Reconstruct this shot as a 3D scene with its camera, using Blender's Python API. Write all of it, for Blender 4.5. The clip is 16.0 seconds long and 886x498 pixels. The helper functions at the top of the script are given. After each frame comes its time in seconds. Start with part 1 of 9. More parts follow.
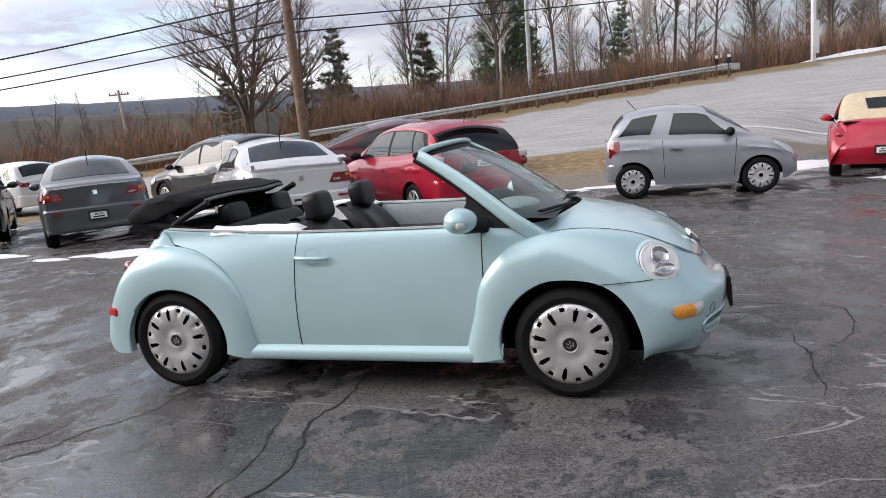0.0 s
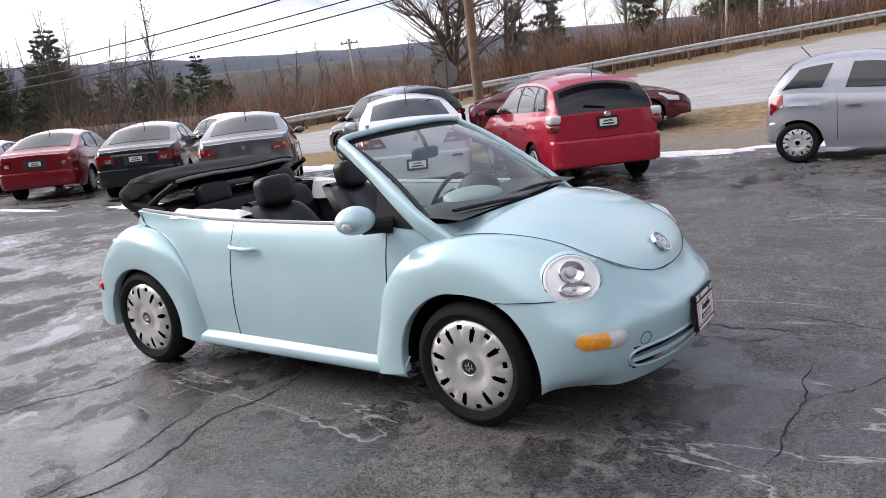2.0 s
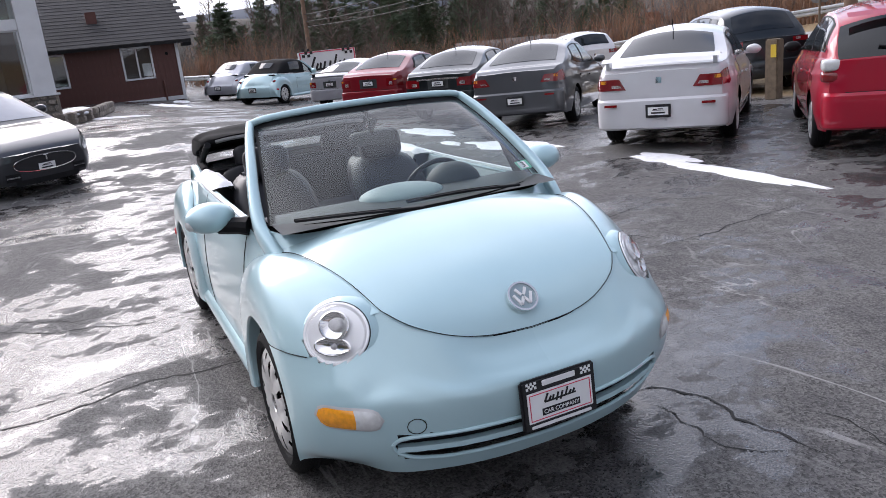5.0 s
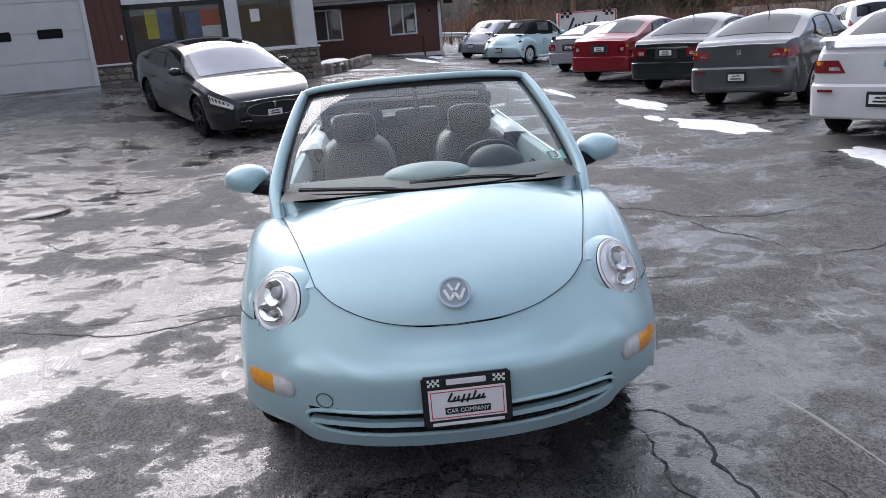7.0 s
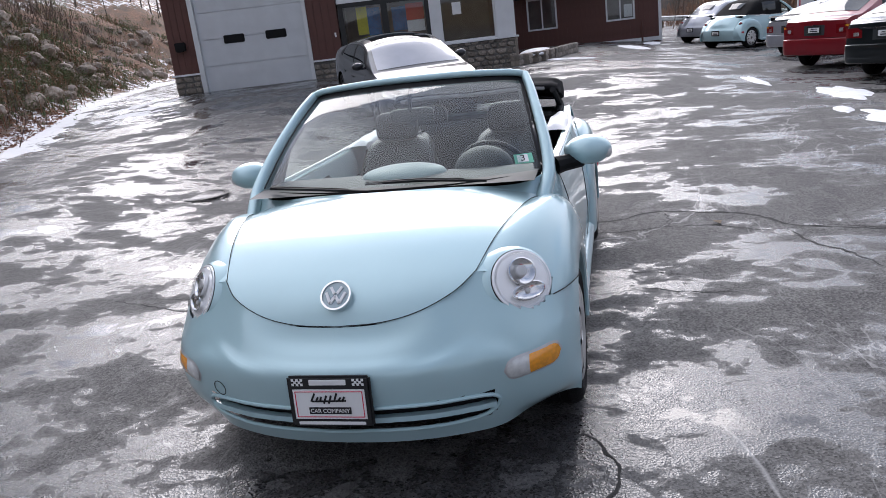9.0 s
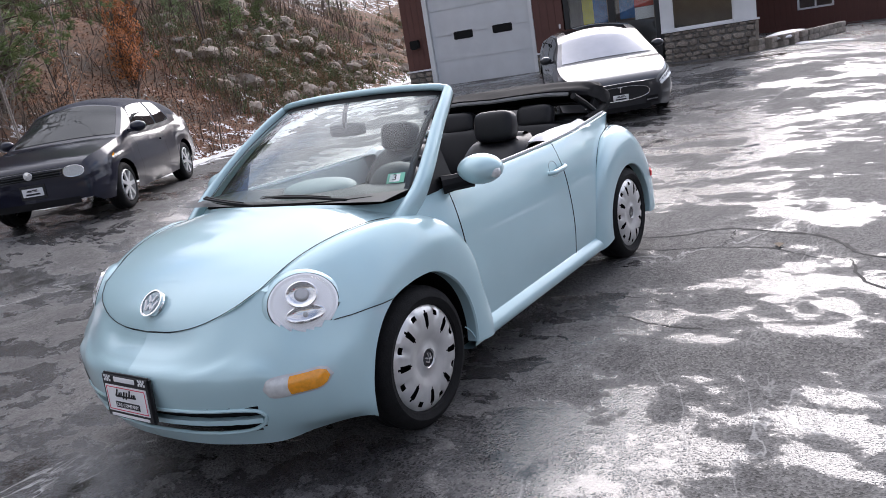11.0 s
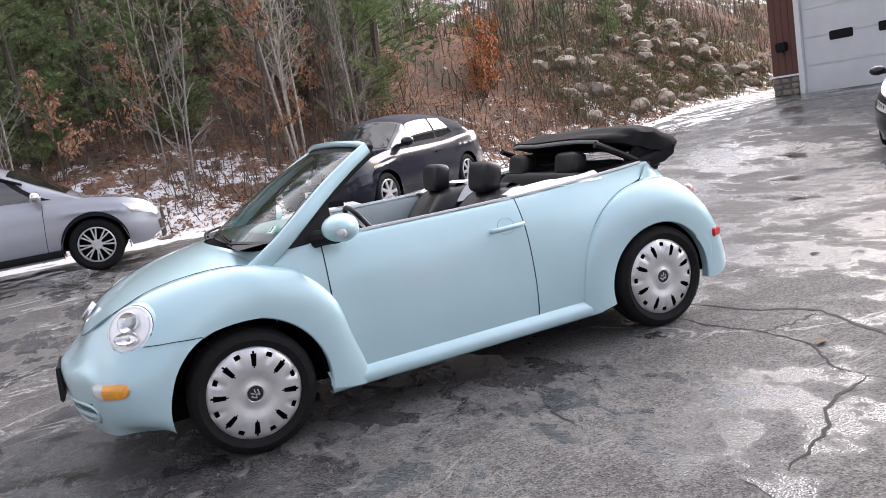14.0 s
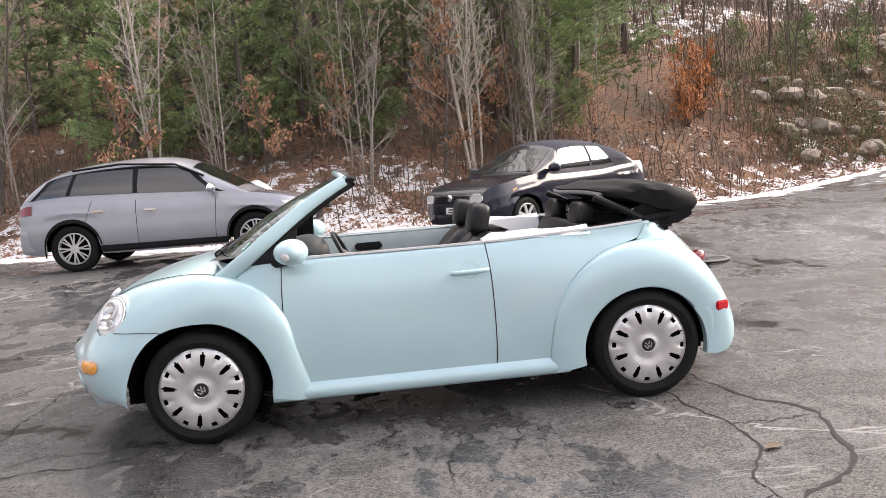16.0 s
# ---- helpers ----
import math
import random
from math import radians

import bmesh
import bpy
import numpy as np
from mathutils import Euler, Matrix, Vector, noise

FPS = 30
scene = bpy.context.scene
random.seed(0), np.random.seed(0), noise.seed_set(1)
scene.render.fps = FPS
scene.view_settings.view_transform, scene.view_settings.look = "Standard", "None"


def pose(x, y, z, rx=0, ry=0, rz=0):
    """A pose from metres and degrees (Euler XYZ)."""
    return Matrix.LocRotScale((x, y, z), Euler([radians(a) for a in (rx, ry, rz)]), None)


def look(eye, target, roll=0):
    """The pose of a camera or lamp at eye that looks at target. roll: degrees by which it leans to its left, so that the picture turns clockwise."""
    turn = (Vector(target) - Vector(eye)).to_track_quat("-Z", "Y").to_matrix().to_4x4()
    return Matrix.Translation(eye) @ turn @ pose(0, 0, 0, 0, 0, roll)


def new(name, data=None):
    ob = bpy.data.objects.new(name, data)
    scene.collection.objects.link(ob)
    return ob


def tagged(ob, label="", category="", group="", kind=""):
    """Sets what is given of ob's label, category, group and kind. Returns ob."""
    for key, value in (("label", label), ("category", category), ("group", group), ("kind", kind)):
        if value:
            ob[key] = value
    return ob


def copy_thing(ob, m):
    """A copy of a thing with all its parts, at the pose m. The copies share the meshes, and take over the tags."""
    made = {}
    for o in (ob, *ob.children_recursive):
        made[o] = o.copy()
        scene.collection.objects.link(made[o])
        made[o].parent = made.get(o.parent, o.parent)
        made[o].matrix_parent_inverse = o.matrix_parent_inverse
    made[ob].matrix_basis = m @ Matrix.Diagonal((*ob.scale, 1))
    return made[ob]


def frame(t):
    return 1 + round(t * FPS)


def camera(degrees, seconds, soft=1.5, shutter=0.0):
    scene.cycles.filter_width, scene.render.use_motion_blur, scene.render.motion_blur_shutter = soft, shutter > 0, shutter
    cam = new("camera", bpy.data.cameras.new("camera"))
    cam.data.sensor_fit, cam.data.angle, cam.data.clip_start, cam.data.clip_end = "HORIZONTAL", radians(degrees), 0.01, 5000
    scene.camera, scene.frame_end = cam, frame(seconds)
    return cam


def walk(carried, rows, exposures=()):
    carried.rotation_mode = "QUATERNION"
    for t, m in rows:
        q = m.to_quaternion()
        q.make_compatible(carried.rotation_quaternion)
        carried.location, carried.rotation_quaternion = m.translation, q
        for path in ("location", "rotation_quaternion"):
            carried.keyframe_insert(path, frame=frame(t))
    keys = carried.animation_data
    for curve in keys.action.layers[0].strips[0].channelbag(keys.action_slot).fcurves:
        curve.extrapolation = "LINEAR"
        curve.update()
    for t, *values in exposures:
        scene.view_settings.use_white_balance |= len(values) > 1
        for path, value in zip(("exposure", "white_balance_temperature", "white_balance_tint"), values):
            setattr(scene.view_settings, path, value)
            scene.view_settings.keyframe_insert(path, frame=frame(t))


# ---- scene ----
# ---- camera and walk ----
cam = camera(60.68, 16.0, soft=0.5)
# seconds, place of the eye, yaw, pitch, roll
ROWS = [
    (0.0, 1.785, -4.840, 1.571, 16.82, -9.62, -4.40),
    (0.5, 2.185, -4.550, 1.614, 21.52, -10.35, -4.87),
    (1.0, 2.578, -4.337, 1.641, 25.96, -11.08, -5.20),
    (1.5, 2.851, -4.000, 1.649, 30.41, -11.75, -5.34),
    (2.0, 3.138, -3.687, 1.651, 34.62, -12.42, -5.47),
    (2.5, 3.422, -3.343, 1.668, 39.19, -13.23, -5.65),
    (3.0, 3.659, -2.924, 1.690, 44.14, -13.92, -5.77),
    (5.5, 4.375, -0.984, 1.729, 71.53, -16.19, -5.30),
    (6.0, 4.525, -0.667, 1.730, 77.13, -16.55, -4.40),
    (6.5, 4.553, -0.410, 1.716, 81.73, -16.82, -4.22),
    (7.0, 4.506, -0.211, 1.721, 85.95, -16.97, -4.51),
    (7.5, 4.495, -0.089, 1.708, 89.91, -16.89, -5.19),
    (8.0, 4.530, 0.227, 1.681, 94.43, -16.67, -5.91),
    (8.5, 4.523, 0.630, 1.673, 99.26, -16.41, -6.46),
    (9.0, 4.407, 1.055, 1.664, 104.23, -16.14, -6.86),
    (11.5, 3.436, 3.139, 1.517, 131.19, -13.19, -9.66),
    (12.0, 3.174, 3.509, 1.486, 136.67, -12.14, -9.85),
    (12.5, 2.825, 3.819, 1.457, 142.48, -11.19, -9.99),
    (13.0, 2.452, 4.101, 1.449, 147.76, -10.45, -10.06),
    (13.5, 2.123, 4.345, 1.434, 152.44, -9.80, -9.97),
    (14.0, 1.687, 4.500, 1.428, 157.33, -9.10, -9.54),
    (14.5, 1.298, 4.708, 1.408, 162.14, -8.28, -8.59),
    (15.0, 0.898, 4.831, 1.395, 167.19, -7.41, -7.18),
    (15.5, 0.538, 4.880, 1.402, 171.42, -6.62, -5.65),
    (16.0, 0.263, 4.964, 1.404, 174.76, -6.05, -4.48),
]
STOPS = [(0.0, 0.75, 6650, 15), (3.0, 1.05, 6500, 19), (5.5, 0.9, 6250, 18), (7.0, 0.78, 6200, 17), (9.0, 0.70, 6180, 17), (12.5, 1.35, 6450, 18), (14.5, 1.58, 6850, 18), (16.0, 1.72, 7350, 19)]
walk(cam, [(t, pose(x, y, z, 90 + pitch, 0, yaw) @ pose(0, 0, 0, 0, 0, roll)) for t, x, y, z, yaw, pitch, roll in ROWS], STOPS)

# ---- world and sun ----
SUN_YAW, SUN_UP = 197.0, 27.0   # where the sun stands: degrees from +x, degrees up


def make_world():
    world = bpy.data.worlds.new("sky")
    scene.world = world
    world.use_nodes = True
    nt = world.node_tree
    nt.nodes.clear()
    out = nt.nodes.new("ShaderNodeOutputWorld")
    bg = nt.nodes.new("ShaderNodeBackground")
    sky = nt.nodes.new("ShaderNodeTexSky")
    sky.sky_type = "NISHITA"
    sky.sun_disc = False
    sky.sun_elevation = radians(SUN_UP)
    sky.sun_rotation = radians(90 - SUN_YAW)
    sky.air_density, sky.dust_density = 1.0, 0.6
    # broken cloud: soft white and grey streaks over the blue
    coord = nt.nodes.new("ShaderNodeTexCoord")
    sep = nt.nodes.new("ShaderNodeSeparateXYZ")
    nt.links.new(coord.outputs["Generated"], sep.inputs[0])
    up = nt.nodes.new("ShaderNodeMath")
    up.operation = "MAXIMUM"
    up.inputs[1].default_value = 0.0
    nt.links.new(sep.outputs["Z"], up.inputs[0])
    lift = nt.nodes.new("ShaderNodeMath")
    lift.operation = "ADD"
    lift.inputs[1].default_value = 0.12
    nt.links.new(up.outputs[0], lift.inputs[0])
    flat = nt.nodes.new("ShaderNodeCombineXYZ")
    for axis in "XY":
        div = nt.nodes.new("ShaderNodeMath")
        div.operation = "DIVIDE"
        nt.links.new(sep.outputs[axis], div.inputs[0])
        nt.links.new(lift.outputs[0], div.inputs[1])
        nt.links.new(div.outputs[0], flat.inputs[axis])
    n1 = nt.nodes.new("ShaderNodeTexNoise")
    n1.inputs["Scale"].default_value, n1.inputs["Detail"].default_value, n1.inputs["Roughness"].default_value = 0.9, 9.0, 0.58
    nt.links.new(flat.outputs[0], n1.inputs["Vector"])
    n2 = nt.nodes.new("ShaderNodeTexNoise")
    n2.inputs["Scale"].default_value, n2.inputs["Detail"].default_value = 0.45, 6.0
    nt.links.new(flat.outputs[0], n2.inputs["Vector"])
    cover = nt.nodes.new("ShaderNodeValToRGB")
    cover.color_ramp.elements[0].position, cover.color_ramp.elements[1].position = 0.36, 0.5
    nt.links.new(n1.outputs["Fac"], cover.inputs[0])
    tone = nt.nodes.new("ShaderNodeValToRGB")
    tone.color_ramp.elements[0].position, tone.color_ramp.elements[1].position = 0.40, 0.61
    tone.color_ramp.elements[0].color = (CLOUD[0] * 0.40, CLOUD[1] * 0.43, CLOUD[2] * 0.50, 1)
    tone.color_ramp.elements[1].color = (*CLOUD, 1)
    nt.links.new(n2.outputs["Fac"], tone.inputs[0])
    scaled = nt.nodes.new("ShaderNodeMix")
    scaled.data_type, scaled.blend_type = "RGBA", "MULTIPLY"
    scaled.inputs[0].default_value = 1.0
    scaled.inputs["B"].default_value = (CLOUD_GAIN, CLOUD_GAIN, CLOUD_GAIN, 1)
    nt.links.new(tone.outputs[0], scaled.inputs["A"])
    mix = nt.nodes.new("ShaderNodeMix")
    mix.data_type = "RGBA"
    nt.links.new(cover.outputs[0], mix.inputs[0])
    nt.links.new(sky.outputs[0], mix.inputs["A"])
    nt.links.new(scaled.outputs["Result"], mix.inputs["B"])
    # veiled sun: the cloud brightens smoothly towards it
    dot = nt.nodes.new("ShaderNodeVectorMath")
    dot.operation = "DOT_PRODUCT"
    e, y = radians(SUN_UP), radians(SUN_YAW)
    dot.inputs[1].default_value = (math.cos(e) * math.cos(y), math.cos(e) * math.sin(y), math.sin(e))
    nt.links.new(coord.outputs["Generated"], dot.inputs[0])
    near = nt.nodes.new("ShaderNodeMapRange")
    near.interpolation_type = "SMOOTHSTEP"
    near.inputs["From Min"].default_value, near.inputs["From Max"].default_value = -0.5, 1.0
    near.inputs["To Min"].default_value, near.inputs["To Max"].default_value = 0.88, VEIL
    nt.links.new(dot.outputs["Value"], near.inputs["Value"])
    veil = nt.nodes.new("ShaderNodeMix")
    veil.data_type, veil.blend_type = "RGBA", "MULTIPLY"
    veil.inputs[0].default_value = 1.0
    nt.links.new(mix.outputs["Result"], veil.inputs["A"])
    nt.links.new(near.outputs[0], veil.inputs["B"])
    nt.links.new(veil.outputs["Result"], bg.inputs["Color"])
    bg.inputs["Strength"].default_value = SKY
    nt.links.new(bg.outputs[0], out.inputs["Surface"])


SKY = 0.09
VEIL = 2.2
CLOUD = (0.93, 0.96, 1.0)
CLOUD_GAIN = 6.4
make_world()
sun_data = bpy.data.lights.new("sun", "SUN")
sun_data.energy, sun_data.angle, sun_data.color = 1.7, radians(46), (1.0, 0.95, 0.87)
sun = new("sun", sun_data)
sun.matrix_world = look((math.cos(radians(SUN_YAW)) * 50, math.sin(radians(SUN_YAW)) * 50, math.tan(radians(SUN_UP)) * 50), (0, 0, 0))

# ---- materials ----
def material(name, base, rough=0.5, metal=0.0, vary=0.0, scale=8.0, bump=0.0, bump_scale=60.0, coat=0.0, second=None, patch=3.0, spread=(0.4, 0.6), rand=0.0, spec=0.5, bump_dist=0.01):
    """A node material: base colour, a second colour in patches, fine grain, relief and, for repeats, a tone of each object's own."""
    m = bpy.data.materials.new(name)
    m.use_nodes = True
    nt = m.node_tree
    bsdf = nt.nodes["Principled BSDF"]
    bsdf.inputs["Roughness"].default_value = rough
    bsdf.inputs["Metallic"].default_value = metal
    bsdf.inputs["Coat Weight"].default_value = coat
    bsdf.inputs["Coat Roughness"].default_value = 0.04
    bsdf.inputs["Specular IOR Level"].default_value = spec
    bsdf.inputs["Base Color"].default_value = (*base, 1)
    coord = nt.nodes.new("ShaderNodeTexCoord")
    last = None
    if second:
        n = nt.nodes.new("ShaderNodeTexNoise")
        n.inputs["Scale"].default_value, n.inputs["Detail"].default_value = patch, 8.0
        nt.links.new(coord.outputs["Object"], n.inputs["Vector"])
        ramp = nt.nodes.new("ShaderNodeValToRGB")
        ramp.color_ramp.elements[0].position, ramp.color_ramp.elements[1].position = spread
        ramp.color_ramp.elements[0].color, ramp.color_ramp.elements[1].color = (*base, 1), (*second, 1)
        nt.links.new(n.outputs["Fac"], ramp.inputs[0])
        last = ramp.outputs[0]
    if vary or rand:
        n = nt.nodes.new("ShaderNodeTexNoise")
        n.inputs["Scale"].default_value, n.inputs["Detail"].default_value = scale, 6.0
        nt.links.new(coord.outputs["Object"], n.inputs["Vector"])
        tone = nt.nodes.new("ShaderNodeMapRange")
        tone.inputs["To Min"].default_value, tone.inputs["To Max"].default_value = 1 - vary, 1 + vary
        tone.inputs["From Min"].default_value, tone.inputs["From Max"].default_value = 0.3, 0.7
        nt.links.new(n.outputs["Fac"], tone.inputs["Value"])
        value = tone.outputs[0]
        if rand:
            info = nt.nodes.new("ShaderNodeObjectInfo")
            own = nt.nodes.new("ShaderNodeMapRange")
            own.inputs["To Min"].default_value, own.inputs["To Max"].default_value = 1 - rand, 1 + rand
            nt.links.new(info.outputs["Random"], own.inputs["Value"])
            both = nt.nodes.new("ShaderNodeMath")
            both.operation = "MULTIPLY"
            nt.links.new(value, both.inputs[0])
            nt.links.new(own.outputs[0], both.inputs[1])
            value = both.outputs[0]
        mul = nt.nodes.new("ShaderNodeMix")
        mul.data_type, mul.blend_type = "RGBA", "MULTIPLY"
        mul.inputs[0].default_value = 1.0
        mul.inputs["A"].default_value = (*base, 1)
        if last:
            nt.links.new(last, mul.inputs["A"])
        nt.links.new(value, mul.inputs["B"])
        last = mul.outputs["Result"]
    if last:
        nt.links.new(last, bsdf.inputs["Base Color"])
    if bump:
        n = nt.nodes.new("ShaderNodeTexNoise")
        n.inputs["Scale"].default_value, n.inputs["Detail"].default_value = bump_scale, 5.0
        nt.links.new(coord.outputs["Object"], n.inputs["Vector"])
        b = nt.nodes.new("ShaderNodeBump")
        b.inputs["Strength"].default_value, b.inputs["Distance"].default_value = bump, bump_dist
        nt.links.new(n.outputs["Fac"], b.inputs["Height"])
        nt.links.new(b.outputs[0], bsdf.inputs["Normal"])
    return m


def paint(name, base, metal=0.25, rough=0.32, dirt=0.05):
    return material(name, base, rough, metal, vary=dirt, scale=2.5, coat=0.9, spec=0.22)


def glass(name, tint, clear, ior=1.65, dust=(0.012, 0.014, 0.015), gloss_rough=0.08):
    """Car or shop glass: clear for the share given, else dark tint, with real gloss."""
    m = bpy.data.materials.new(name)
    m.use_nodes = True
    nt = m.node_tree
    nt.nodes.remove(nt.nodes["Principled BSDF"])
    out = nt.nodes["Material Output"]
    pane = nt.nodes.new("ShaderNodeBsdfTransparent")
    pane.inputs[0].default_value = (*tint, 1)
    dark = nt.nodes.new("ShaderNodeBsdfDiffuse")
    dark.inputs[0].default_value = (*dust, 1)
    body = nt.nodes.new("ShaderNodeMixShader")
    body.inputs[0].default_value = clear
    nt.links.new(dark.outputs[0], body.inputs[1])
    nt.links.new(pane.outputs[0], body.inputs[2])
    gloss = nt.nodes.new("ShaderNodeBsdfGlossy")
    gloss.inputs["Roughness"].default_value = gloss_rough
    # a thin sheet: the same share of gloss from both sides
    edge = nt.nodes.new("ShaderNodeLayerWeight")
    edge.inputs["Blend"].default_value = 0.5
    power = nt.nodes.new("ShaderNodeMath")
    power.operation, power.inputs[1].default_value = "POWER", 4.5
    nt.links.new(edge.outputs["Facing"], power.inputs[0])
    share = nt.nodes.new("ShaderNodeMapRange")
    f0 = ((ior - 1) / (ior + 1)) ** 2
    share.inputs["To Min"].default_value, share.inputs["To Max"].default_value = f0, 1.0
    nt.links.new(power.outputs[0], share.inputs["Value"])
    mix = nt.nodes.new("ShaderNodeMixShader")
    nt.links.new(share.outputs[0], mix.inputs[0])
    nt.links.new(body.outputs[0], mix.inputs[1])
    nt.links.new(gloss.outputs[0], mix.inputs[2])
    nt.links.new(mix.outputs[0], out.inputs["Surface"])
    return m


# ---- mesh tools ----
def mesh_of(name, verts, faces, mat, smooth=35.0):
    me = bpy.data.meshes.new(name)
    me.from_pydata([tuple(v) for v in verts], [], faces)
    me.validate()
    if mat:
        me.materials.append(mat)
    if smooth:
        me.shade_smooth()
        me.set_sharp_from_angle(angle=radians(smooth))
    return me


def put(name, me, parent=None, m=None, label=""):
    ob = new(name, me)
    ob.parent = parent
    if m is not None:
        ob.matrix_basis = m
    if label:
        ob["label"] = label
    return ob


def piece(name, geo, mat, parent=None, label="", smooth=35.0, m=None):
    """One mesh object of a thing from (verts, faces)."""
    return put(name, mesh_of(name, geo[0], geo[1], mat, smooth), parent, m, label)


def thing(name, m, label, category, group="", kind=""):
    ob = new(name)
    ob.empty_display_size = 0.2
    ob.matrix_basis = m
    return tagged(ob, label, category, group, kind)


def joined(*geos):
    verts, faces = [], []
    for v, f in geos:
        n = len(verts)
        verts += list(v)
        faces += [tuple(i + n for i in q) for q in f]
    return verts, faces


def moved(geo, m):
    return [m @ Vector(v) for v in geo[0]], geo[1]


def flip_y(geo):
    return [Vector((v[0], -v[1], v[2])) for v in geo[0]], [tuple(reversed(f)) for f in geo[1]]


def box(cx, cy, cz, sx, sy, sz, bevel=0.0):
    bm = bmesh.new()
    bmesh.ops.create_cube(bm, size=1.0, matrix=Matrix.Translation((cx, cy, cz)) @ Matrix.Diagonal((sx, sy, sz, 1)))
    if bevel:
        bmesh.ops.bevel(bm, geom=bm.edges[:], offset=bevel, segments=2, affect="EDGES")
    return taken(bm)


def taken(bm):
    bm.verts.index_update()
    geo = [v.co.copy() for v in bm.verts], [tuple(v.index for v in f.verts) for f in bm.faces]
    bm.free()
    return geo


def spline(pts, n, closed=False):
    """n points along a smooth curve through pts, evenly by control length."""
    P = [Vector(p) for p in pts]
    if len(P) == 2:
        return [P[0].lerp(P[1], i / (n - 1)) for i in range(n)]
    k = len(P)
    seg = k if closed else k - 1
    lens = [max(1e-6, (P[(i + 1) % k] - P[i]).length) for i in range(seg)]
    total = sum(lens)
    out = []
    for i in range(n):
        s = total * i / (n if closed else n - 1)
        j = 0
        while j < seg - 1 and s > lens[j]:
            s -= lens[j]
            j += 1
        u = min(1.0, s / lens[j])
        if closed:
            a, b, c, d = P[(j - 1) % k], P[j], P[(j + 1) % k], P[(j + 2) % k]
        else:
            b, c = P[j], P[j + 1]
            a = P[j - 1] if j else b * 2 - c
            d = P[j + 2] if j + 2 < k else c * 2 - b
        out.append(0.5 * ((2 * b) + (c - a) * u + (2 * a - 5 * b + 4 * c - d) * u * u + (3 * b - a - 3 * c + d) * u ** 3))
    return out


def table(rows, x):
    """A smooth value from rows of (x, value)."""
    if x <= rows[0][0]:
        return rows[0][1]
    for (a, p), (b, q) in zip(rows, rows[1:]):
        if x <= b:
            u = (x - a) / (b - a)
            return p + (q - p) * u
    return rows[-1][1]


def softly(rows, x):
    """As table, but rounded at the knots (Catmull-Rom)."""
    if x <= rows[0][0]:
        return rows[0][1]
    for i, ((a, p), (b, q)) in enumerate(zip(rows, rows[1:])):
        if x <= b:
            u = (x - a) / (b - a)
            o = rows[i - 1][1] if i else p
            r = rows[i + 2][1] if i + 2 < len(rows) else q
            ma = (q - o) / (b - rows[i - 1][0]) * (b - a) if i else q - p
            mb = (r - p) / (rows[i + 2][0] - a) * (b - a) if i + 2 < len(rows) else q - p
            return (2 * u ** 3 - 3 * u * u + 1) * p + (u ** 3 - 2 * u * u + u) * ma + (-2 * u ** 3 + 3 * u * u) * q + (u ** 3 - u * u) * mb
    return rows[-1][1]


def grid(rings, close=False, both=False):
    """Faces over a list of equally long rows of points."""
    n, verts, faces = len(rings[0]), [v for r in rings for v in r], []
    for i in range(len(rings) - 1):
        for j in range(n if close else n - 1):
            k = (j + 1) % n
            faces.append((i * n + j, i * n + k, (i + 1) * n + k, (i + 1) * n + j))
    return verts, faces


def loft(ribs, nu, nv):
    """A smooth sheet through ribs, each a short list of points."""
    fine = [spline(r, nv) for r in ribs]
    cols = [spline([f[j] for f in fine], nu) for j in range(nv)]
    return grid([[cols[j][i] for j in range(nv)] for i in range(nu)])


def thick(geo, d):
    """A sheet given thickness d against its normals."""
    bm = bmesh.new()
    vs = [bm.verts.new(v) for v in geo[0]]
    for f in geo[1]:
        try:
            bm.faces.new([vs[i] for i in f])
        except ValueError:
            pass
    bmesh.ops.remove_doubles(bm, verts=bm.verts[:], dist=1e-5)
    bm.normal_update()
    bmesh.ops.solidify(bm, geom=bm.faces[:], thickness=d)
    return taken(bm)


def outward(geo, c):
    """A sheet whose faces all look away from the point c."""
    total, c = 0.0, Vector(c)
    for f in geo[1]:
        p = [Vector(geo[0][i]) for i in f]
        total += (p[1] - p[0]).cross(p[2] - p[0]).dot(p[0] - c)
    return geo if total > 0 else (geo[0], [tuple(reversed(f)) for f in geo[1]])


def tube(path, radius, sides=8, caps=True):
    """A round bar along a path; radius is a number or one for each point."""
    P = [Vector(p) for p in path]
    R = radius if isinstance(radius, (list, tuple)) else [radius] * len(P)
    rings, last = [], None
    for i, p in enumerate(P):
        d = (P[min(i + 1, len(P) - 1)] - P[max(i - 1, 0)]).normalized()
        a = d.orthogonal().normalized() if last is None else (last - d * last.dot(d)).normalized()
        last, b = a, d.cross(a)
        rings.append([p + (a * math.cos(2 * math.pi * k / sides) + b * math.sin(2 * math.pi * k / sides)) * R[i] for k in range(sides)])
    v, f = grid(rings, close=True)
    if caps:
        f += [tuple(reversed(range(sides))), tuple(range(len(v) - sides, len(v)))]
    return v, f


def band(path, wide, deep, up=(0, 0, 1)):
    """A flat bar along a path: wide across, deep along up."""
    P, up = [Vector(p) for p in path], Vector(up)
    rings = []
    for i, p in enumerate(P):
        d = (P[min(i + 1, len(P) - 1)] - P[max(i - 1, 0)]).normalized()
        s = d.cross(up).normalized() * wide / 2
        h = up * deep / 2
        rings.append([p - s - h, p + s - h, p + s + h, p - s + h])
    v, f = grid(rings, close=True)
    return v, f + [(3, 2, 1, 0), tuple(range(len(v) - 4, len(v)))]


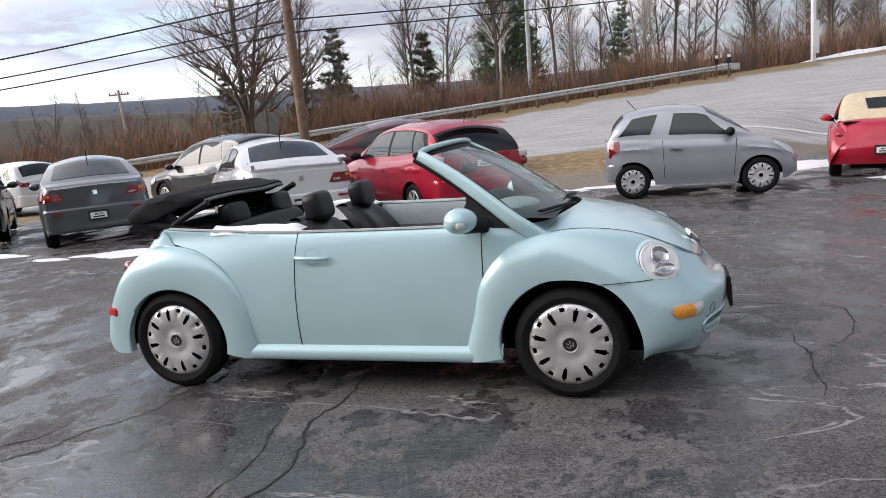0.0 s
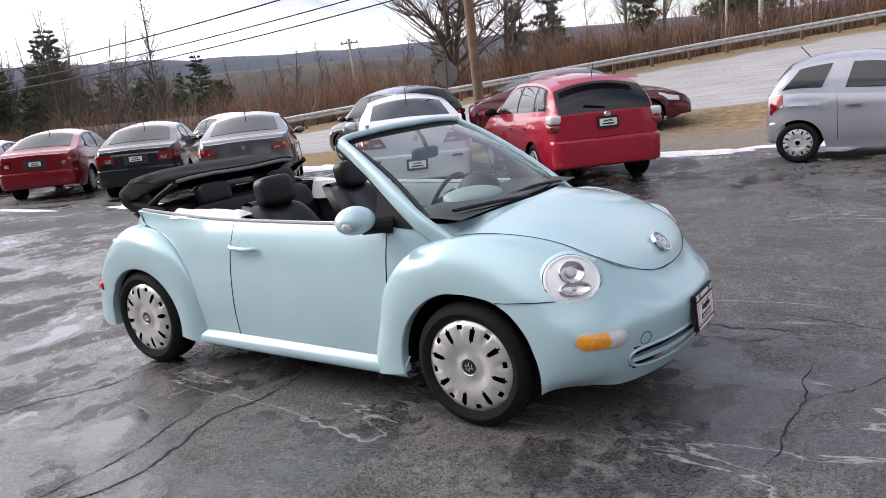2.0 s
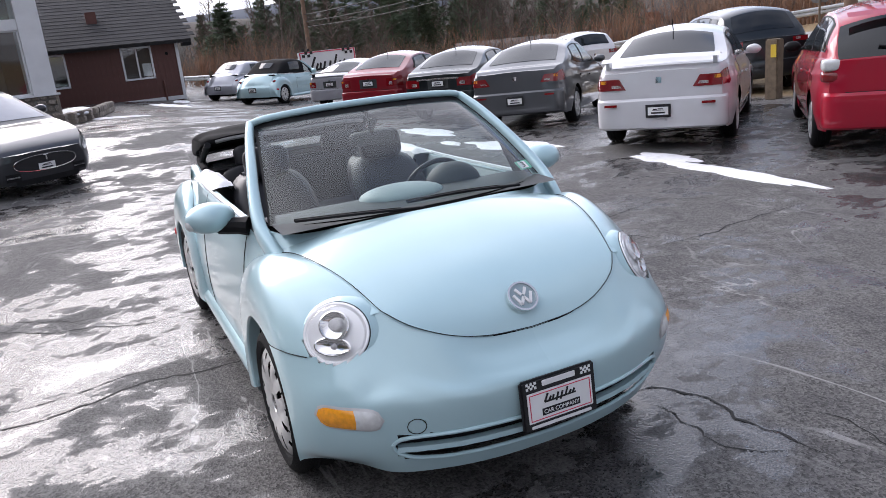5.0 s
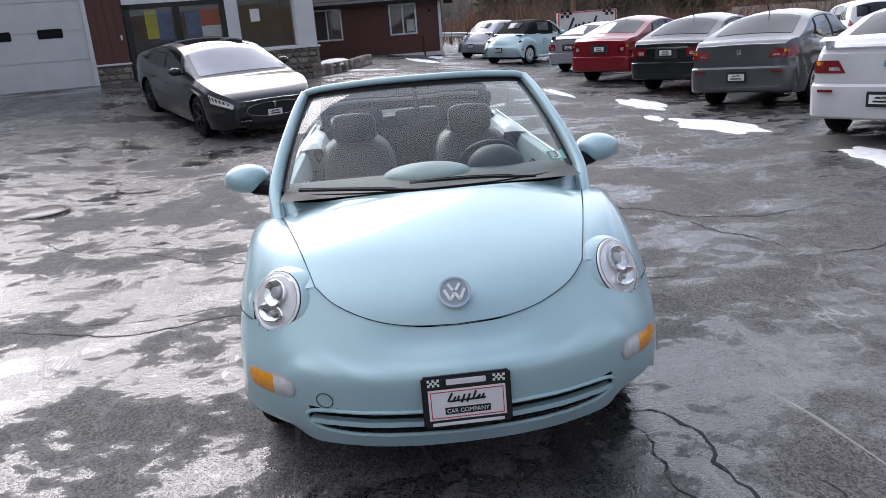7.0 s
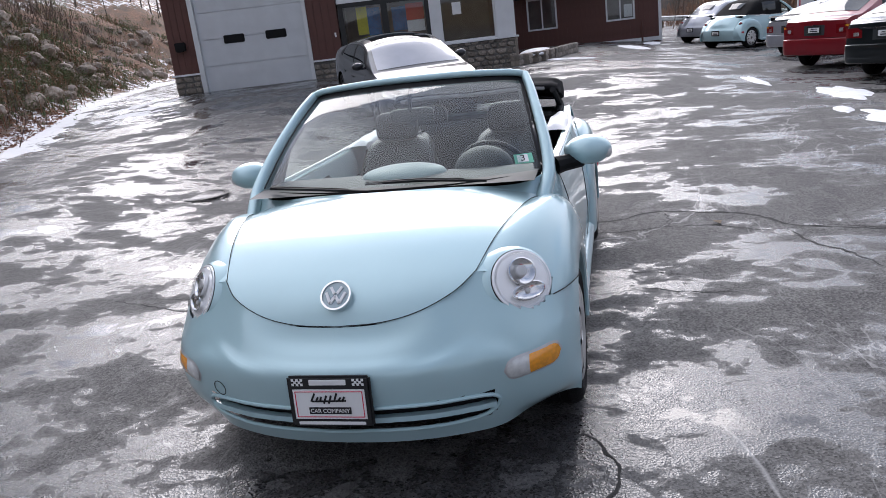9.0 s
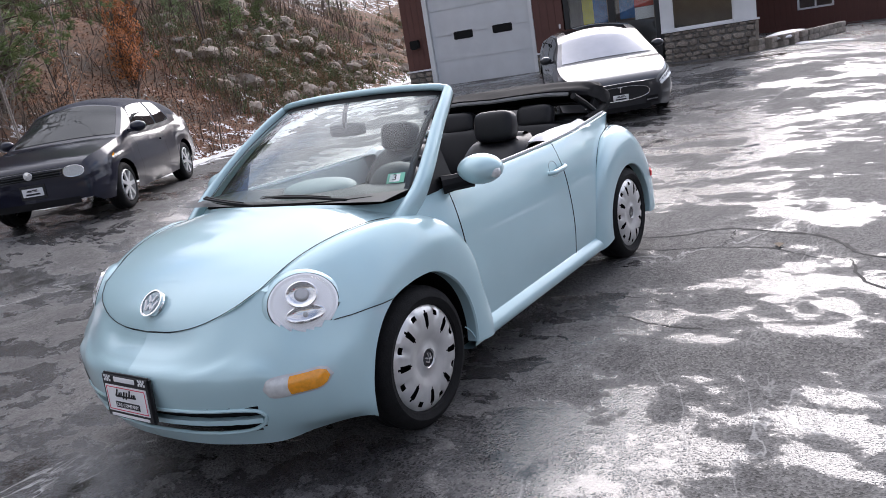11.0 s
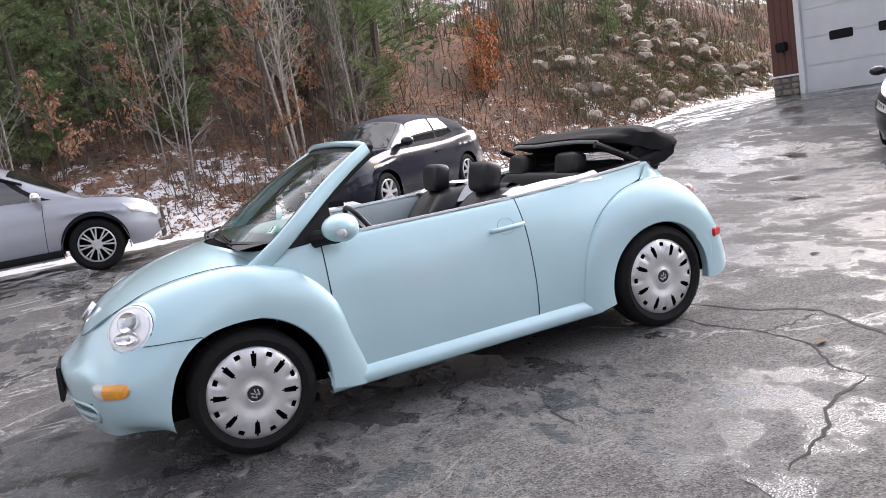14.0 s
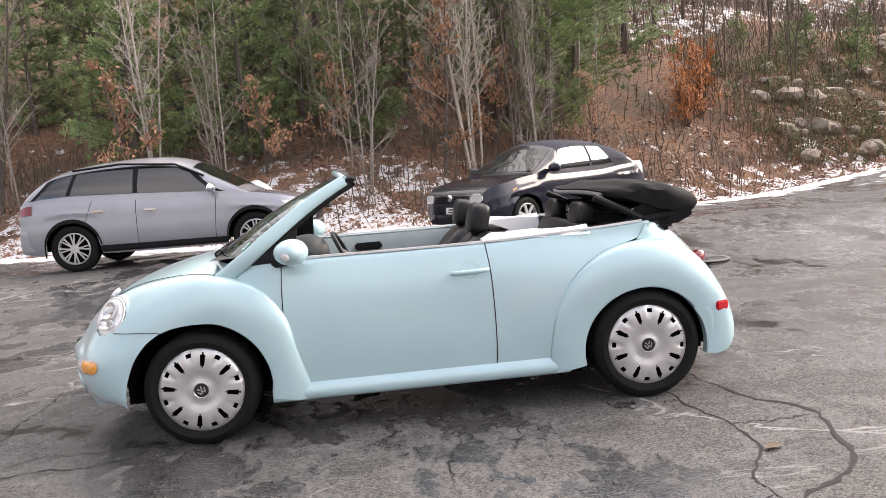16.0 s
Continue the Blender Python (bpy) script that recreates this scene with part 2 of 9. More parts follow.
def pillow(cx, cy, cz, sx, sy, sz, e=0.4, n=14):
    """A soft-edged block: a box with generously rounded sides."""
    rings = []
    f = lambda t: math.copysign(abs(t) ** e, t)
    for i in range(n + 1):
        a = -math.pi / 2 + math.pi * i / n
        ring = []
        for j in range(2 * n):
            b = math.pi * j / n
            ring.append(Vector((cx + sx / 2 * f(math.cos(a)) * f(math.cos(b)), cy + sy / 2 * f(math.cos(a)) * f(math.sin(b)), cz + sz / 2 * f(math.sin(a)))))
        rings.append(ring)
    return grid(rings, close=True)


def lathe(profile, n=32, axis="y"):
    """A turned body from rows of (radius, along)."""
    rings = []
    for r, a in profile:
        ring = []
        for k in range(n):
            c, s = r * math.cos(2 * math.pi * k / n), r * math.sin(2 * math.pi * k / n)
            ring.append(Vector((c, a, s)) if axis == "y" else Vector((c, s, a)) if axis == "z" else Vector((a, c, s)))
        rings.append(ring)
    return grid(rings, close=True)


def ball(c, r, n=2, squash=(1, 1, 1)):
    bm = bmesh.new()
    bmesh.ops.create_icosphere(bm, subdivisions=n, radius=1.0, matrix=Matrix.Translation(c) @ Matrix.Diagonal((r * squash[0], r * squash[1], r * squash[2], 1)))
    return taken(bm)


def letters(text, size, mat, parent, m, label="", name="lettering"):
    cu = bpy.data.curves.new(name, "FONT")
    cu.body, cu.size, cu.align_x, cu.align_y, cu.extrude = text, size, "CENTER", "CENTER", 0.001
    cu.materials.append(mat)
    return put(name, cu, parent, m, label)

# ---- the place's materials ----
M_BLUE = paint("aquarius_paint", (0.445, 0.630, 0.665), metal=0.15, rough=0.30, dirt=0.03)
M_TYRE = material("tyre_rubber", (0.0085, 0.0085, 0.009), 0.75, spec=0.2, vary=0.25, scale=30, bump=0.3, bump_scale=120)
M_COVER = material("wheel_cover_silver", (0.62, 0.62, 0.61), 0.32, 0.55, vary=0.08, scale=20, coat=0.3)
M_ALLOY = material("alloy", (0.55, 0.55, 0.55), 0.35, 0.35, vary=0.1, scale=20)
M_ALLOY_DARK = material("dark_alloy", (0.05, 0.05, 0.055), 0.35, 0.6)
M_BLACK = material("black_plastic", (0.008, 0.008, 0.009), 0.6, spec=0.2, vary=0.2, scale=25, bump=0.1, bump_scale=300, bump_dist=0.0008)
M_WELL = material("underbody_black", (0.006, 0.006, 0.006), 0.95, spec=0.05)
M_STRIP = material("satin_bright_strip", (0.74, 0.75, 0.76), 0.4, 0.3)
M_CHROME = material("chrome", (0.8, 0.8, 0.8), 0.08, 1.0)
M_GLASS = glass("windscreen_glass", (0.80, 0.90, 0.87), 0.90, 1.7, (0.12, 0.135, 0.13), 0.03)
M_TINT = glass("dark_car_glass", (0.3, 0.34, 0.34), 0.0, 1.7, (0.010, 0.012, 0.013), 0.02)
M_LENS = glass("clear_lens", (0.99, 0.99, 0.99), 0.97, 1.5, (0.5, 0.51, 0.52), 0.02)
M_RED_LENS = material("red_lens", (0.20, 0.007, 0.010), 0.10, coat=1.0, vary=0.2, scale=40)
M_AMBER = material("amber_lens", (0.88, 0.34, 0.015), 0.12, coat=1.0, vary=0.15, scale=60)
M_CLEAR_LENS = material("frosted_clear_lens", (0.62, 0.63, 0.62), 0.12, coat=1.0, vary=0.1, scale=60)
M_SEAM = material("panel_gap", (0.01, 0.013, 0.014), 0.8)
M_LEATHER = material("black_leather", (0.008, 0.008, 0.010), 0.42, spec=0.35, vary=0.2, scale=12, bump=0.06, bump_scale=220, bump_dist=0.0006)
M_CLOTH = material("black_soft_top_cloth", (0.008, 0.008, 0.009), 0.85, spec=0.2, vary=0.3, scale=14, bump=0.12, bump_scale=260, bump_dist=0.0008)
M_TRIM = material("pale_interior_trim", (0.36, 0.42, 0.43), 0.5, vary=0.06, scale=10, bump=0.1, bump_scale=300, bump_dist=0.0008)
M_DASH = material("grey_dash_plastic", (0.03, 0.034, 0.036), 0.6, vary=0.1, scale=10, bump=0.15, bump_scale=400, bump_dist=0.0008)
M_WHITE = material("white_plastic", (0.78, 0.78, 0.78), 0.45, vary=0.05, scale=5)
M_PINK = material("red_print", (0.6, 0.05, 0.1), 0.5)
M_INK = material("black_print", (0.01, 0.01, 0.012), 0.5)
M_GREEN = material("green_sticker", (0.16, 0.5, 0.36), 0.5)
M_FOIL = material("lamp_reflector", (0.95, 0.955, 0.96), 0.22, 0.12, coat=0.5)

M_BROWN = material("brown_siding", (0.115, 0.046, 0.036), 0.6, vary=0.15, scale=3, bump=0.2, bump_scale=40)
M_WPAINT = material("white_painted_wood", (0.74, 0.75, 0.76), 0.5, vary=0.05, scale=3, bump=0.05)
M_DOORW = material("white_garage_steel", (0.66, 0.68, 0.70), 0.45, vary=0.06, scale=2, bump=0.15, bump_scale=6)
M_SHINGLE = material("dark_shingles", (0.030, 0.029, 0.030), 0.85, vary=0.3, scale=20, bump=0.6, bump_scale=80, rand=0.25)
M_STONE = material("fieldstone", (0.22, 0.19, 0.16), 0.85, vary=0.25, scale=9, bump=0.6, bump_scale=30, second=(0.30, 0.26, 0.22), patch=4, rand=0.35)
M_MORTAR = material("mortar", (0.19, 0.18, 0.165), 0.9, vary=0.15, scale=30, bump=0.5)
M_DARKFRAME = material("black_window_frame", (0.012, 0.012, 0.013), 0.4)
M_WINDOW = glass("shop_glass", (0.86, 0.9, 0.9), 0.92, 1.9, (0.05, 0.05, 0.05), 0.015)
M_WOOD = material("weathered_pole_wood", (0.17, 0.11, 0.075), 0.85, vary=0.3, scale=6, bump=0.5, bump_scale=30)
M_POST = material("grey_post_wood", (0.14, 0.105, 0.07), 0.85, vary=0.3, scale=9, bump=0.5, bump_scale=40)
M_STEEL = material("galvanised_steel", (0.50, 0.51, 0.51), 0.5, 0.3, vary=0.2, scale=5)
M_CABLE = material("black_cable", (0.012, 0.012, 0.012), 0.7)
M_SNOW = material("old_snow", (0.78, 0.79, 0.82), 0.6, vary=0.06, scale=4, bump=0.6, bump_scale=25, second=(0.62, 0.60, 0.57), patch=7, spread=(0.5, 0.75))

# ---- ground ----
def step(u):
    u = max(0.0, min(1.0, u))
    return u * u * (3 - 2 * u)


BANK = [(-80, -34), (-40, -24), (-28, -19.5), (-20, -16.5), (-12, -12.6), (-6, -10.2), (0, -9.4), (5, -10.0), (10, -11.5), (20, -15), (45, -24)]


def bank_y(x):
    return softly(BANK, x)


def lot_end(x):
    """The far edge of the paved lot, towards the road."""
    return 10.3 if x < 1.5 else 10.3 + 1.5 * min(x - 1.5, 5)


def road_edge(x):
    """The near edge of the road."""
    return 15.4 + 0.08 * (x + 3) if x < 0 else 15.64 + 0.28 * x


ROAD_DIR = Vector((0.79, 0.61, 0)).normalized()
ROAD_NORM = Vector((-ROAD_DIR.y, ROAD_DIR.x, 0))
ROAD_IN, ROAD_OUT, RAIL_AT = 12.0, 31.5, 34.5


def along(x, y):
    return x * ROAD_DIR.x + y * ROAD_DIR.y


def across(x, y):
    return x * ROAD_NORM.x + y * ROAD_NORM.y


def height(x, y):
    z = 0.3 * step((-y - 3) / 3.5) + 0.4 * step((-x - 7) / 8) * step((5 - y) / 6)
    z -= 0.13 * step((y - 3) / 4) * step((-x - 5) / 5)
    # the bank behind the drive
    d = bank_y(x) - y
    if d > 0:
        rise = 0.58 * d - 0.25 * (1 - math.exp(-d / 0.6)) if d < 10 else 5.55 + 0.42 * (d - 10)
        rise = min(rise, 5.55 + 0.42 * 45)
        rough = noise.noise(Vector((x * 0.5, y * 0.5, 0))) * 0.35 + noise.noise(Vector((x * 0.16, y * 0.16, 3))) * 1.2
        z += max(0.0, rise + rough * min(1.0, d / 3))
    # the road climbs to one side beyond the lot
    s, n = along(x, y), across(x, y)
    if y > 0:
        road = max(-3.0, min(0.3 + 0.08 * (s - 8), 7.0)) + 0.025 * (min(n, 36) - 10)
        out = step((y - lot_end(x) + 1.0) / 7.0)
        beyond = max(0.0, n - 36.5)
        drop = -0.16 * min(beyond, 60) * step(beyond / 8) * step((s + 40) / 30)
        z = z * (1 - out) + (road + drop) * out
    # the valley floor far off
    far = math.hypot(x, y)
    z += -6.0 * step((far - 120) / 200) * (0.0 if y < 0 and d > 0 else 1.0)
    return z


def upright(x, y, yaw=0.0, z=None):
    return pose(x, y, height(x, y) if z is None else z, 0, 0, yaw)


def lying(x, y, yaw, reach=1.3):
    """A pose on the ground that leans with it, for what stands on wheels."""
    a, b = math.cos(radians(yaw)), math.sin(radians(yaw))
    f = Vector((2 * reach * a, 2 * reach * b, height(x + reach * a, y + reach * b) - height(x - reach * a, y - reach * b))).normalized()
    w = reach * 0.55
    l = Vector((-2 * w * b, 2 * w * a, height(x - w * b, y + w * a) - height(x + w * b, y - w * a)))
    l = (l - f * l.dot(f)).normalized()
    u = f.cross(l)
    zs = [height(x + i * reach * a - j * w * b, y + i * reach * b + j * w * a) for i in (-1, 1) for j in (-1, 1)]
    m = Matrix((f, l, u)).transposed().to_4x4()
    m.translation = (x, y, sum(zs) / 4)
    return m


def ground_material():
    """Wet and drying asphalt, road, verge, leaf litter and snow, told apart by masks on the mesh."""
    m = bpy.data.materials.new("ground_surface")
    m.use_nodes = True
    nt = m.node_tree
    bsdf = nt.nodes["Principled BSDF"]
    L = nt.links.new
    pos = nt.nodes.new("ShaderNodeNewGeometry").outputs["Position"]

    def tex(scale, detail=8.0, rough=0.55, stretch=None, distort=0.0):
        n = nt.nodes.new("ShaderNodeTexNoise")
        n.inputs["Scale"].default_value, n.inputs["Detail"].default_value, n.inputs["Roughness"].default_value = scale, detail, rough
        n.inputs["Distortion"].default_value = distort
        if stretch:
            mp = nt.nodes.new("ShaderNodeMapping")
            mp.inputs["Scale"].default_value = stretch[:3]
            mp.inputs["Rotation"].default_value = (0, 0, radians(stretch[3]))
            L(pos, mp.inputs["Vector"])
            L(mp.outputs[0], n.inputs["Vector"])
        else:
            L(pos, n.inputs["Vector"])
        return n.outputs["Fac"]

    def ramp(value, a, b, ca, cb):
        r = nt.nodes.new("ShaderNodeValToRGB")
        r.color_ramp.elements[0].position, r.color_ramp.elements[1].position = a, b
        r.color_ramp.elements[0].color, r.color_ramp.elements[1].color = (*ca, 1), (*cb, 1)
        L(value, r.inputs[0])
        return r.outputs[0]

    def mix(f, a, b, blend="MIX"):
        x = nt.nodes.new("ShaderNodeMix")
        x.data_type, x.blend_type = "RGBA", blend
        for value, key in ((f, 0), (a, "A"), (b, "B")):
            if isinstance(value, (tuple, float, int)):
                x.inputs[key].default_value = value if key == 0 else (*value, 1)
            else:
                L(value, x.inputs[key])
        return x.outputs["Result"]

    def mask(name):
        a = nt.nodes.new("ShaderNodeAttribute")
        a.attribute_name = name
        return a.outputs["Fac"]

    g0, g1 = (0.0, 0.0, 0.0), (1.0, 1.0, 1.0)
    # asphalt: dark and slick where wet, paler where it has dried, with sharp ragged borders
    wet_big = mix(0.36, tex(0.95, 9, 0.60, (1.05, 0.85, 1, 12), 0.25), tex(3.6, 10, 0.70, (1.3, 0.9, 1, 8), 0.25))
    drier = nt.nodes.new("ShaderNodeMath")
    drier.operation, drier.inputs[1].default_value = "MULTIPLY_ADD", 0.03
    L(mask("dry"), drier.inputs[0])
    L(wet_big, drier.inputs[2])
    wet_big = drier.outputs[0]
    wet = ramp(wet_big, WET[0], WET[1], g1, g0)
    chip_cells = nt.nodes.new("ShaderNodeTexVoronoi")
    chip_cells.inputs["Scale"].default_value = 105
    L(pos, chip_cells.inputs["Vector"])
    specks = nt.nodes.new("ShaderNodeSeparateColor")
    L(chip_cells.outputs["Color"], specks.inputs[0])
    grain = specks.outputs[0]
    mid = tex(6, 8, 0.65)
    damp = tex(1.7, 10, 0.7, (0.6, 1.7, 1, 18), 0.6)
    dry_col = mix(mid, (0.068, 0.066, 0.064), (0.125, 0.121, 0.117))
    dry_col = mix(ramp(damp, 0.50, 0.55, g0, g1), dry_col, mix(mid, (0.055, 0.053, 0.053), (0.100, 0.097, 0.095)))
    wet_col = mix(ramp(mid, 0.3, 0.7, g0, g1), (0.030, 0.030, 0.031), (0.074, 0.072, 0.072))
    asphalt = mix(wet, dry_col, wet_col)
    asphalt = mix(0.9, asphalt, ramp(grain, 0.0, 1.0, (0.35, 0.35, 0.35), (1.7, 1.7, 1.7)), "MULTIPLY")
    # pale tide marks where puddles have dried back, and winding salt runs
    tide = mix(1.0, ramp(wet_big, WET[1], WET[1] + 0.006, g0, g1), ramp(wet_big, WET[1] + 0.008, WET[1] + 0.016, g1, g0), "MULTIPLY")
    run = tex(0.8, 5, 0.55, (0.5, 1.5, 1, 25), 0.9)
    runs = mix(1.0, ramp(run, 0.500, 0.506, g0, g1), ramp(run, 0.509, 0.517, g1, g0), "MULTIPLY")
    runs = mix(1.0, runs, ramp(tex(0.5, 3, 0.5), 0.50, 0.58, g0, g1), "MULTIPLY")
    asphalt = mix(mix(1.0, tide, (0.45, 0.45, 0.45), "MULTIPLY"), asphalt, (0.22, 0.215, 0.21))
    asphalt = mix(mix(1.0, runs, (0.8, 0.8, 0.8), "MULTIPLY"), asphalt, (0.34, 0.335, 0.325))
    # other grounds
    road = mix(ramp(tex(2.2, 7, 0.65, (0.25, 3.2, 1, -38)), 0.36, 0.64, g0, g1), (0.23, 0.225, 0.22), (0.42, 0.412, 0.405))
    grass = mix(ramp(tex(5, 8, 0.7), 0.38, 0.62, g0, g1), (0.155, 0.105, 0.055), (0.30, 0.225, 0.13))
    litter = mix(ramp(tex(9, 8, 0.75), 0.36, 0.62, g0, g1), (0.11, 0.07, 0.05), (0.34, 0.20, 0.133))
    litter = mix(ramp(tex(0.9, 6, 0.6), 0.42, 0.62, g0, g1), litter, mix(tex(16, 6, 0.7), (0.080, 0.064, 0.050), (0.20, 0.152, 0.115)))
    gravel = mix(ramp(tex(34, 4, 0.7), 0.35, 0.65, g0, g1), (0.10, 0.092, 0.083), (0.26, 0.245, 0.225))
    snow = mix(tex(4, 6), (0.62, 0.61, 0.60), (0.82, 0.83, 0.85))
    col = mix(mask("road"), asphalt, road)
    col = mix(mask("verge"), col, grass)
    col = mix(mask("gravel"), col, gravel)
    col = mix(mask("bank"), col, litter)
    col = mix(mask("far"), col, mix(ramp(tex(0.03, 8, 0.7), 0.4, 0.6, g0, g1), (0.055, 0.042, 0.034), (0.105, 0.078, 0.058)))
    # snow lies where its mask and a broken noise agree
    add = nt.nodes.new("ShaderNodeMath")
    add.operation = "ADD"
    L(mask("snow"), add.inputs[0])
    L(ramp(tex(2.1, 9, 0.68), 0.25, 0.75, g0, g1), add.inputs[1])
    lies = ramp(add.outputs[0], 0.93, 1.02, g0, g1)
    col = mix(lies, col, snow)
    L(col, bsdf.inputs["Base Color"])
    # gloss: puddles smooth, damp asphalt satin, all else matt
    rough = mix(wet, mix(mid, (0.58, 0.58, 0.58), (0.88, 0.88, 0.88)), mix(mid, (0.10, 0.10, 0.10), (0.24, 0.24, 0.24)))
    pool = ramp(wet_big, WET[0] - 0.07, WET[0] - 0.05, g1, g0)
    rough = mix(pool, rough, (0.06, 0.06, 0.06))
    spec = mix(wet, (0.24, 0.24, 0.24), (0.66, 0.66, 0.66))
    for name in ("road", "verge", "gravel", "bank", "far"):
        spec = mix(mask(name), spec, (0.2, 0.2, 0.2))
    L(spec, bsdf.inputs["Specular IOR Level"])
    rough = mix(mask("road"), rough, (0.75, 0.75, 0.75))
    for name in ("verge", "gravel", "bank", "far"):
        rough = mix(mask(name), rough, (0.95, 0.95, 0.95))
    rough = mix(lies, rough, (0.6, 0.6, 0.6))
    L(rough, bsdf.inputs["Roughness"])
    # relief: stone chips, drowned in the puddles
    chip = nt.nodes.new("ShaderNodeBump")
    chip.inputs["Distance"].default_value = 0.006
    strength = mix(wet, (1.0, 1.0, 1.0), (0.55, 0.55, 0.55))
    strength = mix(pool, strength, (0.12, 0.12, 0.12))
    strength = mix(mask("bank"), strength, (0.9, 0.9, 0.9))
    L(strength, chip.inputs["Strength"])
    L(mix(0.4, chip_cells.outputs["Distance"], tex(16, 6, 0.6)), chip.inputs["Height"])
    L(chip.outputs[0], bsdf.inputs["Normal"])
    return m


WET = (0.488, 0.514)


def spaced(lo, hi, fine_lo, fine_hi, fine, coarse):
    """Stations, close together in the middle stretch and growing apart outside it."""
    out = [fine_lo + (fine_hi - fine_lo) * i / round((fine_hi - fine_lo) / fine) for i in range(round((fine_hi - fine_lo) / fine) + 1)]
    gap, v = fine, fine_hi
    while v < hi:
        gap = min(gap * 1.18, coarse)
        v += gap
        out.append(min(v, hi))
    gap, v = fine, fine_lo
    while v > lo:
        gap = min(gap * 1.18, coarse)
        v -= gap
        out.insert(0, max(v, lo))
    return out


def make_ground():
    xs = spaced(-1500, 1500, -34, 14, 0.4, 120)
    ys = spaced(-700, 1800, -26, 24, 0.4, 120)
    verts = [(x, y, height(x, y)) for y in ys for x in xs]
    n = len(xs)
    faces = [(j * n + i, j * n + i + 1, (j + 1) * n + i + 1, (j + 1) * n + i) for j in range(len(ys) - 1) for i in range(n - 1)]
    me = mesh_of("ground", verts, faces, ground_material(), 0)
    me.shade_smooth()
    masks = {k: [] for k in ("road", "verge", "gravel", "bank", "far", "snow", "dry")}
    for x, y, z in verts:
        s, a, d, e = along(x, y), across(x, y), bank_y(x) - y, y - lot_end(x)
        lot = e < 0
        is_bank = step((d + 0.2) / 0.5)
        road = step((y - road_edge(x)) / 0.5) * step((ROAD_OUT - a) / 0.5) if y > 6 else 0.0
        verge = step((e + 0.3) / 0.8) * (1 - road)
        drive = step((-x - 8) / 4) * step((-y - 6.5) / 3) * (1 - is_bank)
        past_house = step((-x - 16.5) / 2) * step((-y - 10.5) / 2) * (1 - is_bank)
        far = step((math.hypot(x, y) - 75) / 40)
        masks["road"].append(road)
        masks["verge"].append(verge)
        masks["gravel"].append(max(past_house, 0.75 * verge * step((3.5 - e) / 2) * step((x + 6) / 1.5)))
        masks["bank"].append(is_bank)
        masks["far"].append(far)
        # the side of the lot towards the road has dried more than the drive
        masks["dry"].append(step((y - 0.2) / 2.0) * step((6 - y) / 3) * step((4 - x) / 2))
        edge = math.exp(-((d + 0.35) / 0.75) ** 2) * (0.85 if x > -4 else 0.75)
        snow = max(edge * (1 if x < 9 else 0.6), (0.60 - 0.14 * step((-x - 4) / 2)) * step(d / 0.3) * math.exp(-(d - 0.3) / 3.6) if d > 0 else 0.0)
        snow = max(snow, 0.5 * drive * math.exp(-((d - -2.2) / 2.0) ** 2))
        if d > 9 and x < -9:
            snow = max(snow, 0.42)
        masks["snow"].append(snow)
    for key, values in masks.items():
        at = me.attributes.new(key, "FLOAT", "POINT")
        at.data.foreach_set("value", values)
    return tagged(new("ground", me), "wet dark asphalt lot with verge, road and leafy bank", "ground", kind="structure")


ground = make_ground()

# ---- wheels ----
def tyre_geo(r, wide, rim):
    h = wide / 2
    prof = [(rim, h * 0.72), (rim + 0.012, h * 0.9), (rim + (r - rim) * 0.45, h), (r - 0.022, h * 0.9), (r - 0.006, h * 0.72), (r, h * 0.5)]
    for g in (0.42, 0.38, 0.06, 0.02):
        prof.append((r - (0.008 if g in (0.38, 0.06) else 0.0), h * g))
    back = [(a, -b) for a, b in reversed(prof)]
    return lathe(prof + back, 56)


def cover_geo(R):
    """A wheel cover with eight round-ended slots cut right through and eight sunk channels between them."""
    cells, prof = 128, [(0.036, 0.004), (0.042, 0.012), (0.055, 0.008), (0.072, 0.003), (0.090, 0.006), (0.112, 0.014), (0.128, 0.0165), (0.139, 0.017), (0.150, 0.017), (0.176, 0.0155), (0.189, 0.0125), (0.199, 0.010), (0.211, 0.006), (0.219, 0.001), (R, -0.008)]
    rings = []
    for r, a in prof:
        ring = []
        for k in range(cells):
            u, deep = k % 16, 0.0
            if 0.15 < r < 0.225:
                deep = (0.007 if u in (8, 9) else 0.004 if u in (7, 10) else 0.0) * min(1.0, (r - 0.145) / 0.03)
            t = 2 * math.pi * k / cells
            ring.append(Vector((r * math.cos(t), a - deep, r * math.sin(t))))
        rings.append(ring)
    verts, faces = grid(rings, close=True)
    kept = []
    for f in faces:
        i, k = f[0] // cells, f[0] % cells
        u = k % 16
        if prof[i][0] in (0.139, 0.150, 0.176, 0.189) and u in (0, 1, 15) or prof[i][0] in (0.128, 0.199) and u == 0 or prof[i][0] in (0.189, 0.199) and u in (7, 8, 9):
            continue
        kept.append(f)
    return verts, kept


def chevrons(s, t):
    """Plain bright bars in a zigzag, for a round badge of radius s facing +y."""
    bars = []
    for x0, z0, x1, z1 in ((-0.42, 0.62, -0.1, 0.1), (0.42, 0.62, 0.1, 0.1), (-0.72, 0.2, -0.34, -0.62), (-0.34, -0.62, 0.0, -0.06), (0.0, -0.06, 0.34, -0.62), (0.34, -0.62, 0.72, 0.2)):
        bars.append(band([(x0 * s, t, z0 * s), (x1 * s, t, z1 * s)], 0.20 * s, 0.12 * s, (0, 1, 0)))
    return joined(*bars)


def ring_geo(r, w, t):
    return lathe([(r - w, 0.0), (r - w, t), (r, t), (r, 0.0)], 40)


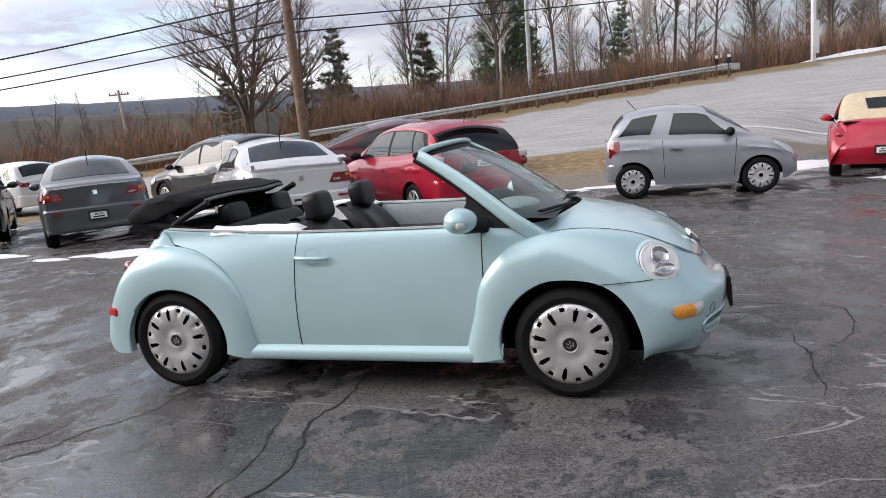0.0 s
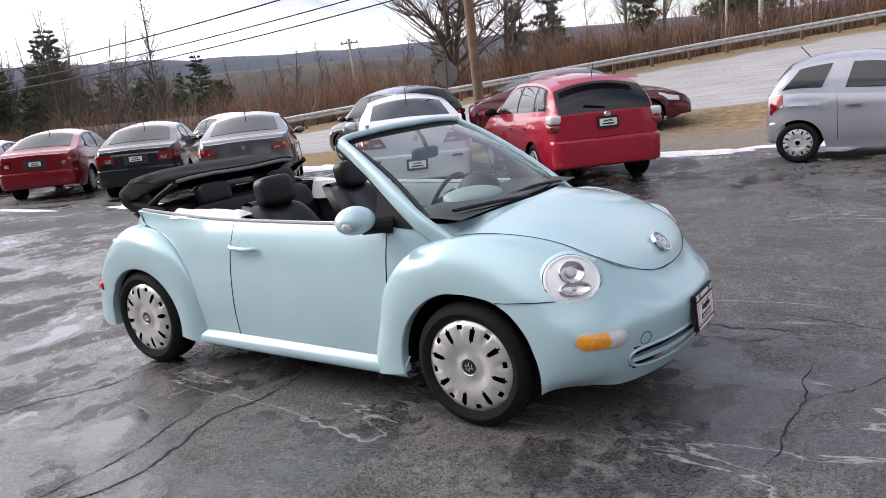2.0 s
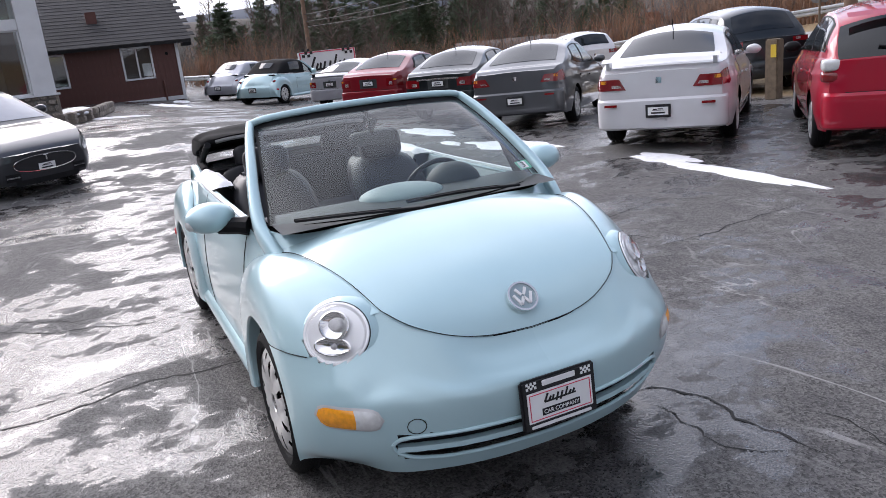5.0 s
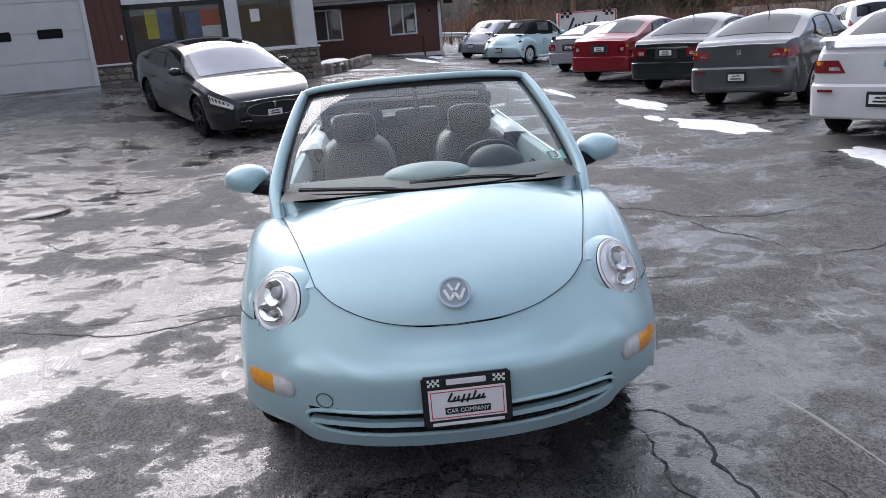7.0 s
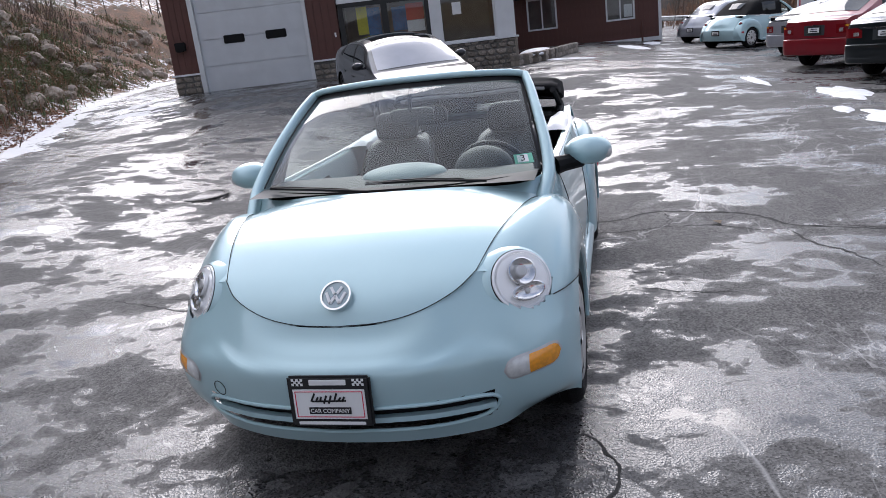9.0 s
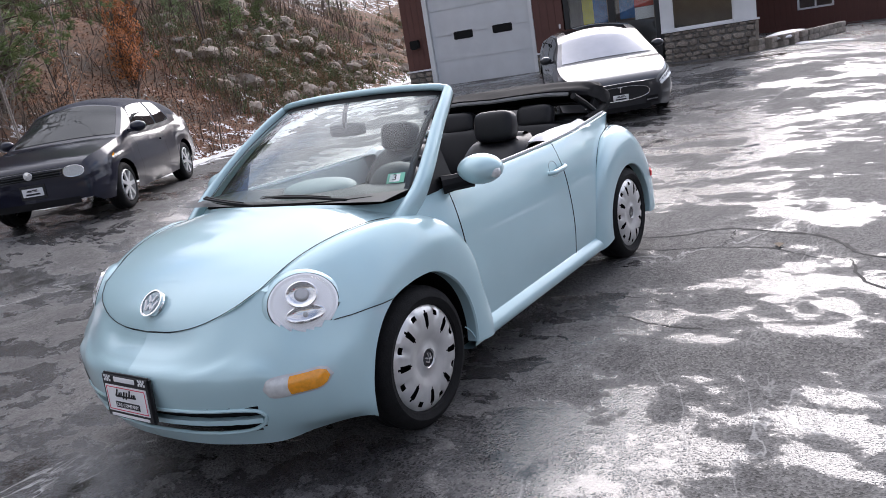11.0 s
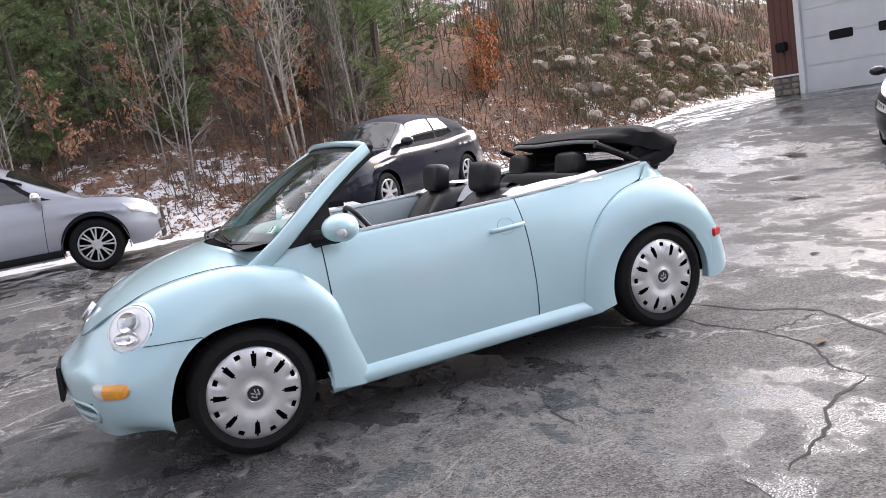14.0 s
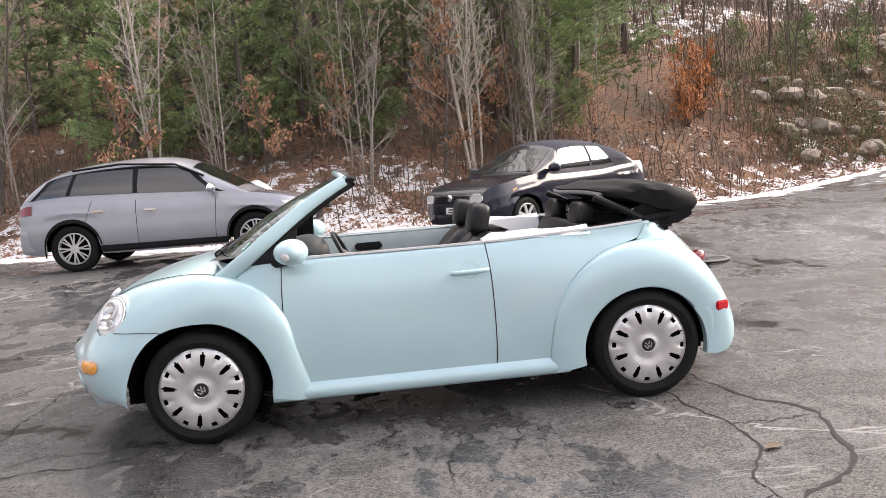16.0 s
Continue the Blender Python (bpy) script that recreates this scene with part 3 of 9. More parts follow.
def beetle_wheel(parent, x, y, side):
    """The cover is the wheel's face; the tyre and the badge belong to it. side is +1 or -1."""
    m = pose(x, y - side * 0.10, 0.312, 0, random.uniform(0, 45), 0 if side > 0 else 180)
    w = put("wheel", WHEEL["cover"], parent, m @ Matrix.Translation((0, 0.088, 0)))
    back = Matrix.Translation((0, -0.088, 0))
    put("tyre", WHEEL["tyre"], w, back)
    put("inner_disc", WHEEL["disc"], w, back)
    put("badge", WHEEL["badge"], w)
    put("badge_bars", WHEEL["bars"], w)


WHEEL = {
    "cover": mesh_of("wheel_cover", *cover_geo(0.230), M_COVER, 40),
    "tyre": mesh_of("tyre", *tyre_geo(0.314, 0.205, 0.226), M_TYRE),
    "disc": mesh_of("inner_disc", *lathe([(0.0, 0.055), (0.215, 0.055), (0.226, 0.08)], 40), M_WELL),
    "badge": mesh_of("badge", *joined(lathe([(0.0, 0.006), (0.038, 0.006)], 32), ring_geo(0.036, 0.005, 0.009)), M_ALLOY_DARK),
    "bars": mesh_of("badge_bars", *chevrons(0.032, 0.008), M_CHROME, 0),
}


# ---- the pale blue convertible: x ahead, y to its left, z up, half the car given and mirrored ----
FRONT, REAR = 1.2575, -1.25
SEAM_F = [(0.665, 0.800, 0.20), (0.675, 0.805, 0.30), (0.722, 0.803, 0.47), (0.782, 0.788, 0.68), (0.92, 0.752, 0.835), (1.065, 0.710, 0.895),
          (1.25, 0.662, 0.922), (1.45, 0.612, 0.910), (1.63, 0.562, 0.870), (1.80, 0.510, 0.795)]
SEAM_R = [(-0.672, 0.800, 0.20), (-0.682, 0.805, 0.29), (-0.742, 0.806, 0.56), (-0.868, 0.790, 0.745), (-1.055, 0.746, 0.862), (-1.25, 0.722, 0.905),
          (-1.42, 0.675, 0.900), (-1.57, 0.615, 0.845), (-1.70, 0.585, 0.74), (-1.80, 0.570, 0.63)]


def lip(cx, cz, rx, rz, phi, y=0.858):
    return Vector((cx + rx * math.cos(radians(phi)), y, cz + rz * math.sin(radians(phi))))


def fender(seam, cx, cz, rx, rz, phi0, phi1, y=0.858, end=None):
    """A swollen wing: from its seam on the body, over a round shoulder, to the lip of the wheel arch, which turns in."""
    n, nv = 56, 22
    rings = []
    for i, s in enumerate(spline(seam, n)):
        phi = phi0 + (phi1 - phi0) * i / (n - 1)
        e = lip(cx, cz, rx, rz, phi, y)
        rad = Vector((math.cos(radians(phi)), 0, math.sin(radians(phi))))
        gap = (s - e).length
        top = step(math.sin(radians(phi)) * 1.1)
        brow = step((i / (n - 1) - 0.70) / 0.28) if cx > 0 else 0.0
        p1 = s + Vector((0, (e.y - s.y) * 0.62, 0)) + rad * 0.10 * gap * (0.4 + 0.6 * top) * (1 - brow)
        p2 = e + rad * gap * (0.60 - 0.24 * brow) + Vector((0, 0.012, 0))
        row = []
        for j in range(nv):
            u = j / (nv - 1)
            row.append(s * (1 - u) ** 3 + p1 * 3 * u * (1 - u) ** 2 + p2 * 3 * u * u * (1 - u) + e * u ** 3)
        if end:
            # towards its front end the wing runs out into the bumper's edge, under the lamp
            k = step((i / (n - 1) - 0.62) / 0.38)
            row = [p.lerp(q, k * min(1.0, 2.6 * j / nv)) for j, (p, q) in enumerate(zip(row, end))]
        row.append(e - rad * 0.006 + Vector((0, -0.008, 0)))
        row.append(e - rad * 0.004 + Vector((0, -0.06, 0)))
        rings.append(row)
    return grid(rings)


def both(name, geo, mat, parent, label="", d=0.0, smooth=35.0):
    """A part and its mirror image, as two objects."""
    if d:
        geo = thick(geo, d)
    return piece(name, geo, mat, parent, label, smooth), piece(name, flip_y(geo), mat, parent, label, smooth)


def door_y(z):
    return softly([(0.18, 0.800), (0.285, 0.812), (0.45, 0.822), (0.62, 0.815), (0.78, 0.795), (0.90, 0.765), (0.96, 0.742)], z)


def front_x(z):
    """The front end of the side panel: the wing's seam, then the pillar."""
    return softly([(0.18, 0.665), (0.30, 0.675), (0.47, 0.722), (0.68, 0.782), (0.835, 0.92), (0.895, 1.065), (0.96, 1.02)], z)


def rear_x(z):
    return softly([(0.18, -0.672), (0.29, -0.682), (0.56, -0.742), (0.745, -0.868), (0.862, -1.055), (0.905, -1.25), (0.96, -1.36)], z)


def belt_z(x):
    return softly([(-1.5, 1.015), (-1.3, 0.998), (-0.8, 0.972), (-0.37, 0.958), (0.3, 0.956), (0.8, 0.960), (1.1, 0.965)], x)


def side_panel(x0, x1, z0, n=16, nv=32):
    """A piece of the car's side; x0 and x1 are functions of the height."""
    rings = []
    for i in range(n):
        u = i / (n - 1)
        row = []
        for j in range(nv):
            v = j / (nv - 1)
            zt = 0.955
            z = z0 + (zt - z0) * v
            x = x0(z) + (x1(z) - x0(z)) * u
            z += (belt_z(x) - zt) * max(0.0, (v - 0.5) * 2) ** 9
            taper = 0.045 * step((-x - 0.55) / 0.9) * step((z - 0.5) / 0.4) + 0.05 * step((x - 0.78) / 0.36)
            row.append(Vector((x, door_y(min(z, 0.96)) - taper, z)))
        # over the shoulder and in
        t = row[-1]
        row.append(t + Vector((0, -0.012, 0.008)))
        row.append(t + Vector((0, -0.05, 0.008)))
        rings.append(row)
    return grid(rings)


HOOD_EDGE = [(1.985, 0.0, 0.660), (1.975, 0.17, 0.668), (1.945, 0.31, 0.695), (1.885, 0.435, 0.745), (1.80, 0.512, 0.797)]


def hood_centre(x):
    return softly([(1.10, 1.018), (1.25, 1.000), (1.40, 0.972), (1.55, 0.932), (1.70, 0.880), (1.82, 0.820), (1.90, 0.766), (1.95, 0.718), (1.985, 0.660)], x)


def seam_at(x):
    """Half width and height of the bonnet's edge at x."""
    pts = [Vector(p) for p in HOOD_EDGE] + [Vector(p) for p in reversed(SEAM_F[5:9])]
    rows = sorted([(p.x, p.y, p.z) for p in pts])
    return softly([(a, b) for a, b, c in rows], x), softly([(a, c) for a, b, c in rows], x)


def hood_sheet(x1, n, nv):
    """The bonnet; its rear edge bows ahead in the middle."""
    rings = []
    for i in range(n):
        u = i / (n - 1)
        w = 1 - (1 - u) ** 1.7
        row = []
        for j in range(nv):
            v = -1 + 2 * j / (nv - 1)
            xb = 1.265 - 0.195 * v * v
            x = xb + (x1 - xb) * w
            hw, ez = seam_at(x)
            zc = max(hood_centre(x), ez)
            row.append(Vector((x, hw * v, ez + (zc - ez) * (1 - abs(v) ** 2.2))))
        rings.append(row)
    return grid(rings)


def bumper_geo():
    ribs = [
        [(1.985, 0.0, 0.658), (2.022, 0.0, 0.628), (2.085, 0.0, 0.578), (2.115, 0.0, 0.50), (2.110, 0.0, 0.40), (2.085, 0.0, 0.30), (2.04, 0.0, 0.215)],
        [(1.972, 0.18, 0.667), (2.010, 0.182, 0.632), (2.072, 0.185, 0.578), (2.102, 0.187, 0.50), (2.098, 0.187, 0.40), (2.072, 0.186, 0.30), (2.03, 0.185, 0.215)],
        [(1.925, 0.36, 0.714), (1.982, 0.368, 0.655), (2.036, 0.375, 0.578), (2.062, 0.38, 0.50), (2.058, 0.38, 0.40), (2.032, 0.378, 0.30), (1.99, 0.372, 0.215)],
        [(1.80, 0.512, 0.796), (1.875, 0.54, 0.700), (1.945, 0.562, 0.595), (1.976, 0.575, 0.50), (1.972, 0.577, 0.40), (1.946, 0.57, 0.30), (1.905, 0.56, 0.215)],
        [(1.79, 0.66, 0.700), (1.83, 0.68, 0.63), (1.875, 0.692, 0.56), (1.898, 0.70, 0.49), (1.892, 0.702, 0.39), (1.862, 0.692, 0.300), (1.80, 0.662, 0.232)],
        [(1.70, 0.772, 0.655), (1.735, 0.780, 0.60), (1.775, 0.790, 0.54), (1.795, 0.797, 0.47), (1.790, 0.799, 0.38), (1.764, 0.791, 0.30), (1.70, 0.765, 0.242)],
        [(1.57, 0.835, 0.655), (1.615, 0.838, 0.60), (1.663, 0.841, 0.53), (1.690, 0.843, 0.45), (1.695, 0.843, 0.37), (1.688, 0.84, 0.30), (1.655, 0.828, 0.24)],
        [(1.4355, 0.857, 0.649), (1.515, 0.858, 0.595), (1.585, 0.859, 0.51), (1.628, 0.859, 0.41), (1.645, 0.859, 0.34), (1.648, 0.857, 0.28), (1.642, 0.852, 0.232)],
    ]
    # a soft shelf runs round the nose above the bumper
    for r in ribs[:4]:
        for k, dx, dz in ((1, -0.008, -0.012), (2, -0.012, -0.006), (3, 0.004, 0.024)):
            x, y, z = r[k]
            r[k] = (x + dx, y, z + dz)
    return ribs


def make_beetle():
    car = thing("convertible_car", pose(0, 0, 0), "pale blue two-door convertible with folded black soft top, on wet asphalt", "car")
    # the wings
    lamp_edge = [Vector(p) for p in spline([r[0] for r in bumper_geo()[3:]], 22)]
    both("front_wing", fender(SEAM_F, FRONT, 0.31, 0.392, 0.378, 192, 63, end=lamp_edge), M_BLUE, car)
    both("rear_wing", fender(SEAM_R, REAR, 0.30, 0.378, 0.352, -11, 191), M_BLUE, car)
    # bonnet
    piece("bonnet", hood_sheet(1.985, 44, 45), M_BLUE, car)
    # nose and bumper
    ribs = bumper_geo()
    half = loft(ribs, 46, 40)
    slot, skin = [], []
    for f in half[1]:
        c = sum((half[0][i] for i in f), Vector()) / 4
        in_mouth = 0.284 < c.z < 0.394 and c.y < 0.575 - 0.6 * max(0, 0.335 - c.z) - 0.4 * max(0, c.z - 0.36) and c.x > 1.7
        (slot if in_mouth else skin).append(f)
    left = (half[0], skin)
    piece("front_bumper", joined(left, flip_y(left)), M_BLUE, car, smooth=50)
    mouth = [v + Vector((-0.035, 0, 0)) for v in half[0]], slot
    piece("grille", joined(mouth, flip_y(mouth)), M_BLACK, car, "black mesh lower grille")
    fine = loft(ribs, 120, 110)[0]

    def skin_x(y, z):
        return min(fine, key=lambda p: (p.y - y) ** 2 + (p.z - z) ** 2).x

    curve = [Vector((skin_x(y, 0.338) - 0.010, y, 0.338)) for y in [0.565 * k / 29 for k in range(30)]]
    whole = [Vector((p.x, -p.y, p.z)) for p in reversed(curve)] + curve[1:]
    piece("grille_bar", band(whole, 0.03, 0.020), M_BLUE, car)
    edge = [Vector((0, y, z)) for y, z in ((0.0, 0.392), (0.2, 0.392), (0.40, 0.391), (0.53, 0.388), (0.575, 0.372), (0.580, 0.345), (0.555, 0.315), (0.48, 0.290), (0.30, 0.284), (0.0, 0.284))]
    rim_top = [Vector((skin_x(p.y, p.z), p.y, p.z)) for p in spline(edge, 60)]
    piece("grille_surround", joined(tube(rim_top, 0.008, 8), flip_y(tube(rim_top, 0.008, 8))), M_BLUE, car)
    # doors, pillars' feet, rear quarters, sills
    seam_d = lambda z: softly([(0.18, 0.668), (0.30, 0.682), (0.47, 0.728), (0.68, 0.782), (0.76, 0.782), (0.96, 0.775)], z)
    back_d = lambda z: softly([(0.18, -0.372), (0.5, -0.380), (0.8, -0.376), (0.96, -0.360)], z)
    doors = both("door", side_panel(seam_d, back_d, 0.283, 24), M_BLUE, car)
    both("quarter_panel", side_panel(lambda z: back_d(z) - 0.006, rear_x, 0.20, 20), M_BLUE, car)
    both("cowl_side", side_panel(lambda z: front_x(max(z, 0.69)), lambda z: seam_d(z) + 0.006, 0.69, 14), M_BLUE, car)
    sill = [[(x, 0.79, 0.30), (x, 0.818, 0.285), (x, 0.842, 0.255), (x, 0.845, 0.225), (x, 0.825, 0.195), (x, 0.74, 0.185)] for x in (0.88, 0.5, 0.0, -0.5, -0.79)]
    both("sill", loft(sill, 14, 14), M_BLUE, car)
    # tail
    tail = [
        [(-1.45, 0.0, 1.02), (-1.62, 0.0, 0.96), (-1.80, 0.0, 0.80), (-1.89, 0.0, 0.64), (-1.945, 0.0, 0.56), (-1.95, 0.0, 0.42), (-1.90, 0.0, 0.25)],
        [(-1.43, 0.30, 1.02), (-1.60, 0.30, 0.95), (-1.78, 0.30, 0.79), (-1.87, 0.31, 0.64), (-1.925, 0.33, 0.56), (-1.93, 0.33, 0.42), (-1.88, 0.32, 0.25)],
        [(-1.36, 0.62, 0.995), (-1.52, 0.58, 0.92), (-1.68, 0.57, 0.77), (-1.80, 0.57, 0.64), (-1.87, 0.585, 0.56), (-1.875, 0.59, 0.42), (-1.83, 0.57, 0.25)],
    ]
    shell = loft(tail, 14, 26)
    piece("boot_lid", joined(shell, flip_y(shell)), M_BLUE, car)
    corner = [
        [(-1.70, 0.585, 0.74), (-1.80, 0.57, 0.63), (-1.87, 0.585, 0.56), (-1.875, 0.59, 0.42), (-1.83, 0.57, 0.25)],
        [(-1.68, 0.74, 0.66), (-1.74, 0.735, 0.60), (-1.775, 0.735, 0.54), (-1.78, 0.735, 0.42), (-1.735, 0.72, 0.25)],
        [(-1.59, 0.845, 0.58), (-1.64, 0.848, 0.54), (-1.675, 0.85, 0.49), (-1.685, 0.85, 0.40), (-1.66, 0.845, 0.24)],
        [(-1.545, 0.856, 0.50), (-1.575, 0.858, 0.46), (-1.60, 0.858, 0.41), (-1.618, 0.857, 0.34), (-1.622, 0.852, 0.235)],
    ]
    both("rear_bumper_corner", loft(corner, 18, 16), M_BLUE, car)
    top_w = [(-1.25, 0.722, 0.905), (-1.42, 0.675, 0.900), (-1.57, 0.615, 0.845), (-1.70, 0.585, 0.74), (-1.80, 0.570, 0.63)]
    top_b = [(-1.33, 0.700, 1.004), (-1.42, 0.632, 0.985), (-1.54, 0.582, 0.92), (-1.69, 0.573, 0.77), (-1.80, 0.570, 0.635)]
    fill = loft([top_w, [tuple((a + b) / 2 + (0.006 if k == 1 else 0.0) for k, (a, b) in enumerate(zip(p, q))) for p, q in zip(top_w, top_b)], top_b], 8, 24)
    both("rear_shoulder", fill, M_BLUE, car)
    deck = [[(-1.36, 0.0, 1.03), (-1.34, 0.35, 1.028), (-1.33, 0.66, 1.010), (-1.33, 0.692, 1.004)], [(-1.47, 0.0, 1.015), (-1.45, 0.30, 1.010), (-1.42, 0.60, 0.990), (-1.42, 0.632, 0.985)]]
    d = loft(deck, 4, 14)
    piece("rear_deck", joined(d, flip_y(d)), M_BLUE, car)
    under = joined(box(0, 0, 0.40, 1.66, 1.36, 0.34), box(1.45, 0, 0.45, 0.85, 1.08, 0.35, 0.08), box(-1.35, 0, 0.47, 0.85, 1.08, 0.42, 0.08), box(0, 0, 0.24, 3.5, 1.0, 0.12))
    piece("underbody", under, M_WELL, car)
    for cx in (FRONT, REAR):
        arc = [[Vector((cx + 0.39 * math.cos(radians(p)), y, 0.31 + 0.375 * math.sin(radians(p)))) for p in range(-8, 189, 7)] for y in (0.52, 0.80)]
        both("wheel_housing", grid(arc), M_WELL, car)
    for x, s in ((FRONT, 1), (FRONT, -1), (REAR, 1), (REAR, -1)):
        beetle_wheel(car, x, s * 0.845, s)
    return car, doors


def drawn_in(car):
    """The tail of the shell, a little shorter behind the rear axle."""
    for ob in car.children:
        if not ob.name.startswith("wheel"):
            for v in ob.data.vertices:
                if v.co.x < -1.3:
                    v.co.x = -1.3 + (v.co.x + 1.3) * 0.915


beetle, beetle_doors = make_beetle()
drawn_in(beetle)


def aim(c, n):
    """A pose at c whose z axis points along n, its x axis level."""
    n = Vector(n).normalized()
    x = Vector((0, 0, 1)).cross(n).normalized()
    m = Matrix((x, n.cross(x), n)).transposed().to_4x4()
    m.translation = c
    return m


def disc(r, z, n=40):
    return [Vector((r * math.cos(2 * math.pi * k / n), r * math.sin(2 * math.pi * k / n), z)) for k in range(n)]


def headlamp(car, side):
    n = Vector((math.cos(radians(27)) * math.cos(radians(46)), side * math.cos(radians(27)) * math.sin(radians(46)), math.sin(radians(27))))
    m = aim(Vector((1.742, side * 0.672, 0.735)) - n * 0.010, n) @ Matrix.Diagonal((1.09, 0.94, 0.66, 1))
    # the opening for it in the skin
    inv = m.inverted()
    for ob in car.children:
        if ob.name.split(".")[0] in ("front_wing", "bonnet", "front_bumper"):
            bm = bmesh.new()
            bm.from_mesh(ob.data)
            gone = []
            for f in bm.faces:
                c = inv @ f.calc_center_median()
                if math.hypot(c.x, c.y) < 0.117 and abs(c.z) < 0.16:
                    gone.append(f)
            bmesh.ops.delete(bm, geom=gone, context="FACES")
            bm.to_mesh(ob.data)
            bm.free()
    bezel = put("headlamp", mesh_of("headlamp", *lathe([(0.116, -0.04), (0.124, 0.0), (0.122, 0.010), (0.116, 0.013), (0.109, 0.009), (0.103, -0.012)], 48, "z"), M_FOIL), car, m)
    put("reflector", mesh_of("reflector", *lathe([(0.111, 0.013), (0.104, 0.009), (0.085, 0.011), (0.05, 0.012), (0.0, 0.012)], 40, "z"), M_FOIL), bezel)
    bowl = [(0.058, 0.014), (0.050, 0.002), (0.036, -0.012), (0.018, -0.020), (0.0, -0.022)]
    put("upper_bowl", mesh_of("upper_bowl", *moved(joined(lathe(bowl, 32, "z"), lathe([(0.0585, -0.02), (0.0625, 0.012), (0.058, 0.017)], 32, "z")), pose(0, 0.031, 0.031) @ Matrix.Diagonal((0.9, 0.9, 0.72, 1))), M_CHROME), bezel, None, "bright chrome main reflector bowl")
    put("bulb_cap", mesh_of("bulb_cap", *moved(lathe([(0.029, -0.012), (0.029, 0.012), (0.024, 0.019), (0.0, 0.021)], 24, "z"), pose(0, 0.034, 0.022) @ Matrix.Diagonal((0.8, 0.8, 0.8, 1))), M_ALLOY), bezel, None, "grey round bulb shield")
    dish = [(0.044, 0.010), (0.038, 0.000), (0.026, -0.010), (0.0, -0.015)]
    put("lower_bowl", mesh_of("lower_bowl", *moved(joined(lathe(dish, 28, "z"), lathe([(0.0445, -0.02), (0.048, 0.008), (0.044, 0.012)], 28, "z")), pose(0, -0.050, 0.027) @ Matrix.Diagonal((1.45, 0.76, 0.8, 1))), M_CHROME), bezel, None, "oval lower reflector bowl")
    put("signal_bulb", mesh_of("signal_bulb", *ball((0.0, -0.050, 0.020), 0.010, 2), M_ALLOY), bezel)
    lens = lathe([(0.113, 0.010), (0.108, 0.026), (0.092, 0.042), (0.06, 0.054), (0.0, 0.059)], 40, "z")
    pane = put("lens", mesh_of("lens", *lens, M_LENS), bezel)
    pane.visible_shadow = False
    put("gap_ring", mesh_of("gap_ring", *lathe([(0.127, -0.004), (0.1245, 0.004), (0.1215, 0.006)], 48, "z"), M_SEAM), bezel)
    put("lamp_surround", mesh_of("lamp_surround", *lathe([(0.168, -0.085), (0.150, -0.040), (0.138, -0.014), (0.1262, 0.0005)], 48, "z"), M_BLUE), bezel)


BUMPER_FINE = loft(bumper_geo(), 120, 110)[0]


def on_bumper(y, z):
    near = sorted(BUMPER_FINE, key=lambda p: (p.y - abs(y)) ** 2 + (p.z - z) ** 2)[:4]
    w = [1 / (1e-6 + (p.y - abs(y)) ** 2 + (p.z - z) ** 2) for p in near]
    return sum(p.x * k for p, k in zip(near, w)) / sum(w)


def stadium(y0, y1, z, h, off, a0=0.0, a1=1.0, tilt=0.0, n=14):
    """A rounded strip lying on the bumper's skin between y0 and y1; a0..a1 is the share built."""
    rings, mid = [], (y0 + y1) / 2
    for i in range(n):
        a = a0 + (a1 - a0) * i / (n - 1)
        y = y0 + (y1 - y0) * a
        e = min(a, 1 - a) * (y1 - y0) / (h / 2)
        k = math.sqrt(max(0.0, 1 - (1 - min(1, e)) ** 2)) if e < 1 else 1.0
        row = []
        for j in range(7):
            v = -1 + j / 3
            zz = z + tilt * (y - mid) + v * h / 2 * max(0.02, k)
            x = on_bumper(y, zz) + off + 0.010 * (1 - v * v) * min(1, e)
            row.append(Vector((x, y + off * 0.6, zz)))
        rings.append(row)
    return grid(rings)


def gap_line(pts, name, car, r=0.0022, n=60, mat=None):
    both(name, tube(spline(pts, n), r, 6), mat or M_SEAM, car)


def on_side(x, z, out=0.0):
    taper = 0.045 * step((-x - 0.55) / 0.9) * step((z - 0.5) / 0.4) + 0.05 * step((x - 0.78) / 0.36)
    return Vector((x, door_y(min(z, 0.96)) - taper + out, z))


GLASS_LOW = [(0.985, 0.690, 1.000), (1.085, 0.56, 1.010), (1.165, 0.30, 1.010), (1.185, 0.0, 1.010)]
GLASS_TOP = [(0.385, 0.560, 1.385), (0.425, 0.47, 1.397), (0.462, 0.25, 1.407), (0.472, 0.0, 1.410)]


def mirrored(pts):
    return [Vector(p) for p in pts] + [Vector((p[0], -p[1], p[2])) for p in reversed(pts[:-1])]


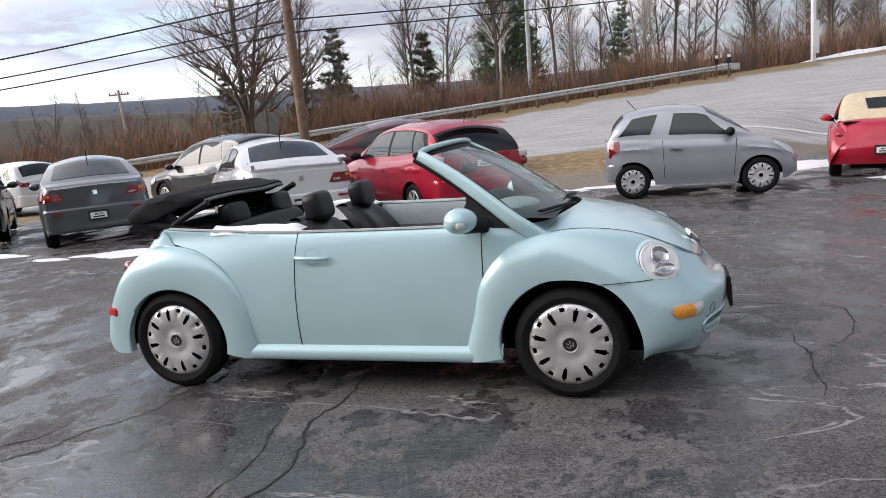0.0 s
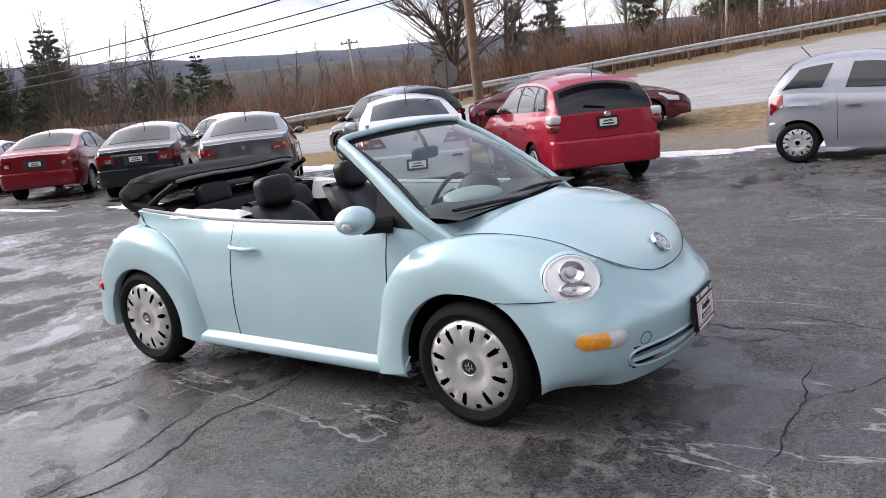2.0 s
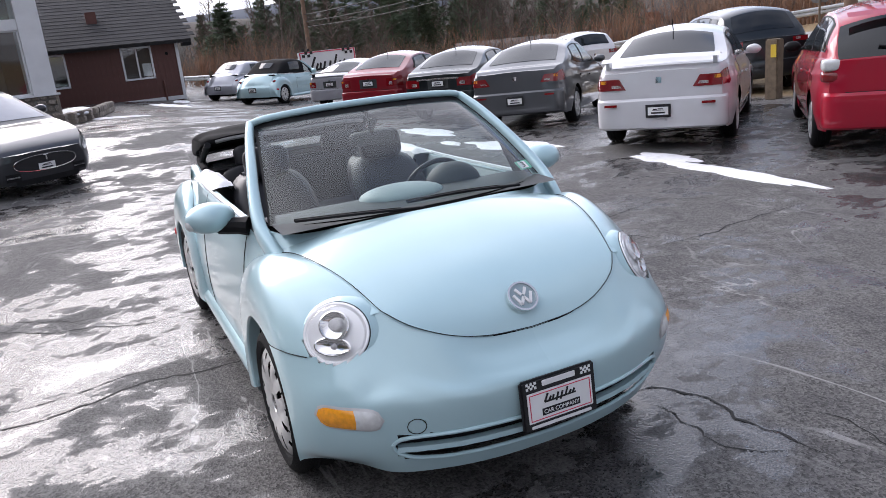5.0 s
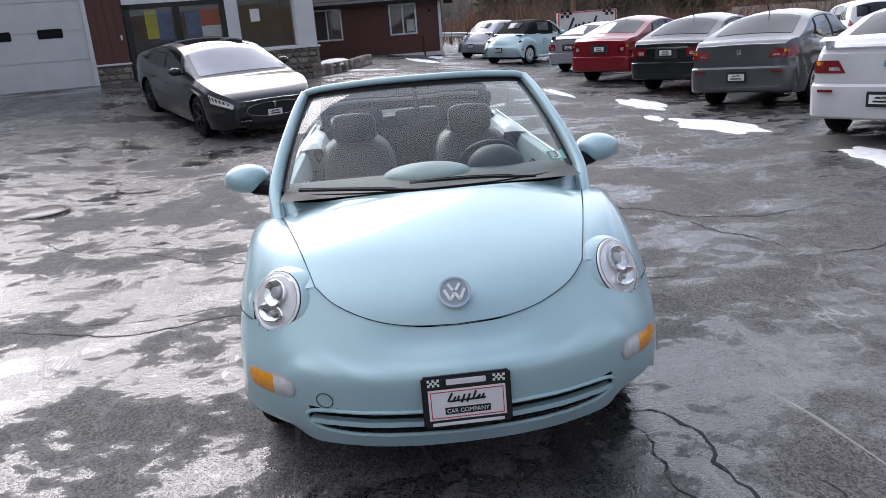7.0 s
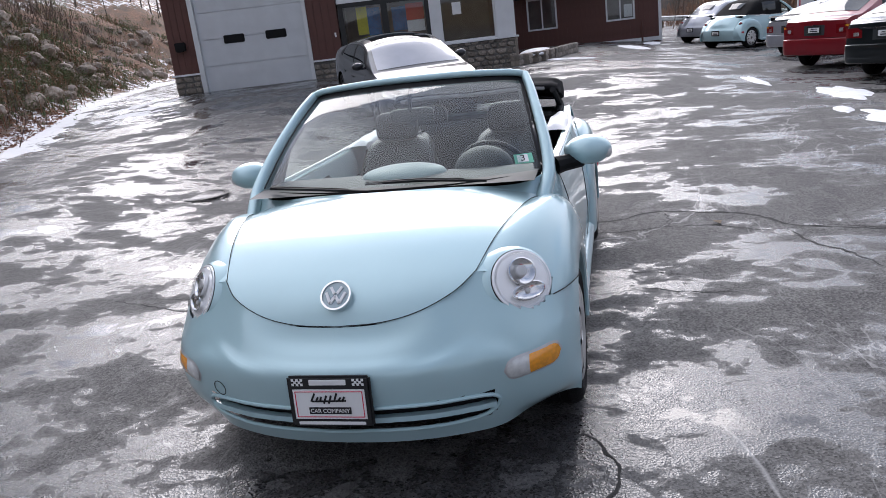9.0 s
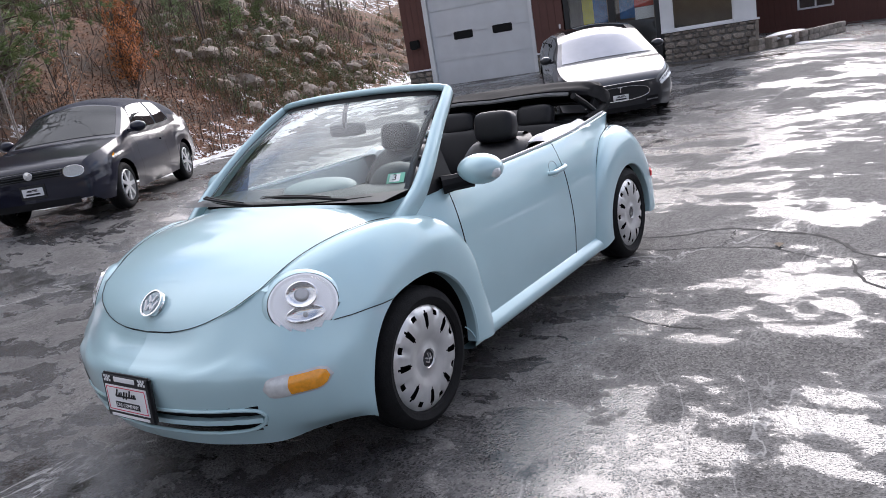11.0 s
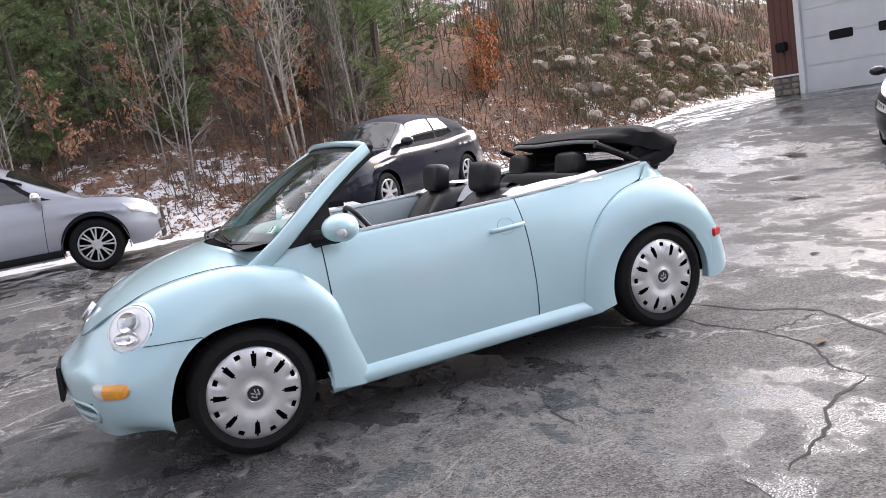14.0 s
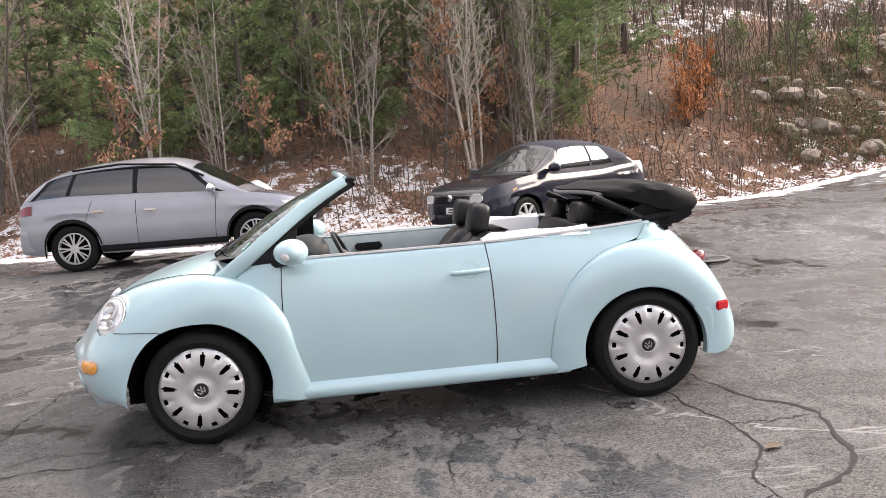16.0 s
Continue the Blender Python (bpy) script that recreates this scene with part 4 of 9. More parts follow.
def dress_beetle(car):
    """All that sits on and in the shell, but for the folded top."""
    for side in (1, -1):
        headlamp(car, side)
    # seams
    gap_line([Vector(p) + Vector((0.002, 0.001, 0.004)) for p in HOOD_EDGE], "bonnet_gap", car, 0.0017, 80)
    gap_line([Vector(p) + Vector((0, 0, 0.004)) for p in reversed(SEAM_F[5:])], "wing_gap", car, 0.0017, 60)
    gap_line([Vector(p) + Vector((0, 0.003, 0.001)) for p in SEAM_F[1:6]], "wing_gap", car, 0.0017, 40)
    gap_line([Vector(p) + Vector((0, 0.003, 0.001)) for p in SEAM_R[1:7]], "wing_gap", car, 0.002, 50)
    gap_line([on_side(x, z, 0.001) for x, z in ((0.785, 0.69), (0.784, 0.78), (0.781, 0.87), (0.777, 0.955))], "door_gap", car)
    gap_line([on_side(x, z, 0.001) for x, z in ((-0.375, 0.283), (-0.382, 0.45), (-0.383, 0.62), (-0.379, 0.8), (-0.364, 0.957))], "door_gap", car)
    gap_line([on_side(x, z, 0.001) for x, z in ((0.675, 0.284), (0.3, 0.283), (0.0, 0.283), (-0.375, 0.283))], "door_gap", car)
    gap_line([Vector(p) for p in ((1.70, 0.776, 0.657), (1.63, 0.815, 0.656), (1.57, 0.840, 0.657), (1.50, 0.856, 0.653), (1.44, 0.860, 0.651))], "bumper_gap", car, 0.002, 24)
    # signal lamps, their edging, towing cap
    both("signal_edging", stadium(0.604, 0.802, 0.472, 0.086, 0.001, tilt=0.06), M_ALLOY, car)
    both("signal_clear", stadium(0.612, 0.795, 0.472, 0.070, 0.005, 0.0, 0.43, 0.06), M_CLEAR_LENS, car, "clear part of a turn signal")
    both("signal_amber", stadium(0.612, 0.795, 0.472, 0.070, 0.005, 0.43, 1.0, 0.06), M_AMBER, car, "amber half of a turn signal")
    cap = [Vector((on_bumper(0.505 + 0.03 * math.cos(a), 0.432 + 0.03 * math.sin(a)) + 0.001, -(0.505 + 0.03 * math.cos(a)), 0.432 + 0.03 * math.sin(a))) for a in [2 * math.pi * k / 30 for k in range(31)]]
    piece("towing_cap", tube(cap, 0.0016, 6), M_SEAM, car)
    # badge on the bonnet
    m = aim(Vector((1.929, 0, 0.763)), (0.72, 0, 0.69)) @ pose(0, 0, 0, 90, 0, 180)
    badge = put("badge", mesh_of("badge", *joined(lathe([(0.0, 0.004), (0.055, 0.003), (0.058, -0.01)], 40), ring_geo(0.060, 0.007, 0.010)), M_CHROME), car, m)
    put("badge_ground", mesh_of("badge_ground", *lathe([(0.0, 0.0055), (0.052, 0.0045)], 36), P_BADGE), badge)
    put("badge_bars", mesh_of("badge_bars", *chevrons(0.052, 0.008), M_WHITE, 0), badge)
    # dealer plate with its frame
    m = pose(2.132, 0, 0.440, 0, -4, 0)
    plate = put("number_plate", mesh_of("number_plate", *box(0, 0, 0, 0.022, 0.315, 0.192, 0.008), M_INK, 30), car, m, "black dealer plate frame with a white card")
    put("plate_card", mesh_of("plate_card", *box(0.011, 0, -0.008, 0.006, 0.272, 0.112), M_WHITE, 0), plate)
    put("plate_border", mesh_of("plate_border", *joined(*[box(0.0145, y, z, 0.002, w, h) for y, z, w, h in ((0, 0.040, 0.256, 0.003), (0, -0.056, 0.256, 0.003), (0.127, -0.008, 0.003, 0.096), (-0.127, -0.008, 0.003, 0.096))]), M_PINK, 0), plate)
    strokes = [band([(0.016, y, z), (0.016, y + dy, z + dz)], 0.007, 0.002, (1, 0, 0)) for y, z, dy, dz in ((-0.068, 0.004, 0.016, 0.030), (-0.05, 0.004, 0.01, 0.016), (-0.034, 0.004, 0.006, 0.018), (-0.02, -0.004, 0.012, 0.03), (-0.002, -0.004, 0.012, 0.03), (0.02, 0.005, 0.012, 0.03), (0.034, 0.005, 0.012, 0.014), (0.05, 0.005, 0.01, 0.016))]
    put("plate_script", mesh_of("plate_script", *joined(*strokes, band([(0.016, -0.066, 0.004), (0.016, 0.064, 0.006)], 0.006, 0.002, (1, 0, 0))), M_INK, 0), plate)
    put("plate_block", mesh_of("plate_block", *box(0.0145, 0, -0.032, 0.003, 0.160, 0.026, 0.001), M_INK, 0), plate)
    up = pose(0.0165, 0, -0.0325, 90, 0, 90)
    letters("CAR COMPANY", 0.021, M_WHITE, plate, up)
    put("plate_top_bar", mesh_of("plate_top_bar", *box(0.012, 0, 0.074, 0.003, 0.140, 0.021, 0.002), M_WHITE, 0), plate)
    put("plate_foot_bar", mesh_of("plate_foot_bar", *box(0.012, 0, -0.081, 0.003, 0.255, 0.012, 0.002), M_WHITE, 0), plate)
    for k in (1, -1):
        chk = [box(0.012, k * (0.098 + 0.0085 * i), 0.066 + 0.0085 * j, 0.003, 0.0088, 0.0088) for i in range(5) for j in range(3) if (i + j) % 2 == 0]
        put("plate_check", mesh_of("plate_check", *joined(*chk), M_WHITE, 0), plate)
    # windscreen, its frame and the black cowl
    low, top = spline(mirrored(GLASS_LOW), 41), spline(mirrored(GLASS_TOP), 41)
    rings = []
    for i in range(14):
        v = i / 13
        bow = 0.022 * math.sin(math.pi * v)
        rings.append([a.lerp(b, v) + Vector((bow, 0, bow)) for a, b in zip(low, top)])
    pane = piece("windscreen", outward(grid(rings), (0, 0, 0.8)), M_GLASS, car)
    pane.visible_shadow = False
    edge = [[r[0] + Vector((0.002, 0.004, 0)), r[0] + Vector((0.006, -0.03, 0.006))] for r in rings]
    both("screen_edge", grid(edge), M_BLACK, car, "black screen-printed edge of the windscreen")
    piece("screen_top_edge", grid([[b + Vector((0.004, 0, 0.002)) for b in top], [b + (a - b).normalized() * 0.05 + Vector((0.006, 0, 0.004)) for a, b in zip(low, top)]]), M_BLACK, car)
    path = [(1.16, 0.675, 0.855), (1.06, 0.700, 0.925), (0.965, 0.712, 0.992), (0.82, 0.690, 1.105), (0.66, 0.650, 1.222), (0.51, 0.612, 1.318), (0.40, 0.578, 1.378)]
    pts = spline(path, 26)
    rows = []
    for i, p in enumerate(pts):
        d = (pts[min(i + 1, 25)] - pts[max(i - 1, 0)]).normalized()
        lat = (Vector((0, 1, 0)) - d * d.y).normalized()
        deep, u = lat.cross(d), i / 25
        a, b = 0.033 - 0.012 * u, 0.047 - 0.015 * u
        c = p + lat * (0.016 - 0.008 * u)
        rows.append([c + lat * a * math.copysign(abs(math.cos(k)) ** 0.7, math.cos(k)) + deep * b * math.copysign(abs(math.sin(k)) ** 0.8, math.sin(k)) for k in [2 * math.pi * j / 18 for j in range(18)]])
    both("windscreen_pillar", grid(rows, close=True), M_BLUE, car, smooth=60)
    seal = [p + Vector((-0.038, -0.006, -0.026)) for p in pts[7:]]
    both("pillar_seal", tube(seal, 0.017, 8), M_BLACK, car)
    header = spline(mirrored([(0.398, 0.580, 1.380), (0.425, 0.51, 1.398), (0.462, 0.27, 1.415), (0.472, 0.0, 1.419)]), 50)
    piece("windscreen_header", tube([p + Vector((0, 0, 0.011)) for p in header], 0.018, 12), M_BLUE, car)
    piece("header_seal", tube([p + Vector((-0.030, 0, -0.004)) for p in header], 0.018, 8), M_BLACK, car)
    both("mirror_triangle", thick(([Vector(p) for p in ((0.945, 0.738, 0.958), (0.700, 0.742, 0.958), (0.682, 0.668, 1.150), (0.78, 0.690, 1.09))], [(0, 1, 2, 3)]), 0.02), M_BLACK, car)
    back = [Vector((1.265 - 0.195 * v * v, seam_at(1.265 - 0.195 * v * v)[0] * v, 0)) for v in [-1 + i / 20 for i in range(41)]]
    for p in back:
        hw, ez = seam_at(p.x)
        v = p.y / hw
        p.z = ez + (max(hood_centre(p.x), ez) - ez) * (1 - abs(v) ** 2.2) - 0.006
    glass_foot = [p + Vector((0, 0, -0.012)) for p in reversed(low)]
    share = [0.10 + 0.75 * abs(-1 + i / 20) ** 5 for i in range(41)]
    brim = [a.lerp(b, k) + Vector((0, 0, 0.004 + 0.012 * max(0.0, k - 0.5))) for a, b, k in zip(back, glass_foot, share)]
    piece("cowl_panel", grid([[p + Vector((0.02, 0, 0.002)) for p in back], [a.lerp(b, 0.5) + Vector((0, 0, 0.008)) for a, b in zip(back, brim)], brim]), M_BLUE, car)
    piece("cowl", grid([[p + Vector((0.004, 0, -0.008)) for p in brim], [a.lerp(b, 0.5) + Vector((0, 0, -0.014)) for a, b in zip(brim, glass_foot)], glass_foot]), M_WELL, car)
    for y0, y1, x0 in ((0.47, -0.10, 1.135), (-0.06, -0.60, 1.20)):
        arm = spline([(x0 + 0.04, y0, 1.004), ((x0 + 1.19) / 2 + 0.015, (y0 + y1) / 2, 1.024), (1.165 - 0.11 * abs(y1), y1, 1.022)], 12)
        w = piece("wiper", tube(arm, 0.0065, 6), M_BLACK, car)
        piece("wiper_blade", band([p + Vector((-0.014, 0, 0.002)) for p in arm[2:]], 0.010, 0.012), M_BLACK, w)
    # inspection sticker inside the glass
    m = aim(Vector((0.980, 0.615, 1.054)), (0.60, 0.18, 0.78))
    st = put("sticker", mesh_of("sticker", *box(0, 0, 0, 0.085, 0.058, 0.002), M_GREEN, 0), car, m, "green inspection sticker with the figure 3")
    put("sticker_field", mesh_of("sticker_field", *box(-0.004, 0, 0.002, 0.05, 0.044, 0.002), M_WHITE, 0), st)
    letters("3", 0.05, M_INK, st, pose(-0.004, 0, 0.0035))
    # mirrors and handles
    for side in (1, -1):
        shell = [Vector((0.695 + 0.100 * p.x * (1.0 if p.x > 0 else 0.85), side * (0.892 + 0.115 * p.y), 1.024 + 0.072 * p.z)) for p in [Vector(q) for q in ball((0, 0, 0), 1.0, 3)[0]]]
        faces = ball((0, 0, 0), 1.0, 3)[1]
        mir = piece("door_mirror", (shell, faces if side > 0 else [tuple(reversed(f)) for f in faces]), M_BLUE, car)
        piece("mirror_foot", tube([(0.80, side * 0.735, 0.975), (0.765, side * 0.775, 0.978), (0.715, side * 0.86, 0.985)], [0.046, 0.040, 0.040], 10), M_BLACK, mir)
        piece("mirror_lamp", moved(ball((0, 0, 0), 0.04, 2, (0.75, 0.5, 0.7)), pose(0.725, side * 0.985, 1.01, 0, 0, side * -35)), M_CLEAR_LENS, mir)
        h = piece("door_handle", tube(spline([(-0.16, side * 0.800, 0.818), (-0.185, side * 0.826, 0.820), (-0.27, side * 0.832, 0.823), (-0.345, side * 0.822, 0.825), (-0.36, side * 0.800, 0.826)], 14), 0.0135, 10), M_BLUE, car)
        cup = [on_side(-0.262 + 0.052 * math.cos(a), 0.828 + 0.045 * math.sin(a), 0.0005) for a in [2 * math.pi * k / 28 for k in range(29)]]
        piece("handle_cup", tube([Vector((p.x, side * p.y, p.z)) for p in cup], 0.0016, 6), M_TRIM, h)
    strip = spline([on_side(x, belt_z(x), -0.012) + Vector((0, 0, 0.017)) for x in (0.72, 0.3, -0.2, -0.6, -1.0, -1.3)], 40)
    both("belt_strip", band(strip, 0.014, 0.012), M_STRIP, car, "bright waist strip")
    # tail lamps and side markers
    both("tail_lamp", moved(ball((0, 0, 0), 0.098, 3, (0.55, 0.75, 1.0)), pose(-1.600, 0.680, 0.735, 0, -42, -36)), M_RED_LENS, car)
    both("side_marker", moved(box(0, 0, 0, 0.085, 0.022, 0.055, 0.008), pose(-1.697, 0.843, 0.502, 0, 0, 20)), material("bright_red_lens", (0.55, 0.02, 0.03), 0.25, vary=0.1, scale=60), car, "red side marker lamp")
    # cabin
    piece("cabin_floor", joined(box(-0.15, 0, 0.53, 2.1, 1.42, 0.06), box(-0.1, 0, 0.62, 1.5, 0.2, 0.16, 0.04), box(-1.28, 0, 0.80, 0.36, 1.24, 0.40, 0.05)), M_DASH, car)
    dash = [[(1.18, y, 0.992), (1.0, y, 1.000), (0.80, y, 0.992), (0.66, y, 0.965), (0.60, y, 0.90), (0.62, y, 0.72), (0.70, y, 0.58)] for y in (-0.68, -0.35, 0.0, 0.35, 0.68)]
    d = piece("dashboard", loft(dash, 20, 30), M_DASH, car)
    piece("dash_strip", loft([[(0.63, y, 0.93), (0.585, y, 0.885), (0.595, y, 0.80)] for y in (-0.68, 0.0, 0.68)], 12, 8), M_TRIM, d)
    piece("instrument_pod", moved(ball((0, 0, 0), 0.15, 3, (0.9, 1.0, 0.75)), pose(0.66, 0.37, 0.965)), M_DASH, d)
    piece("dash_top_pod", moved(ball((0, 0, 0), 0.16, 3, (1.0, 1.35, 0.32)), pose(0.84, 0.0, 0.995)), M_TRIM, d, "pale dome on the dashboard")
    wheel = moved(lathe([(0.172 + 0.014 * math.cos(a), 0.014 * math.sin(a)) for a in [2 * math.pi * k / 10 for k in range(11)]], 48, "z"), pose(0.42, 0.37, 0.915, 0, -62, 0))
    st = piece("steering_wheel", wheel, M_LEATHER, car)
    piece("steering_boss", moved(joined(ball((0, 0, -0.01), 0.07, 2, (1, 1.2, 0.45)), box(0, 0, 0, 0.035, 0.33, 0.016, 0.004), box(-0.08, 0, 0, 0.16, 0.05, 0.014, 0.004)), pose(0.42, 0.37, 0.915, 0, -62, 0)), M_DASH, st)
    for y in (0.37, -0.37):
        seat = [[(-0.10 - 0.26 * v + dx, y + w * s, 0.60 + 0.40 * v) for v, dx, w in ((0.0, 0.0, 0.24), (0.3, 0.045, 0.25), (0.7, 0.035, 0.24), (0.95, 0.0, 0.20), (1.03, -0.05, 0.14))] for s in (-1, -0.75, 0, 0.75, 1)]
        front = loft([[(p[0] + (0.02 if abs(i - 2) == 1 else 0.0 if i == 2 else -0.06), p[1], p[2]) for p in r] for i, r in enumerate(seat)], 16, 14)
        rear = loft([[(p[0] - 0.13, p[1], p[2]) for p in r] for r in reversed(seat)], 16, 14)
        left = loft([[(p[0] - 0.06 - 0.07 * k, p[1], p[2]) for p in seat[0]] for k in (0, 1)], 4, 14)
        right = loft([[(p[0] - 0.13 + 0.07 * k, p[1], p[2]) for p in seat[-1]] for k in (0, 1)], 4, 14)
        tip = loft([[(r[-1][0] - 0.13 * k - (0.03 if k == 0 else 0.0), r[-1][1], r[-1][2] + 0.02 * math.sin(math.pi * k)) for r in seat] for k in (0, 0.5, 1)], 8, 16)
        fs = piece("front_seat", joined(front, rear, left, right, tip), M_LEATHER, car, smooth=50)
        piece("cushion", pillow(0.08, y, 0.60, 0.52, 0.50, 0.18, 0.45), M_LEATHER, fs)
        piece("headrest", moved(pillow(0, 0, 0, 0.125, 0.275, 0.190, 0.5), pose(-0.385, y, 1.085, 0, -12, 0)), M_LEATHER, fs)
        piece("headrest_posts", joined(tube([(-0.40, y + 0.06, 0.93), (-0.39, y + 0.06, 1.03)], 0.007), tube([(-0.40, y - 0.06, 0.93), (-0.39, y - 0.06, 1.03)], 0.007)), M_CHROME, fs)
        piece("seat_piping", tube(spline([(-0.32, y - 0.20, 0.90), (-0.375, y - 0.15, 0.995), (-0.39, y, 1.005), (-0.375, y + 0.15, 0.995), (-0.32, y + 0.20, 0.90)], 20), 0.004, 6), M_DASH, fs)
    rs = piece("rear_seat", joined(moved(pillow(0, 0, 0, 0.17, 1.14, 0.54, 0.3), pose(-0.98, 0, 0.74, 0, -16, 0)), pillow(-0.72, 0, 0.60, 0.5, 1.12, 0.18, 0.35)), M_LEATHER, car)
    for y in (0.31, -0.31):
        piece("headrest", moved(pillow(0, 0, 0, 0.11, 0.27, 0.155, 0.5), pose(-1.045, y, 1.055, 0, -14, 0)), M_LEATHER, rs)
    rv = piece("rear_view_mirror", pillow(0.535, -0.007, 1.25, 0.05, 0.235, 0.07, 0.4), M_DASH, car)
    piece("mirror_stalk", tube([(0.56, -0.01, 1.26), (0.53, -0.01, 1.34), (0.49, -0.01, 1.395)], 0.012), M_BLACK, rv)
    # linings
    both("door_card", grid([[Vector((x, y, z)) for x in (0.74, 0.4, 0.0, -0.36)] for y, z in ((0.725, 0.966), (0.690, 0.955), (0.672, 0.90), (0.668, 0.80))]), M_TRIM, car, "pale blue upper door lining")
    both("door_lining", grid([[Vector((x, y, z)) for x in (0.74, 0.4, 0.0, -0.36)] for y, z in ((0.668, 0.80), (0.650, 0.78), (0.655, 0.56))]), M_DASH, car)
    both("door_pull", box(0.30, 0.652, 0.878, 0.20, 0.03, 0.055, 0.012), M_BLACK, car)
    lump = lambda x, u: 0.014 * noise.noise(Vector((x * 7, u * 3, 2)))
    pad = [[Vector((x, 0.735 - 0.19 * u * (1 - 0.35 * step((-x - 0.9) / 0.3)), 0.972 + 0.042 * math.sin(math.pi * min(1, u * 1.05)) * step((-0.33 - x) / 0.1) - 0.20 * max(0, u - 0.75) * 2 + lump(x, u))) for u in [k / 12 for k in range(13)]] for x in [-0.36 - 0.62 * i / 24 for i in range(25)]]
    both("rear_side_trim", grid(pad), M_WHITE, car, "whitish padded rear side trim")
    both("rear_lining", grid([[Vector((x, y, z)) for x in (-0.36, -0.7, -1.1)] for y, z in ((0.60, 0.95), (0.62, 0.56))]), M_DASH, car)
    piece("hood_well", box(-1.26, 0, 0.965, 0.50, 1.28, 0.05, 0.02), M_CLOTH, car)


P_BADGE = paint("badge_ground_blue", (0.30, 0.38, 0.41), metal=0.3)
dress_beetle(beetle)
PLAIN_BEETLE = beetle


def folded_top(car):
    """The soft top lies folded in a stack on the tail: cloth, the pale inner lip of its first bow, struts."""
    # a closed section, lip to lip, drawn across the car
    prof = spline([(-1.00, 0, 1.212), (-1.14, 0, 1.238), (-1.34, 0, 1.246), (-1.54, 0, 1.222), (-1.69, 0, 1.172), (-1.755, 0, 1.120), (-1.735, 0, 1.078), (-1.62, 0, 1.070), (-1.40, 0, 1.098), (-1.16, 0, 1.158), (-1.01, 0, 1.186)], 44, closed=True)
    ring = []
    for j in range(31):
        v = -1 + j / 15
        a = abs(v)
        row = []
        for k, p in enumerate(prof):
            fold = 0.005 * math.sin(p.x * 26 + 4 * a) + 0.004 * noise.noise(Vector((p.x * 9, v * 4, p.z * 9)))
            x = p.x - 0.16 * v * v * max(0.0, 1 - (-1.0 - p.x) / 0.45) + 0.10 * a ** 4 * step((-1.4 - p.x) / 0.3)
            row.append(Vector((x, (0.615 + 0.03 * step((-1.1 - p.x) / 0.3)) * v, p.z - 0.035 * a ** 3.5 + fold)))
        if a > 0.94:
            c = sum(row, Vector()) / len(row)
            row = [c.lerp(q, 0.72 if a > 0.99 else 0.93) + Vector((0, q.y - c.y, 0)) * 0 for q in row]
        ring.append(row)
    v, f = grid(ring, close=True)
    n = len(prof)
    f += [tuple(reversed(range(n))), tuple(range(len(v) - n, len(v)))]
    st = piece("folded_soft_top", outward((v, f), (-1.4, 0, 1.15)), M_CLOTH, car, "black cloth soft top folded in a stack", 50)
    top = [[r[0] for r in ring]]
    piece("inner_bow", tube([p + Vector((-0.004, 0, -0.022)) for p in top[0][2:-2]], 0.013, 8), M_BOW, st, "grey inner lip of the first bow")
    both_st = tube(spline([(-1.05, 0.60, 1.165), (-1.22, 0.615, 1.08), (-1.36, 0.62, 1.00), (-1.42, 0.61, 0.98)], 12), 0.022, 8)
    for geo in (both_st, flip_y(both_st)):
        piece("strut", geo, M_BLACK, st)
    low = tube(spline([(-1.62, 0.58, 1.06), (-1.40, 0.62, 1.02), (-1.15, 0.63, 0.985)], 12), 0.026, 8)
    for geo in (low, flip_y(low)):
        piece("side_fold", geo, M_CLOTH, st)
    lower = [[Vector((-1.16 - 0.44 * u, (0.57 + 0.02 * w) * v, 0.985 + (0.13 - 0.05 * u) * w - 0.02 * abs(v) ** 4 + 0.01 * math.sin(u * 22))) for v in [-1 + k / 10 for k in range(21)]] for u in [i / 12 for i in range(13)] for w in (1,)]
    piece("lower_fold", grid(lower), M_CLOTH, st)
    curtain = thick(grid([[Vector((x, 0.585 + 0.02 * w, zl + (zu - zl) * w)) for w in (0, 0.3, 0.6, 0.85, 1)] for x, zl, zu in ((-1.24, 0.985, 1.03), (-1.34, 0.975, 1.12), (-1.45, 0.965, 1.12), (-1.56, 0.98, 1.10), (-1.64, 1.02, 1.075))]), 0.02)
    for geo in (curtain, flip_y(curtain)):
        piece("side_cloth", geo, M_CLOTH, st)


M_BOW = material("grey_bow_lining", (0.20, 0.20, 0.20), 0.7, vary=0.2, scale=15)

# ---- other parked cars ----
def rim_set(mat, spokes, wide):
    """An open alloy rim as a ring, a hub and its spokes, each a mesh with the turns at which it stands."""
    R = 0.22
    ring = mesh_of("rim", *lathe([(R - 0.012, 0.02), (R, 0.012), (R, -0.05), (R - 0.02, -0.05), (R - 0.012, 0.02)], 40), mat, 40)
    hub = mesh_of("hub", *lathe([(0.0, 0.018), (0.05, 0.016), (0.065, 0.0)], 24), mat, 40)
    arms = []
    for off in ((-0.5, 0.5) if wide else (0.0,)):
        b = off * 2.2 / spokes
        arms.append(mesh_of("spoke", *band([(0.045, 0.006, 0), ((R - 0.008) * math.cos(b), 0.008, (R - 0.008) * math.sin(b))], 0.018 if wide else 0.05, 0.02, (0, 1, 0)), mat, 0))
    return ring, hub, arms, spokes


